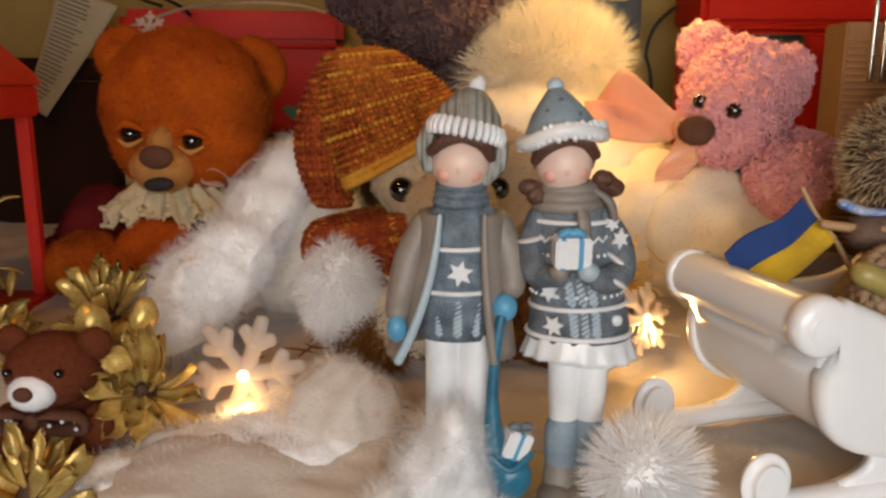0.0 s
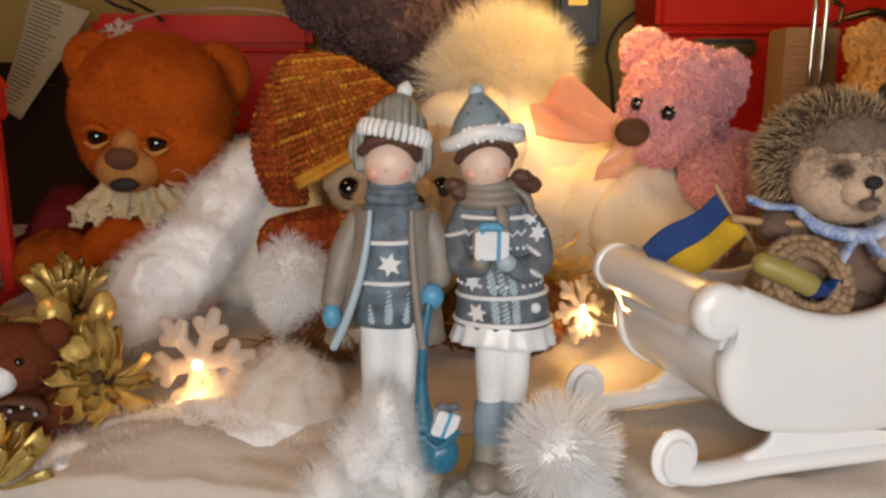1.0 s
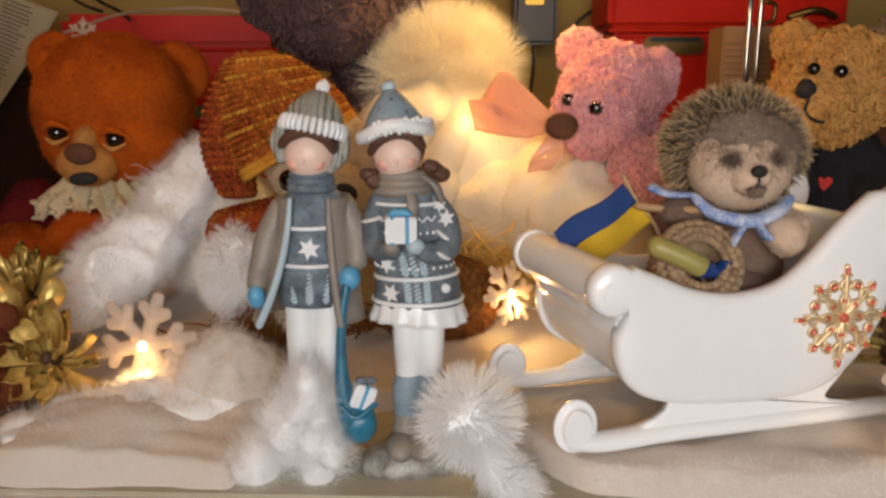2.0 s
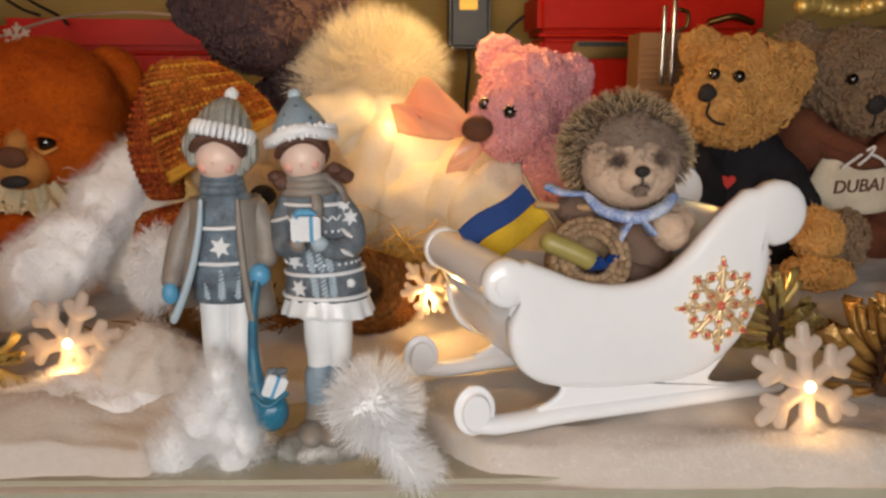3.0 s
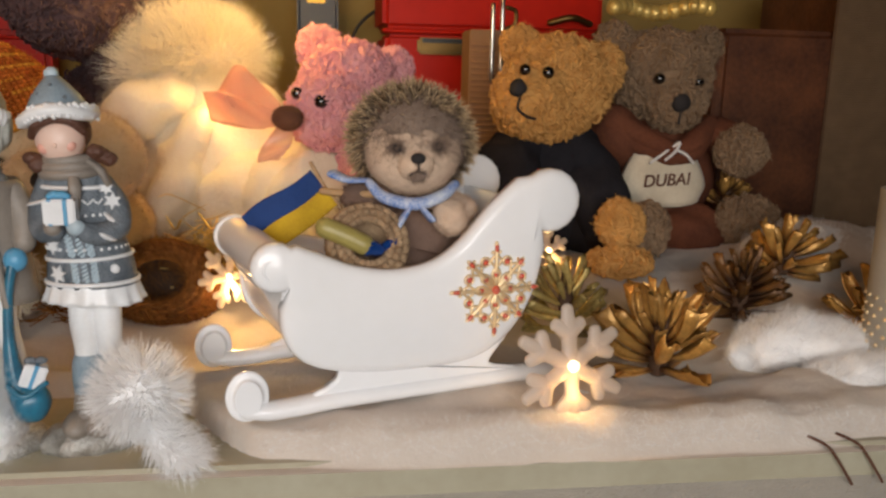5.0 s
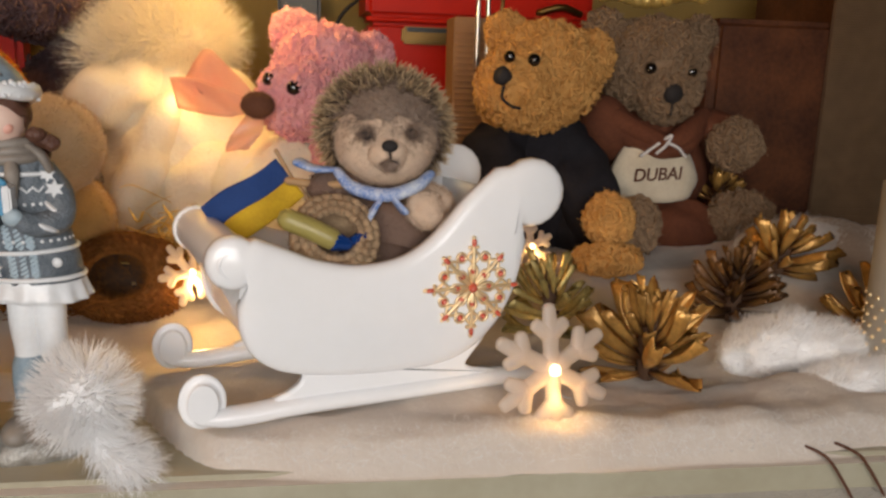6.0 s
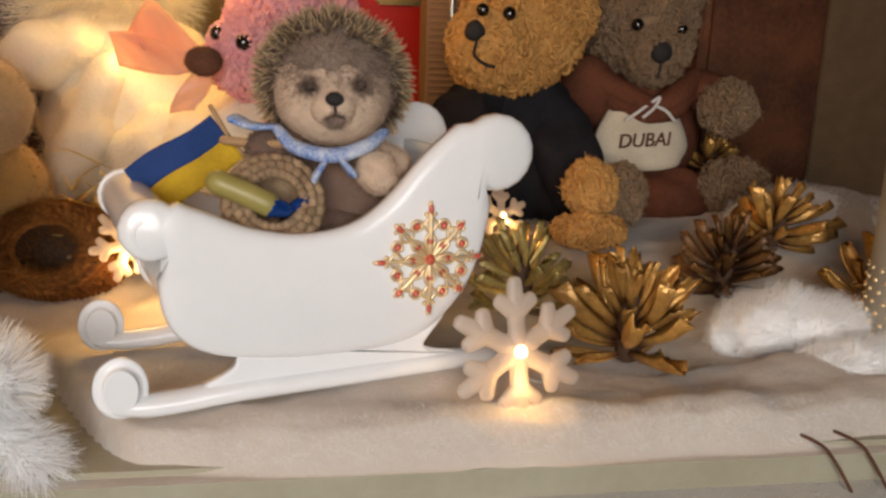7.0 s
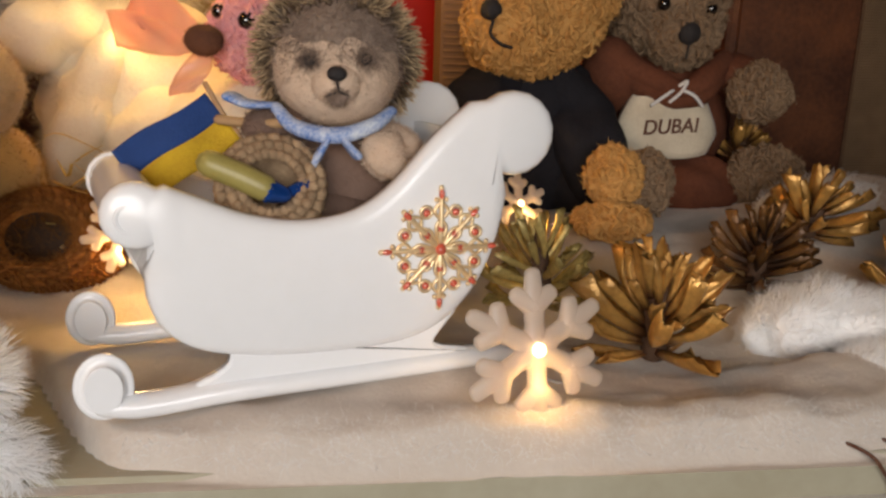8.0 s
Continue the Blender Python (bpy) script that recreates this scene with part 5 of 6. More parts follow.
Shape().tube([(0.178, 0.391, 0.1285), (0.195, 0.384, 0.1275), (0.213, 0.375, 0.129)], 0.0022, M_STICK, 8).make("stick_wood", st)


# ---------------------------------------------------------------- figurines, each one plain mesh
def ring_of(c, rx, ry, a0=0.0, a1=2 * math.pi, n=32):
    return [V3((c[0] + rx * math.cos(a0 + (a1 - a0) * j / n), c[1] + ry * math.sin(a0 + (a1 - a0) * j / n), c[2])) for j in range(n if a1 - a0 > 6.28 else n + 1)]


def stack(s, levels, mat, n=32):
    s.loft([ring_of(l[0], l[1], l[2], n=n) for l in levels], mat)


def band(s, c, rx, ry, r, mat, tilt=0.0):
    s.tube([V3((c[0] + rx * math.cos(a), c[1] + ry * math.sin(a), c[2] + tilt * math.cos(a))) for a in [2 * math.pi * j / 24 for j in range(25)]], r, mat, 8, 2)


def star_plate(s, c, r, mat, spin=0.0, yaw=0.0):
    pts = [((r if k % 2 == 0 else r * 0.5) * math.cos(math.pi * k / 6 + spin), (r if k % 2 == 0 else r * 0.5) * math.sin(math.pi * k / 6 + spin)) for k in range(12)]
    s.plate(pts, 0.0012, mat, Matrix.Translation(c) @ pose(0, 0, 0, 90, 0, yaw))


def ribs(s, c, rx, ry, z0, z1, n, r, mat, a0=0.0, a1=2 * math.pi, tilt=0.0):
    for j in range(n):
        a = a0 + (a1 - a0) * j / n
        s.tube([(c[0] + rx * math.cos(a), c[1] + ry * math.sin(a), z0 + tilt * math.cos(a)), (c[0] + rx * 1.05 * math.cos(a), c[1] + ry * 1.05 * math.sin(a), (z0 + z1) / 2 + tilt * math.cos(a)), (c[0] + rx * 0.97 * math.cos(a), c[1] + ry * 0.97 * math.sin(a), z1 + tilt * math.cos(a))], r, mat, 6, 2)


def braid(s, a, b, width, mat, n=9):
    """Two plaited cords between two points, as on a cable-knit front."""
    a, b = V3(a), V3(b)
    for ph in (0, math.pi):
        s.tube([a.lerp(b, k / (2 * n)) + V3((width * math.sin(k * math.pi / 2 + ph), -0.0004 * math.cos(k * math.pi / 2 + ph), 0)) for k in range(2 * n + 1)], 0.0009, mat, 6, 2)


# boy with an open coat and a blue sack
s = Shape()
s.turn([(0.004, -0.001), (0.02, -0.0005), (0.0205, 0.004), (0.016, 0.009), (0.004, 0.0105)], R_BASE, (0.012, 0.349, 0), 36, scale=(1.05, 0.85), wob=lambda a, h: 0.08 * math.sin(3 * a) + 0.04 * math.sin(11 * a))
for x, dx in ((0.0015, -0.0005), (0.0155, 0.002)):
    s.tube([(x, 0.352, 0.092), (x - dx * 0.3, 0.350, 0.066), (x + dx, 0.3525, 0.045), (x + dx, 0.352, 0.026)], [0.0082, 0.0078, 0.0068, 0.0062], R_WHITE, 16)
    s.tube([(x + dx, 0.352, 0.034), (x + dx, 0.352, 0.016)], [0.0078, 0.0082], R_COAT, 14)
    s.ell((x + dx, 0.345, 0.0125), (0.0075, 0.0135, 0.0065), R_COAT)
stack(s, [((0.0075, 0.353, 0.086), 0.0168, 0.0115), ((0.0075, 0.352, 0.10), 0.0165, 0.0125), ((0.0085, 0.352, 0.12), 0.0165, 0.0125), ((0.0095, 0.353, 0.137), 0.0165, 0.0105), ((0.0095, 0.353, 0.146), 0.009, 0.0075)], R_SWEATER)
for xb in (0.0, 0.0075, 0.015):
    braid(s, (xb, 0.3408 if xb == 0.0075 else 0.3426, 0.089), (xb + 0.0005, 0.3405 if xb == 0.0075 else 0.3424, 0.104), 0.0014, R_TRIM, 7)
for z in (0.1075, 0.126):
    s.tube([(-0.004, 0.3425, z), (0.0075, 0.3392, z), (0.019, 0.3425, z)], 0.0011, R_WHITE, 8)
star_plate(s, (0.0085, 0.3395, 0.1165), 0.0056, R_WHITE, 0.3)
# coat
for side in (-1, 1):
    rows = []
    for i in range(13):
        v = i / 12
        z = 0.140 - 0.064 * v
        rr = 0.0182 + (0.0105 if side > 0 else 0.0065) * v ** 1.5
        c = V3((0.0092 - 0.002 * v, 0.3545, z))
        row = []
        for j in range(17):
            u = j / 16
            a = math.pi / 2 + side * (u * (2.62 - (0.35 if side > 0 else 0.1) * v * v))
            k = rr * (1 + 0.10 * u * v)
            row.append(V3((c.x + k * math.cos(a), c.y + k * (0.93 - 0.15 * v) * math.sin(a), z + 0.003 * u * v)))
        rows.append(row)
    s.loft([r + [(q - V3((0.0095, 0.354, q.z))) * 0.93 + V3((0.0095, 0.354, q.z)) for q in r[::-1]] for r in rows], R_COAT)
    s.tube([r[-1] for r in rows[::2]], [0.0012, 0.0019, 0.002, 0.0022], R_TRIM if side > 0 else R_COAT, 8, 2)
s.tube([(-0.006, 0.353, 0.1345), (-0.0125, 0.350, 0.121), (-0.016, 0.346, 0.107), (-0.0175, 0.341, 0.099)], [0.0062, 0.0066, 0.006, 0.0052], R_COAT, 12)
s.ell((-0.0175, 0.338, 0.0935), (0.0042, 0.0045, 0.006), R_LBLUE)
s.tube([(0.0245, 0.354, 0.1345), (0.0295, 0.351, 0.121), (0.0305, 0.346, 0.109)], [0.0062, 0.0064, 0.0055], R_COAT, 12)
s.ell((0.0270, 0.342, 0.1015), (0.0055, 0.005, 0.006), R_LBLUE)
s.tube([(0.0265, 0.340, 0.102), (0.0235, 0.338, 0.084), (0.0225, 0.337, 0.062), (0.0235, 0.336, 0.045), (0.0265, 0.336, 0.030)], [0.0024, 0.0022, 0.0028, 0.0045, 0.006], R_TEAL, 10)
s.ell((0.0305, 0.336, 0.0285), (0.0095, 0.0085, 0.010), R_TEAL, (0, 18, 0), lump=0.0015, freq=120)
s.tube([(0.022, 0.3305, 0.040), (0.030, 0.328, 0.035), (0.039, 0.333, 0.040)], 0.0015, R_TEAL, 8)
s.box((0.0325, 0.336, 0.0435), (0.011, 0.009, 0.012), R_WHITE, 0.0008, pose(0, 0, 0, 0, 22, 15))
s.box((0.0325, 0.336, 0.0435), (0.0025, 0.0094, 0.0124), R_LBLUE, 0.0004, pose(0, 0, 0, 0, 22, 15))
for dx in (-0.0025, 0.0025):
    s.ell((0.0345 + dx, 0.335, 0.0515), (0.003, 0.002, 0.002), R_DARK)
for k in range(3):
    band(s, (0.0088, 0.352, 0.1445 + 0.0032 * k), 0.0098 - 0.0006 * k, 0.0088 - 0.0004 * k, 0.0024, R_SWEATER)
s.ell((0.0085, 0.3495, 0.1605), (0.0118, 0.0112, 0.0125), R_SKIN)
s.ell((0.0075, 0.3392, 0.1585), (0.0013, 0.0014, 0.0013), R_SKIN, seg=10, rings=6)
for dx in (-0.0055, 0.0055):
    s.ell((0.008 + dx, 0.3422, 0.1565), (0.0034, 0.0022, 0.003), R_ROSE, seg=12, rings=8)
s.ell((0.0095, 0.354, 0.1635), (0.0132, 0.0118, 0.0128), R_HAIR, lump=0.001, freq=200)
s.tube([(-0.0035, 0.345, 0.1655), (0.001, 0.3405, 0.1695), (0.009, 0.3385, 0.1715), (0.017, 0.341, 0.1685), (0.0205, 0.346, 0.163)], [0.0022, 0.0026, 0.002, 0.0026, 0.0022], R_HAIR, 8)
TB = Matrix.Translation((0.0105, 0.352, 0.1722)) @ pose(0, 0, 0, -10, 12, 0)
s.turn([(0.0145, -0.003), (0.0150, 0.002), (0.0128, 0.009), (0.0085, 0.0145), (0.0045, 0.0180), (0.001, 0.0190)], R_HAT, seg=32, m=TB)
for j in range(30):
    a = 2 * math.pi * j / 30
    s.tube([TB @ V3((0.0152 * math.cos(a), 0.0152 * math.sin(a), -0.0022)), TB @ V3((0.0157 * math.cos(a), 0.0157 * math.sin(a), 0.0005)), TB @ V3((0.0146 * math.cos(a), 0.0146 * math.sin(a), 0.0034))], 0.0015, R_WHITE, 6, 2)
for sg in (-1, 1):
    s.tube([TB @ V3((sg * 0.0148, 0.001, 0.0)), TB @ V3((sg * 0.0155, 0.0, -0.009)), TB @ V3((sg * 0.012, -0.001, -0.017))], [0.003, 0.0038, 0.0025], R_HAT, 10)
s.ell(TB @ V3((0.0005, 0, 0.0205)), 0.0036, R_WHITE, lump=0.0006, freq=400)
s.make("boy_figurine", base=(0.012, 0.349, 0), label="painted resin boy figurine in a taupe coat with a teal sack", category="figurine")

# girl holding a gift
s = Shape()
s.turn([(0.004, -0.001), (0.0225, -0.0005), (0.023, 0.005), (0.017, 0.011), (0.004, 0.0125)], R_BASE, (0.054, 0.347, 0), 36, scale=(1.0, 0.75), wob=lambda a, h: 0.07 * math.sin(2 * a + 1) + 0.04 * math.sin(9 * a))
for x, dx in ((0.0545, 0.0), (0.0655, 0.0005)):
    s.tube([(x, 0.352, 0.086), (x, 0.351, 0.066), (x + dx, 0.3525, 0.052), (x + dx, 0.352, 0.040)], [0.0078, 0.0074, 0.0064, 0.006], R_WHITE, 16)
    s.tube([(x + dx, 0.352, 0.0445), (x + dx, 0.352, 0.036), (x + dx, 0.352, 0.028)], [0.0078, 0.0082, 0.0078], R_BLUEHAT, 14)
    s.tube([(x + dx, 0.352, 0.029), (x - 0.001, 0.350, 0.016)], [0.0074, 0.0078], R_COAT, 14)
    s.ell((x - 0.0035, 0.343, 0.0135), (0.0082, 0.014, 0.0068), R_COAT)
stack(s, [((0.0598, 0.353, 0.0865), 0.0222, 0.0165), ((0.0595, 0.353, 0.097), 0.0210, 0.0158), ((0.0575, 0.353, 0.115), 0.0180, 0.0140), ((0.0550, 0.353, 0.132), 0.0165, 0.0125), ((0.0545, 0.353, 0.142), 0.0150, 0.0105), ((0.0540, 0.352, 0.148), 0.009, 0.008)], R_DARK)
rows = []
for i in range(6):
    v = i / 5
    rows.append([V3((0.0600 + (0.0210 + 0.0038 * v) * (1 + 0.035 * v * math.sin(15 * a)) * math.cos(a), 0.353 + (0.0158 + 0.003 * v) * (1 + 0.04 * v * math.sin(15 * a)) * math.sin(a), 0.0895 - 0.0115 * v + 0.001 * math.sin(2 * a))) for a in [2 * math.pi * j / 90 for j in range(90)]])
s.loft(rows[::-1], R_WHITE)
band(s, (0.0598, 0.353, 0.0888), 0.0222, 0.0166, 0.0012, R_WHITE)
band(s, (0.0592, 0.353, 0.1015), 0.0205, 0.0156, 0.0011, R_WHITE, 0.0008)
band(s, (0.0550, 0.353, 0.1370), 0.0162, 0.0122, 0.0011, R_WHITE)
for xb in (0.056, 0.0605, 0.065):
    braid(s, (xb, 0.3375, 0.0905), (xb - 0.001, 0.3385, 0.1005), 0.0014, R_TRIM, 5)
    braid(s, (xb - 0.0015, 0.3385, 0.1035), (xb - 0.0035, 0.340, 0.114), 0.0014, R_TRIM, 5)
for k in range(16):
    a = math.pi + math.pi * k / 15
    s.ell((0.0582 + 0.0192 * math.cos(a), 0.353 + 0.0148 * math.sin(a), 0.1065), 0.0009, R_WHITE, seg=8, rings=5)
    s.ell((0.0562 + 0.0172 * math.cos(a), 0.353 + 0.0132 * math.sin(a), 0.1235), 0.0009, R_WHITE, seg=8, rings=5)
s.tube([(0.0550 + 0.0166 * math.cos(math.pi + math.pi * k / 20), 0.353 + 0.0127 * math.sin(math.pi + math.pi * k / 20), 0.1300 + 0.0012 * (-1) ** k) for k in range(21)], 0.0006, R_WHITE, 6, 2)
star_plate(s, (0.0475, 0.3395, 0.0945), 0.0048, R_WHITE, 0.2, -28)
star_plate(s, (0.0455, 0.3415, 0.1085), 0.0045, R_WHITE, 0.5, -30)
s.ell((0.0735, 0.3405, 0.0965), (0.0024, 0.0012, 0.0024), R_WHITE, seg=12, rings=8)
s.tube([(0.0665, 0.3525, 0.1385), (0.0735, 0.350, 0.1275), (0.0745, 0.3445, 0.1165), (0.0665, 0.336, 0.1150), (0.0605, 0.332, 0.1185)], [0.006, 0.0066, 0.0064, 0.0056, 0.004], R_DARK, 14)
for c, rr, yw in (((0.0735, 0.3437, 0.1305), 0.0045, 25), ((0.0705, 0.3457, 0.1365), 0.0035, 20)):
    star_plate(s, c, rr, R_WHITE, 0.4, yw)
for c in ((0.0745, 0.346, 0.1205), (0.0700, 0.338, 0.1155)):
    s.ell(c, (0.0072, 0.0066, 0.0018), R_WHITE, (0, 35, 0))
s.ell((0.0592, 0.3305, 0.1195), (0.0044, 0.0035, 0.004), R_TRIM)
s.tube([(0.0425, 0.3525, 0.1385), (0.0385, 0.350, 0.1255), (0.0405, 0.3435, 0.1155), (0.0490, 0.336, 0.1165)], [0.0058, 0.0062, 0.0056, 0.004], R_DARK, 14)
for z in (0.1215, 0.1295):
    s.ell((0.0388, 0.3495, z), (0.0068, 0.0066, 0.0014), R_WHITE, (0, -15, 0))
s.ell((0.0480, 0.333, 0.1185), (0.004, 0.0035, 0.0035), R_COAT)
s.box((0.0525, 0.3325, 0.1275), (0.0145, 0.0105, 0.0125), R_WHITE, 0.0008, pose(0, 0, 0, 4, 0, 4))
for dx in (-0.0042, 0.0028):
    s.box((0.0525 + dx, 0.3325, 0.1275), (0.0019, 0.0109, 0.0129), R_LBLUE, 0.0003, pose(0, 0, 0, 4, 0, 4))
for dx, a in ((-0.003, -25), (0.0025, 25), (0.0, 0)):
    s.ell((0.0525 + dx, 0.331, 0.1352), (0.0032, 0.0022, 0.0018), R_LBLUE, (0, a, 0))
for k, mt in enumerate((R_COAT, R_COAT, R_COAT)):
    band(s, (0.0530, 0.3515, 0.1435 + 0.0034 * k), 0.0122 - 0.0010 * k, 0.0102 - 0.0006 * k, 0.0027, mt, 0.0006)
s.tube([(0.0565, 0.3415, 0.1445), (0.0580, 0.3385, 0.1385), (0.0578, 0.337, 0.132), (0.0575, 0.3365, 0.127)], [0.0022, 0.0032, 0.003, 0.0026], R_COAT, 10, 4, 0.6)
s.tube([(0.0625, 0.346, 0.1505), (0.0690, 0.345, 0.1455), (0.0715, 0.347, 0.1385)], [0.002, 0.0034, 0.003], R_COAT, 10, 4, 0.6)
s.ell((0.0505, 0.3485, 0.1605), (0.0116, 0.0110, 0.0122), R_SKIN, (0, 8, 0))
s.ell((0.0505, 0.3383, 0.1580), (0.0013, 0.0014, 0.0013), R_SKIN, seg=10, rings=6)
for dx in (-0.0055, 0.0055):
    s.ell((0.0505 + dx, 0.3413, 0.1572 + dx * 0.12), (0.0034, 0.0022, 0.003), R_ROSE, seg=12, rings=8)
s.ell((0.0508, 0.353, 0.1635), (0.0130, 0.0116, 0.0124), R_HAIR, lump=0.001, freq=200)
s.tube([(0.0385, 0.345, 0.1620), (0.0425, 0.3395, 0.1675), (0.0505, 0.3375, 0.1705), (0.0580, 0.3400, 0.1695), (0.0625, 0.345, 0.1645)], [0.0022, 0.0026, 0.002, 0.0026, 0.0024], R_HAIR, 8)
for c in ((0.0370, 0.349, 0.1505), (0.0395, 0.347, 0.1475), (0.0690, 0.350, 0.1520), (0.0665, 0.3475, 0.1545), (0.0715, 0.3505, 0.1505)):
    s.ell(c, (0.0044, 0.0036, 0.0038), R_HAIR, lump=0.0008, freq=300)
TG = Matrix.Translation((0.0495, 0.3515, 0.1716)) @ pose(0, 0, 0, -10, -8, 0)
s.turn([(0.0150, -0.002), (0.0145, 0.003), (0.0112, 0.0095), (0.0070, 0.0150), (0.0035, 0.0190), (0.001, 0.0200)], R_BLUEHAT, seg=32, m=TG)
fringe = Shape().tube([TG @ V3((0.0158 * math.cos(a), 0.0158 * math.sin(a), -0.0008 + 0.0012 * math.sin(3 * a))) for a in [2 * math.pi * j / 28 for j in range(29)]], 0.0036, R_WHITE, 10, 2)
s.add(fringe.v, fringe.f, R_WHITE)
for j in range(90):
    a = 2 * math.pi * (j * 0.618 % 1)
    h = -0.003 + 0.0065 * ((j * 0.377) % 1)
    s.ell(TG @ V3((0.0178 * math.cos(a), 0.0178 * math.sin(a), h - 0.0008)), 0.0013, R_WHITE, seg=7, rings=4)
s.ell(TG @ V3((0, 0, 0.0205)), 0.0033, R_TRIM, lump=0.0006, freq=400)
for a, h, r in ((4.2, 0.0095, 0.0105), (5.3, 0.0065, 0.0128), (4.8, 0.0135, 0.0080)):
    s.ell(TG @ V3((r * math.cos(a), r * math.sin(a), h)), 0.0011, R_DARK, seg=8, rings=5)
s.make("girl_figurine", base=(0.054, 0.347, 0), label="painted resin girl figurine in a patterned coat holding a gift", category="figurine")

# ---------------------------------------------------------------- gilded cones and leaves
def scale_leaf(length, width, thick, cup, mat, name, owner, variant=0, pointed=0.0):
    """One woody scale that grows along x: a narrow stalk, a ridged blade that bends, and a broad ragged or pointed end."""
    s = Shape()
    rng = random.Random(50 + variant)
    bend, twist = cup * rng.uniform(0.6, 2.6), rng.uniform(-0.5, 0.5)
    rag = [rng.uniform(-0.10, 0.05) for _ in range(7)]
    rows = []
    for i in range(8):
        u = i / 7
        w = width * (0.30 + 0.70 * math.sin(min(1, u * 1.15) * math.pi / 2) ** 1.6)
        if u > 0.7:
            w *= 1 - (0.30 + 0.62 * pointed) * ((u - 0.7) / 0.3) ** 1.7
        row = []
        for j in range(7):
            k = j / 3 - 1
            along = u * (1 + (rag[j] - 0.10 * k * k) * u ** 3)
            z = bend * u ** 2.3 + cup * (0.55 * k * k - 0.22 * (1 - abs(k))) * (0.3 + u)
            row.append(V3((length * along, w * 0.5 * k * math.cos(twist * u), z + w * 0.5 * k * math.sin(twist * u))))
        rows.append(row)
    s.loft([r + [p - V3((0, 0, thick * (1.5 - 0.8 * i / 7))) for p in r[::-1]] for i, r in enumerate(rows)], mat)
    return s.make(name, owner, local=True)


def cone(name, centre, height, radius, tilt, mat, label, seed, cat="pine cone", group="gilded pine cones", n=46, part="scale", aspect=0.5, open_low=-8, open_top=68, taper=0.4, pointed=0.0):
    """A cone with its scales set in a spiral round a dark core."""
    ob = thing(name, centre, label, cat, group)
    Shape().turn([(0.001, -0.01 * height), (radius * 0.15, 0.04 * height), (radius * 0.17, 0.4 * height), (radius * 0.08, 0.7 * height), (0.001, 0.8 * height)], M_CORE_SHADE, centre, 16).make("core", ob, "dark woody core")
    firsts = [scale_leaf(radius, radius * aspect, radius * 0.045, radius * 0.13, mat, part, ob, seed * 4 + v, pointed) for v in range(4)]
    rng = random.Random(seed)
    for k in range(n):
        u = (k + 0.5) / n
        a = k * 2.39996 + rng.uniform(-0.22, 0.22)
        grow = (0.82 + 0.25 * math.sin(math.pi * min(1, u * 1.4))) * (1 - taper * u ** 2) * rng.uniform(0.72, 1.18)
        up = open_low + (open_top - open_low) * u ** 1.1 + rng.uniform(-13, 13)
        z = height * (0.03 + 0.66 * u)
        m = pose(0, 0, z, 0, 0, math.degrees(a)) @ pose(radius * 0.08, 0, 0, rng.uniform(-38, 38), -up, rng.uniform(-18, 18)) @ Matrix.Diagonal((grow, grow * rng.uniform(0.7, 1.15), grow, 1))
        if k < 4:
            firsts[k].matrix_basis = m
        else:
            o = new(part, firsts[rng.randrange(4)].data)
            o.parent = ob
            o.matrix_basis = m
    ob.matrix_world = Matrix.Translation(centre) @ pose(0, 0, 0, *tilt)
    return ob


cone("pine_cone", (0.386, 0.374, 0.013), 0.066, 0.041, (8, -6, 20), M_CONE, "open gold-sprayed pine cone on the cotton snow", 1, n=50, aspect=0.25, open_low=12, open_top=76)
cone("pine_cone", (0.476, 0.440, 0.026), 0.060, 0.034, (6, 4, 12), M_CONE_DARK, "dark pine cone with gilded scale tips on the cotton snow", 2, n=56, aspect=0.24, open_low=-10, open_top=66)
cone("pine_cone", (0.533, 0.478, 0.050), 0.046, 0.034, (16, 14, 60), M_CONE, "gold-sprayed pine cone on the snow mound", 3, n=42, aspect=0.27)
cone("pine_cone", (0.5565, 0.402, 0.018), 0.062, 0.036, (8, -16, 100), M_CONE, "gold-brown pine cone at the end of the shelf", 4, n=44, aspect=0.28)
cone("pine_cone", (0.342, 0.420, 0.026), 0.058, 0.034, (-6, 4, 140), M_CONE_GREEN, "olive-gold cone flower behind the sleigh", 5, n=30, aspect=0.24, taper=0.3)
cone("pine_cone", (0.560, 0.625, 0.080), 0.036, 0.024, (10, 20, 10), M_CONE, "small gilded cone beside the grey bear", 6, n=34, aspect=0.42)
cone("gilded_flower", (-0.150, 0.405, 0.034), 0.032, 0.035, (58, 0, 12), M_FOIL, "gilded dried flower with broad pointed petals", 7, "dried flower", "gilded dried flowers", 26, "petal", 0.42, 0, 66, 0.4, 0.75)
cone("gilded_flower", (-0.203, 0.485, 0.040), 0.040, 0.036, (10, 0, 50), M_FOIL, "gilded cone flower below the orange bear", 8, "dried flower", "gilded dried flowers", 44, "petal", 0.34, 8, 72, 0.4, 0.6)
cone("gilded_flower", (-0.180, 0.338, 0.006), 0.026, 0.034, (8, 6, 80), M_FOIL, "gilded flower with curled petals before the small bear", 9, "dried flower", "gilded dried flowers", 22, "petal", 0.40, 4, 66, 0.35, 0.5)
cone("gilded_flower", (-0.275, 0.47, 0.020), 0.045, 0.036, (6, 0, 10), M_FOIL, "gilded flower by the red lantern", 10, "dried flower", "gilded dried flowers", 36, "petal", 0.36, 10, 70, 0.4, 0.6)
ob = thing("gilded_buds", (-0.175, 0.42, 0.03), "cluster of gilded dried seed buds", "dried flower")
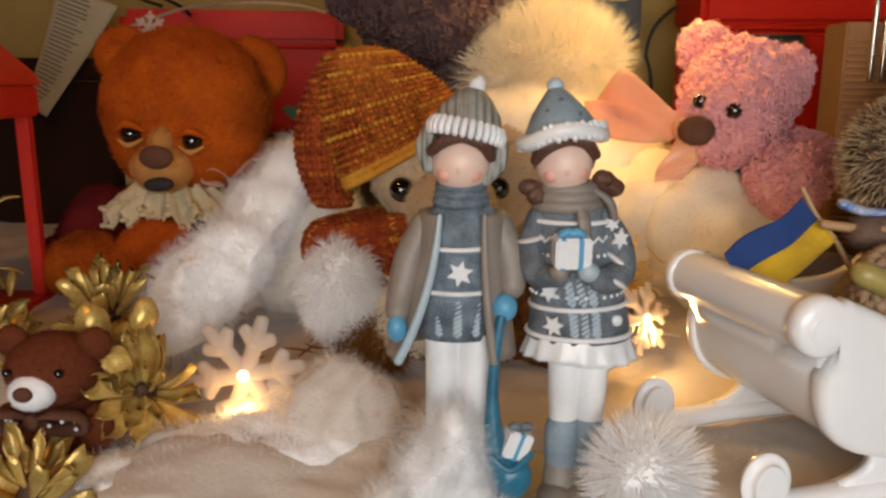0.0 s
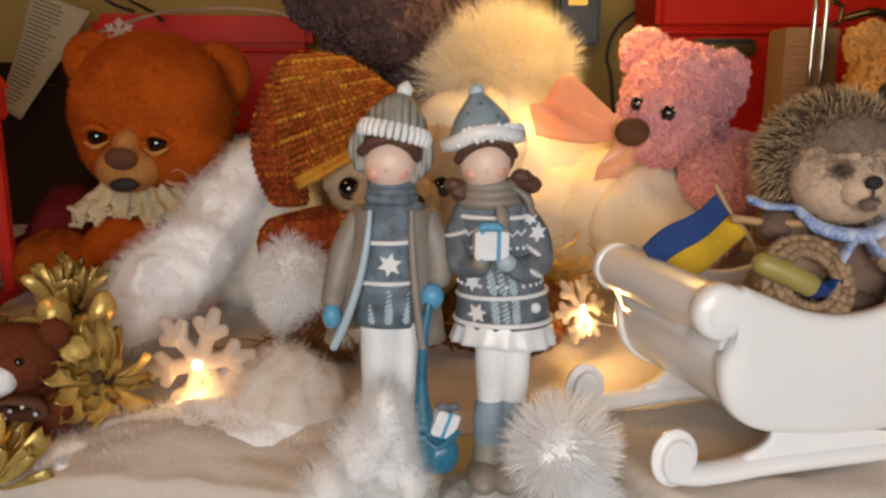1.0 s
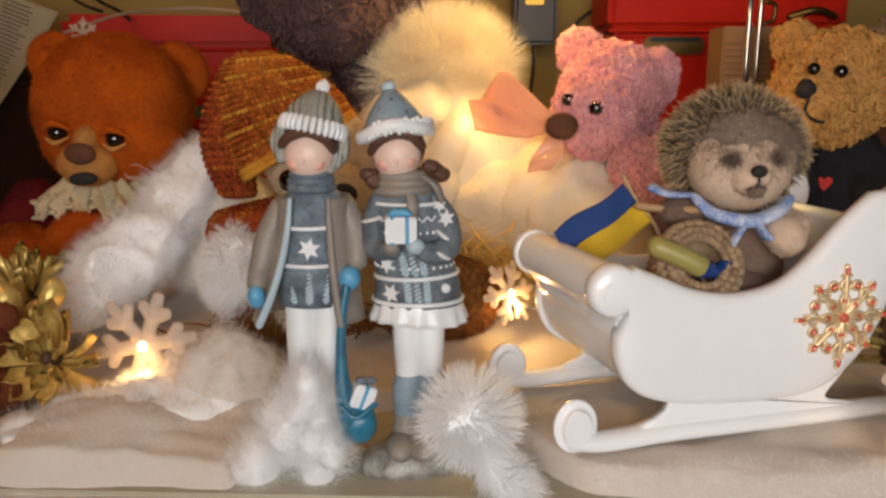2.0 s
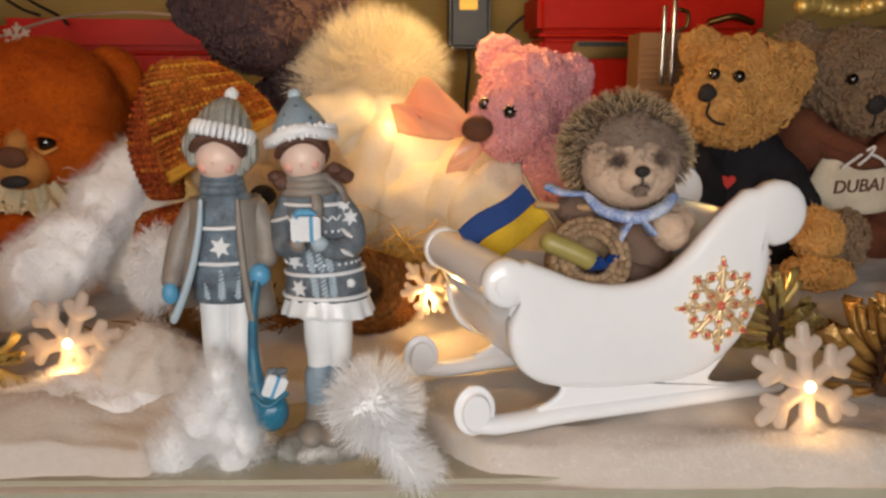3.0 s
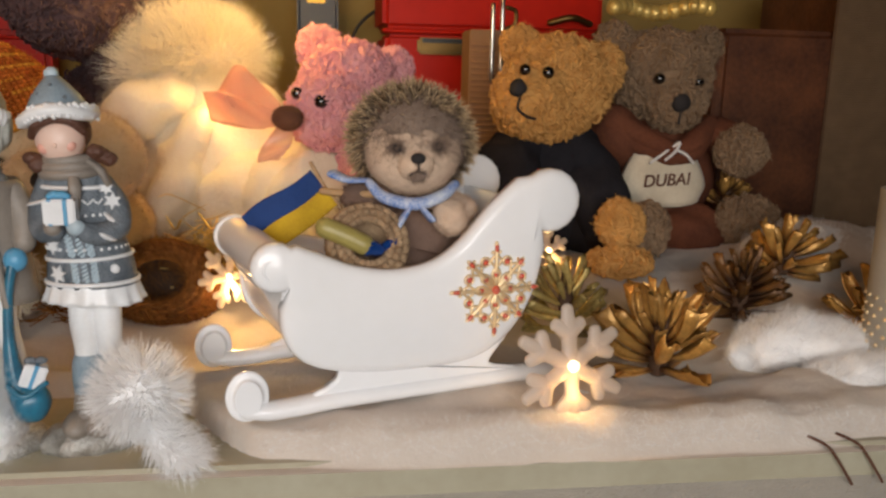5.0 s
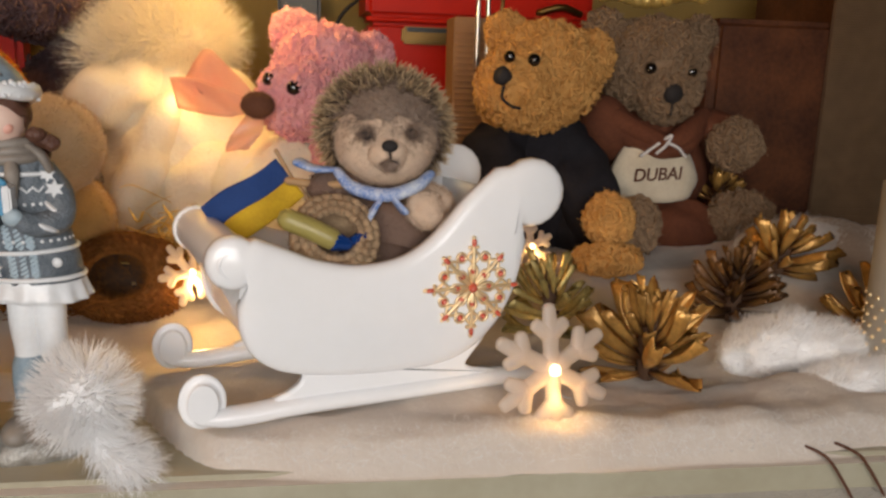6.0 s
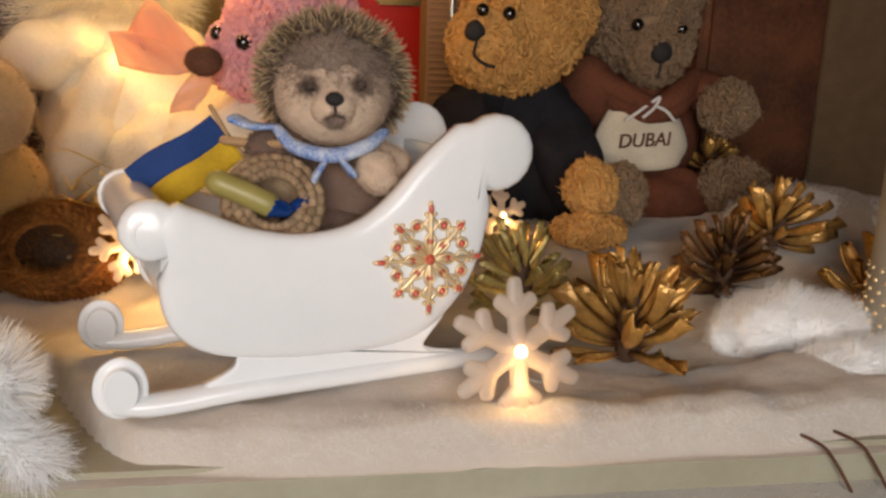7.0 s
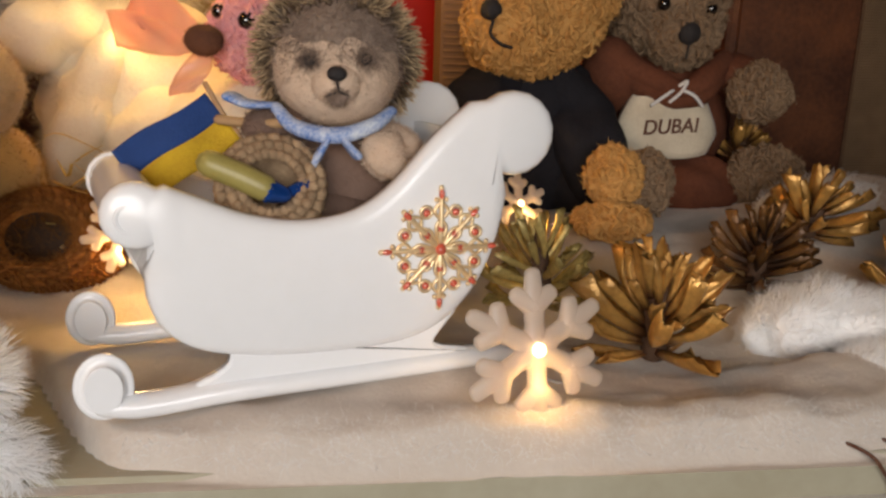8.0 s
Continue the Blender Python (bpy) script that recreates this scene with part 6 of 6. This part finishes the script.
for c, r in (((-0.182, 0.418, 0.066), 0.0105), ((-0.164, 0.416, 0.060), 0.0085), ((-0.174, 0.424, 0.050), 0.009), ((-0.156, 0.420, 0.072), 0.0085)):
    s = Shape().ell(c, (r * 0.82, r * 0.82, r * 1.3), M_FOIL, (rngd.uniform(-20, 20), rngd.uniform(-20, 20), 0), lump=0.0016, freq=130)
    s.tube([V3(c) - V3((0, 0, r)), (-0.17, 0.422, 0.03)], 0.0012, M_CORE_SHADE, 6).make("bud", ob)
# straw and the crocheted nest behind the girl
NEST = Matrix.Translation((0.070, 0.487, 0.052)) @ pose(0, 0, 0, 66, 0, -8)


def nest_surface(u, v):
    a = 2 * math.pi * u
    r = 0.023 + 0.013 * math.sin(math.pi * (0.15 + 0.75 * v))
    return NEST @ V3((r * 1.12 * math.cos(a), r * 0.86 * math.sin(a), -0.030 + 0.040 * v))


s = Shape()
s.loft([[nest_surface(j / 32, i / 10) for j in range(32)] for i in range(11)], M_BROWNWOOL, caps=False)
s.loft([[NEST @ (V3((q.x * k, q.y * k, q.z + dz))) for q in [NEST.inverted() @ nest_surface(j / 32, 1.0) for j in range(32)]] for k, dz in ((1.0, 0), (0.8, 0.001), (0.62, -0.004))], M_BROWNWOOL, caps=False)
# inside of the nest: the hole's shade is put into its colour
s.loft([[NEST @ (V3((q.x * k, q.y * k, q.z + dz))) for q in [NEST.inverted() @ nest_surface(j / 32, 1.0) for j in range(32)]] for k, dz in ((0.62, -0.004), (0.6, -0.02), (0.3, -0.034), (0.05, -0.034))], M_CORE_SHADE, caps=False)
knit(s, nest_surface, 12, 38, 0.0012, M_BROWNWOOL)
nest = thing("crochet_nest", (0.07, 0.487, 0.02), "brown crocheted wool nest, its opening lined dark as shade", "nest")
s.hair(12000, 0.006, 0.00022, M_BROWNWOOL, 1.0, curl=0.8, seed=91)
s.make("body", nest)
s = Shape()
for k in range(3):
    for j in range(30):
        a = 2 * math.pi * (j + 0.5 * k) / 30
        q = 0.0215 + 0.0042 * k
        p = NEST @ V3((q * 1.1 * math.cos(a), q * 0.86 * math.sin(a), 0.0085 + 0.002 * k - 0.0012 * k * k))
        d = NEST.to_3x3() @ V3((-math.sin(a), math.cos(a), 0.3))
        out = NEST.to_3x3() @ V3((math.cos(a), math.sin(a), 0))
        s.tube([p - d * 0.0034 - out * 0.0012, p + NEST.to_3x3() @ V3((0, 0, 0.0014)), p + d * 0.0034 + out * 0.0012], [0.0011, 0.0022, 0.0011], M_BROWNWOOL, 6, 2)
s.hair(5000, 0.006, 0.00022, M_BROWNWOOL, 1.0, curl=0.8, seed=93)
s.make("rim", nest, "looped wool rim")
s = Shape()
rs = random.Random(12)
for k in range(170):
    c = V3((0.104 + rs.gauss(0, 0.012), 0.520 + rs.gauss(0, 0.008), 0.056 + abs(rs.gauss(0, 0.014))))
    d = V3((rs.uniform(-1, 1), rs.uniform(-1, 1), rs.uniform(-0.3, 0.6))).normalized() * rs.uniform(0.008, 0.02)
    s.tube([c - d, c + V3((rs.gauss(0, 0.004), rs.gauss(0, 0.004), rs.gauss(0, 0.004))), c + d], [0.0011, 0.0014, 0.0004], M_FOIL, 5, 3, 0.35)
s.make("gold_straw", label="tangled gold straw behind the figurines", category="straw", kind="stuff", base=(0.094, 0.512, 0.045))
s = Shape()
for k in range(110):
    c = V3((0.0 + rs.gauss(0, 0.04), 0.47 + rs.gauss(0, 0.006), 0.034 + abs(rs.gauss(0, 0.008))))
    d = V3((rs.uniform(-1, 1), rs.uniform(-0.5, 0.5), rs.uniform(-0.2, 0.4))).normalized() * rs.uniform(0.006, 0.013)
    s.tube([c - d, c + V3((rs.gauss(0, 0.003), 0, rs.gauss(0, 0.003))), c + d], [0.0008, 0.0012, 0.0004], M_BROWNWOOL, 5, 3, 0.5)
s.make("brown_straw", label="tangled brown wool ends under the scarf", category="straw", kind="stuff", base=(0, 0.47, 0.03))

# ---------------------------------------------------------------- white fur and cotton
puff = fluff("fur_pompom", [((0.082, 0.660, 0.211), (0.042, 0.038, 0.025), (0, 8, 0)), ((0.048, 0.655, 0.201), (0.028, 0.028, 0.018), (0, -25, 0))], "large cream-white fur pompom on the white mound", 20000, 0.026, 0.0005, M_CREAMFUR, 0.35, (-0.2, 0, 0.15), 0.25, 101, outward=1.0, dense=1.0, fine=0.8)
s = Shape()
for c, r, rot in (((0.100, 0.645, 0.110), (0.075, 0.052, 0.085), (0, 0, 0)), ((0.165, 0.600, 0.088), (0.064, 0.042, 0.056), (0, 0, 0)), ((0.185, 0.562, 0.085), (0.046, 0.026, 0.050), (0, -12, 0)), ((0.045, 0.625, 0.165), (0.040, 0.03, 0.026), (0, -18, 0)), ((0.066, 0.605, 0.110), (0.020, 0.024, 0.062), (0, 22, 0)), ((0.13, 0.60, 0.085), (0.05, 0.03, 0.05), (0, 10, 0))):
    s.ell(c, r, M_CREAMCORE, rot, 64, 40, lump=0.008, freq=40)
s.hair(30000, 0.009, 0.0002, M_CREAMFUR, 0.6, (0.1, 0, -0.4), 0.6, seed=102, outward=0.7)
s.make("plush_mound", label="large cream plush form draped behind the figurines", category="plush", base=(0.1, 0.64, 0.03))
s = Shape()
s.tube([(-0.098, 0.565, 0.138), (-0.114, 0.545, 0.112), (-0.134, 0.515, 0.084), (-0.156, 0.487, 0.060), (-0.166, 0.47, 0.046)], [0.018, 0.023, 0.022, 0.024, 0.017], M_WHITECORE, 40, 14)
s.v = [tuple(V3(p) + V3(noise.noise_vector(V3(p) * 48)) * 0.008 + V3(noise.noise_vector(V3(p) * 150)) * 0.0016) for p in s.v]
s.ell((-0.100, 0.57, 0.080), (0.042, 0.036, 0.055), M_CREAMCORE, lump=0.008, freq=50)
s.hair(26000, 0.010, 0.00022, M_WHITEFUR, 0.5, (-0.3, -0.1, 0.1), 0.5, seed=103, outward=0.6)
s.make("fur_roll", label="white fur roll sloping down beside the orange bear", category="fur", base=(-0.13, 0.53, 0.03))
fluff("snow_fluff", [((-0.090, 0.385, 0.012), (0.062, 0.035, 0.016), (0, 0, 8)), ((-0.140, 0.362, 0.008), (0.05, 0.026, 0.012), (0, 0, 0))], "loose white cotton fluff lying in flat drifts", 16000, 0.008, 0.0003, M_WHITEFUR, 0.8, (0, -0.1, 0.1), 0.8, 104, "fluff", "cotton fluffs")
fluff("snow_fluff", [((-0.050, 0.404, 0.026), (0.031, 0.024, 0.030), (0, 12, 0)), ((-0.085, 0.428, 0.022), (0.030, 0.022, 0.016), (0, 0, 0)), ((-0.030, 0.405, 0.014), (0.022, 0.018, 0.016), (0, 0, 0))], "rounded white cotton fluff beside the scarf", 15000, 0.006, 0.0003, M_BATT, 0.8, (0, 0, 0), 0.8, 105, "fluff", "cotton fluffs")
rf = random.Random(31)
heap = []
for k in range(20):
    t = rf.random() ** 1.5
    heap.append(((-0.003 + 0.010 * t + rf.uniform(-1, 1) * 0.024 * (1 - t), 0.334 + rf.uniform(-0.006, 0.006), 0.006 + 0.044 * t), [rf.uniform(0.006, 0.011) * (1.15 - 0.4 * t) for _ in range(2)] + [rf.uniform(0.008, 0.014)], (0, rf.uniform(-25, 25), 0)))
fluff("snow_fluff", heap, "bright white feathery fluff at the boy's feet", 36000, 0.012, 0.0004, M_WHITEFUR, 0.6, (-0.1, -0.1, 0.5), 0.6, 106, "fluff", "cotton fluffs", 0.003, dense=0.6, fine=0.35)
fluff("snow_fluff", [((0.474, 0.388, 0.026), (0.031, 0.022, 0.018), (0, -22, 0)), ((0.508, 0.378, 0.026), (0.034, 0.020, 0.016), (0, 8, 0))], "white cotton fluff before the pine cones", 18000, 0.007, 0.0004, M_WHITEFUR, 0.45, (0.5, 0, 0.2), 0.4, 107, "fluff", "cotton fluffs", 0.005)
fluff("snow_fluff", [((0.498, 0.346, 0.017), (0.030, 0.015, 0.013), (0, -12, 0)), ((0.540, 0.344, 0.018), (0.034, 0.015, 0.014), (0, 0, 0))], "white cotton fluff along the shelf's front", 18000, 0.007, 0.0004, M_WHITEFUR, 0.45, (0.6, 0, 0.1), 0.4, 108, "fluff", "cotton fluffs", 0.005)
fluff("snow_fluff", [((0.592, 0.530, 0.056), (0.058, 0.036, 0.024), (0, 0, 0)), ((0.640, 0.520, 0.050), (0.045, 0.035, 0.022), (0, 6, 0))], "white cotton fluff heaped behind the pine cones", 20000, 0.006, 0.0004, M_WHITEFUR, 0.6, (0.1, -0.1, 0.2), 0.6, 111, "fluff", "cotton fluffs", 0.005)
# the fibre tuft at the girl's feet
tuft = thing("fibre_tuft", (0.09, 0.322, 0.0), "white tinsel fibre tuft at the girl's feet", "tuft")
s = Shape().ell((0.0845, 0.3245, 0.0365), (0.016, 0.013, 0.016), M_WHITECORE, lump=0.002, freq=120)
s.hair(2600, 0.0135, 0.0005, M_WHITEFUR, 0.22, (0.05, -0.15, 0.1), 0.12, seed=109, spread=0.15)
s.make("burst", tuft)
s = Shape().tube([(0.086, 0.322, 0.032), (0.094, 0.318, 0.019), (0.103, 0.316, 0.009), (0.110, 0.315, 0.004)], [0.005, 0.008, 0.010, 0.007], M_WHITECORE, 16, 6, 0.6)
s.hair(2000, 0.010, 0.0004, M_WHITEFUR, 0.3, (0.5, -0.1, -0.5), 0.3, seed=110)
s.make("tail", tuft, "drooping bundle of white fibres")

# ---------------------------------------------------------------- background things
ob = thing("red_tin", (-0.25, 0.96, 0.125), "red painted tin box with green hearts round its rim", "tin box")
Shape().box((-0.2515, 0.962, 0.180), (0.243, 0.070, 0.098), M_TIN, 0.008, seg=4).make("body", ob)
Shape().box((-0.2515, 0.962, 0.250), (0.249, 0.074, 0.040), M_TIN, 0.009, seg=4).make("lid", ob)
Shape().tube([(-0.374, 0.9235, 0.230), (-0.2515, 0.9235, 0.230), (-0.129, 0.9235, 0.230)], 0.002, M_TIN, 8).make("rim", ob)
for k in range(6):
    Shape().plate([(x * 1.7, y * 1.7) for x, y in heart], 0.001, M_GREENPAINT, pose(-0.150 - 0.038 * k, 0.9268, 0.156, 90, 0, 0)).make("heart_print", ob, "green heart print")
bpy.context.view_layer.update()
ob.matrix_world = pose(-0.25, 0.985, 0.125, 0, 0, 9)
ob = thing("printed_box", (-0.24, 0.95, 0.0), "cream card box with red printed ornaments under the tin", "box")
Shape().box((-0.24, 0.955, 0.063), (0.26, 0.08, 0.124), M_CREAMBOX, 0.003).make("body", ob)
for x, z in ((-0.185, 0.10), (-0.150, 0.118), (-0.21, 0.075), (-0.13, 0.09)):
    Shape().tube([(x + 0.012 * math.cos(a), 0.9142, z + 0.010 * math.sin(a)) for a in [k * 0.55 for k in range(9)]], 0.0017, M_HEART, 6, 3).make("ornament_print", ob, "red printed ring")
ob = thing("red_case", (0.40, 0.94, 0.0), "red painted metal case with a dark latch", "metal case")
Shape().box((0.395, 0.937, 0.125), (0.262, 0.108, 0.24), M_TIN, 0.006, seg=3).make("body", ob)
Shape().box((0.395, 0.937, 0.274), (0.268, 0.112, 0.050), M_TIN, 0.007, seg=3).make("lid", ob)
Shape().tube([(0.263, 0.879, 0.2475), (0.395, 0.879, 0.2475), (0.527, 0.879, 0.2475)], 0.003, M_TIN, 8).make("rim", ob)
Shape().box((0.334, 0.878, 0.231), (0.066, 0.010, 0.019), M_BRASS, 0.003).make("latch", ob, "dark brass latch")
Shape().box((0.334, 0.8735, 0.237), (0.056, 0.004, 0.005), M_PLASTIC, 0.001).make("latch_bar", ob)
Shape().tube([(0.46, 0.876, 0.262), (0.485, 0.868, 0.268), (0.51, 0.876, 0.262)], 0.004, M_BRASS, 8).make("handle", ob, "dark metal handle")
ob = thing("card_box", (0.351, 0.72, 0.03), "tall brown corrugated card box with a steel clasp", "box")
s = Shape().box((0.351, 0.725, 0.138), (0.046, 0.04, 0.206), M_CARD, 0.0015)
s.make("body", ob)
ridge = Shape().tube([(-0.019, 0, 0), (0.019, 0, 0)], 0.0013, M_CARD, 6, 2).make("ridge", ob, local=True)
ridge.matrix_basis = Matrix.Translation(V3((0.35, 0.7045, 0.045)) - ORG[ob.name])
for k in range(1, 34):
    same_mesh("ridge", ridge, ob, Matrix.Translation(V3((0.35, 0.7045, 0.045 + 0.0055 * k)) - ORG[ob.name]))
for x, h in ((0.3495, 0.264), (0.3590, 0.270)):
    Shape().tube([(x, 0.703, 0.195), (x, 0.703, h)], 0.0022, M_STEEL, 12).make("steel_rod", ob, "bright steel rod")
Shape().tube([(0.363, 0.702, 0.262), (0.372, 0.704, 0.259), (0.372, 0.706, 0.247), (0.364, 0.706, 0.243)], 0.002, M_BRASS, 8).make("clasp", ob, "dark wire clasp")
ob = thing("power_adapter", (0.188, 0.95, 0.235), "black plug-in power adapter with a glowing patch for reflected yellow light", "adapter")
Shape().box((0.188, 0.972, 0.272), (0.050, 0.056, 0.074), M_PLASTIC, 0.004, seg=3).make("housing", ob)
# glowing pane added in place of the LED light on the housing
Shape().box((0.186, 0.9435, 0.288), (0.022, 0.003, 0.015), M_LED_REFLECTION, 0.001).make("lit_window", ob, "glowing patch for yellow LED light on the housing")
Shape().tube([(0.188, 0.97, 0.236), (0.189, 0.968, 0.21), (0.185, 0.97, 0.15), (0.19, 0.97, 0.05)], 0.0022, M_PLASTIC, 8).make("cable", ob)
ob = thing("wall_cable", (0.23, 0.985, 0.1), "black cable hanging in a curve on the wall", "cable")
Shape().tube([(0.30, 0.985, 0.300), (0.272, 0.985, 0.284), (0.240, 0.983, 0.258), (0.229, 0.982, 0.225), (0.236, 0.982, 0.195), (0.245, 0.985, 0.1), (0.245, 0.985, 0.05)], 0.0022, M_PLASTIC, 8).make("wire", ob)
ob = thing("wall_cable", (-0.30, 0.985, 0.268), "dark cables lying over the red tin", "cable")
Shape().tube([(-0.36, 0.985, 0.30), (-0.33, 0.96, 0.285), (-0.30, 0.94, 0.272), (-0.285, 0.925, 0.262)], 0.002, M_PLASTIC, 8).tube([(-0.38, 0.985, 0.295), (-0.345, 0.95, 0.280), (-0.318, 0.93, 0.272)], 0.002, M_PLASTIC, 8).make("wire", ob)
ob = thing("string_light_wire", (-0.24, 0.90, 0.2725), "clear string light wire draped over the red tin", "wire")
Shape().tube([(-0.29, 0.75, 0.236), (-0.262, 0.84, 0.262), (-0.235, 0.918, 0.2735), (-0.20, 0.920, 0.2745), (-0.16, 0.919, 0.271), (-0.135, 0.914, 0.264)], 0.0016, M_RESIN, 8).make("wire", ob)
ob = thing("paper_tag", (-0.41, 0.885, 0.15), "printed paper strip leaning by the red tin", "paper strip")
s = Shape()
A, B_, C, D = V3((-0.409, 0.885, 0.290)), V3((-0.350, 0.885, 0.268)), V3((-0.456, 0.880, 0.168)), V3((-0.430, 0.880, 0.153))
tag_at = lambda u, v: A.lerp(B_, u).lerp(C.lerp(D, u), v) + V3((0, 0.006 * math.sin(3 * v + u), 0))
rows = [[tag_at(j / 8, i / 14) for j in range(9)] for i in range(15)]
s.loft([r + [p + V3((0, 0.0006, 0)) for p in r[::-1]] for r in rows], M_PAPER)
tg = s.make("paper", ob)
s = Shape()
rq = random.Random(3)
for i in range(26):
    v = 0.05 + i * 0.035
    u0, u1 = 0.10, 0.10 + rq.uniform(0.4, 0.6)
    s.tube([tag_at(u0, v) - V3((0, 0.0007, 0)), tag_at((u0 + u1) / 2, v) - V3((0, 0.0007, 0)), tag_at(u1, v) - V3((0, 0.0007, 0))], 0.0009, M_INK, 5, 3)
s.make("print", tg, "rows of grey print")
# box added to turn the background left of the bear dark
ob = thing("dark_filler_box", (-0.42, 0.93, 0.0), "added near-black box that fills the dark background by the tin", "box")
Shape().box((-0.485, 0.945, 0.095), (0.235, 0.10, 0.19), M_DARKFILL, 0.003).make("body", ob)
Shape().box((-0.485, 0.945, 0.203), (0.24, 0.104, 0.024), M_DARKFILL, 0.003).make("lid", ob)
ob = thing("speaker", (0.77, 0.78, 0.0), "brown veneered loudspeaker cabinet with a woven grille", "loudspeaker")
Shape().box((0.66, 0.795, 0.125), (0.146, 0.19, 0.252), M_CABINET, 0.008, seg=3).make("cabinet_side", ob)
Shape().box((0.88, 0.795, 0.160), (0.286, 0.19, 0.322), M_CABINET, 0.008, seg=3).make("cabinet", ob)
g = Shape()
g.box((0.86, 0.697, 0.155), (0.30, 0.004, 0.30), M_GRILLE, 0.001)
for k in range(120):
    x = 0.712 + 0.30 * k / 120
    g.tube([(x, 0.6945, 0.005), (x, 0.6945, 0.305)], 0.0006, M_THREAD, 5, 1)
for k in range(120):
    z = 0.006 + 0.30 * k / 120
    g.tube([(0.711, 0.6938, z), (1.008, 0.6938, z)], 0.0006, M_THREAD, 5, 1)
g.make("grille", ob, "woven brown grille cloth")
ob = thing("bead_garland", (0.475, 0.62, 0.246), "string of shiny gold beads on the grey bear's head", "garland")
for k in range(13):
    a = k / 12
    Shape().ell((0.436 + 0.082 * a, 0.612 + 0.012 * math.sin(5 * a), 0.2575 + 0.003 * math.sin(9 * a)), 0.0074, M_FOIL, seg=14, rings=8).make("bead", ob)
# red lantern
LX, LY = -0.342, 0.545
ob = thing("red_lantern", (LX, LY, 0.02), "red painted lantern with open sides and gold filling", "lantern")
Shape().box((LX, LY, 0.028), (0.104, 0.10, 0.022), M_LANTERN, 0.002).make("base", ob)
for sx in (-1, 1):
    for sy in (-1, 1):
        Shape().box((LX + sx * 0.044, LY + sy * 0.041, 0.10), (0.009, 0.009, 0.135), M_LANTERN, 0.001).make("post", ob)
Shape().box((LX, LY, 0.1785), (0.104, 0.100, 0.022), M_LANTERN, 0.002).make("eave", ob)
Shape().loft([[V3((LX + k * sx * 0.054, LY + k * sy * 0.052, z)) for sx, sy in ((-1, -1), (1, -1), (1, 1), (-1, 1))] for k, z in ((1.0, 0.1895), (0.92, 0.199), (0.45, 0.232), (0.3, 0.236), (0.28, 0.252))], M_LANTERN, smooth=False).make("roof", ob)
s = Shape()
for k in range(60):
    c = V3((LX + rs.uniform(-0.034, 0.034), LY + rs.uniform(-0.03, 0.03), 0.04 + 0.07 * rs.random() ** 1.4))
    d = V3((rs.uniform(-1, 1), rs.uniform(-1, 1), rs.uniform(-0.6, 1))).normalized() * 0.010
    s.tube([c - d, c + V3((0, 0, 0.003)), c + d], [0.002, 0.0045, 0.001], M_FOIL, 6, 2, 0.3)
s.make("gold_filling", ob, "crinkled gold foil filling")
# glass with gold dots at the shelf's end
ob = thing("glass_vase", (0.553, 0.36, 0.006), "clear white glass holder with rows of gold dots", "vase")
M_FROST = material("milky_glass", (0.8, 0.76, 0.68), 0.25, scale=30, amount=0.3, translucent=0.5, coat=0.4, gap=0.25)
Shape().turn([(0.001, 0.006), (0.026, 0.006), (0.029, 0.012), (0.029, 0.132), (0.027, 0.132), (0.0265, 0.014), (0.001, 0.011)], M_FROST, (0.553, 0.36, 0), 40).make("glass", ob)
s = Shape()
for i in range(9):
    for j in range(22):
        a = 2 * math.pi * (j + 0.5 * (i % 2)) / 22
        s.ell((0.553 + 0.0293 * math.cos(a), 0.36 + 0.0293 * math.sin(a), 0.016 + 0.006 * i), 0.0014, M_GOLD, seg=7, rings=4)
s.make("gold_dots", ob, "raised gold dots")
ob = thing("twig", (0.437, 0.295, 0.0), "two thin red-brown twigs hanging over the shelf edge", "twig")
for x in (0.447, 0.466):
    Shape().tube([(x - 0.008, 0.303, 0.004), (x, 0.2905, 0.002), (x + 0.007, 0.2885, -0.006), (x + 0.017, 0.2872, -0.021)], 0.0008, M_BROWNFELT, 6).make("stem", ob)
# warm LED bulbs of the string light, one of them behind the bow
ob = thing("string_light_bulb", (0.155, 0.60, 0.285), "warm yellow string light bulb hanging over the pink bear", "string light")
Shape().ell((0.155, 0.600, 0.290), 0.004, M_BULB, seg=12, rings=8).make("bulb", ob, "glowing yellow bulb")
Shape().tube([(0.155, 0.601, 0.293), (0.158, 0.66, 0.32), (0.17, 0.85, 0.36), (0.175, 1.049, 0.40)], 0.001, M_WHITECORD, 6).make("wire", ob)
# second bulb, added out of view above the fur pompom to brighten it
Shape().ell((0.070, 0.585, 0.300), 0.004, M_BULB, seg=12, rings=8).make("bulb", ob, "glowing yellow bulb")
Shape().tube([(0.155, 0.601, 0.293), (0.115, 0.595, 0.312), (0.070, 0.586, 0.304)], 0.001, M_WHITECORD, 6).make("wire", ob)
# lamp of the added bulb over the pompom
lamp("unseen_string_light", "POINT", 0.28, (1.0, 0.56, 0.16), Matrix.Translation((0.070, 0.576, 0.294)), 0.006)
lamp("unseen_string_light", "POINT", 0.62, (1.0, 0.6, 0.15), Matrix.Translation((0.155, 0.590, 0.284)), 0.006)
Shape().ell((0.106, 0.592, 0.171), 0.0035, M_BULB, seg=12, rings=8).make("bulb", ob, "glowing yellow bulb")
lamp("unseen_string_light", "POINT", 0.05, (1.0, 0.62, 0.2), Matrix.Translation((0.104, 0.586, 0.171)), 0.003)
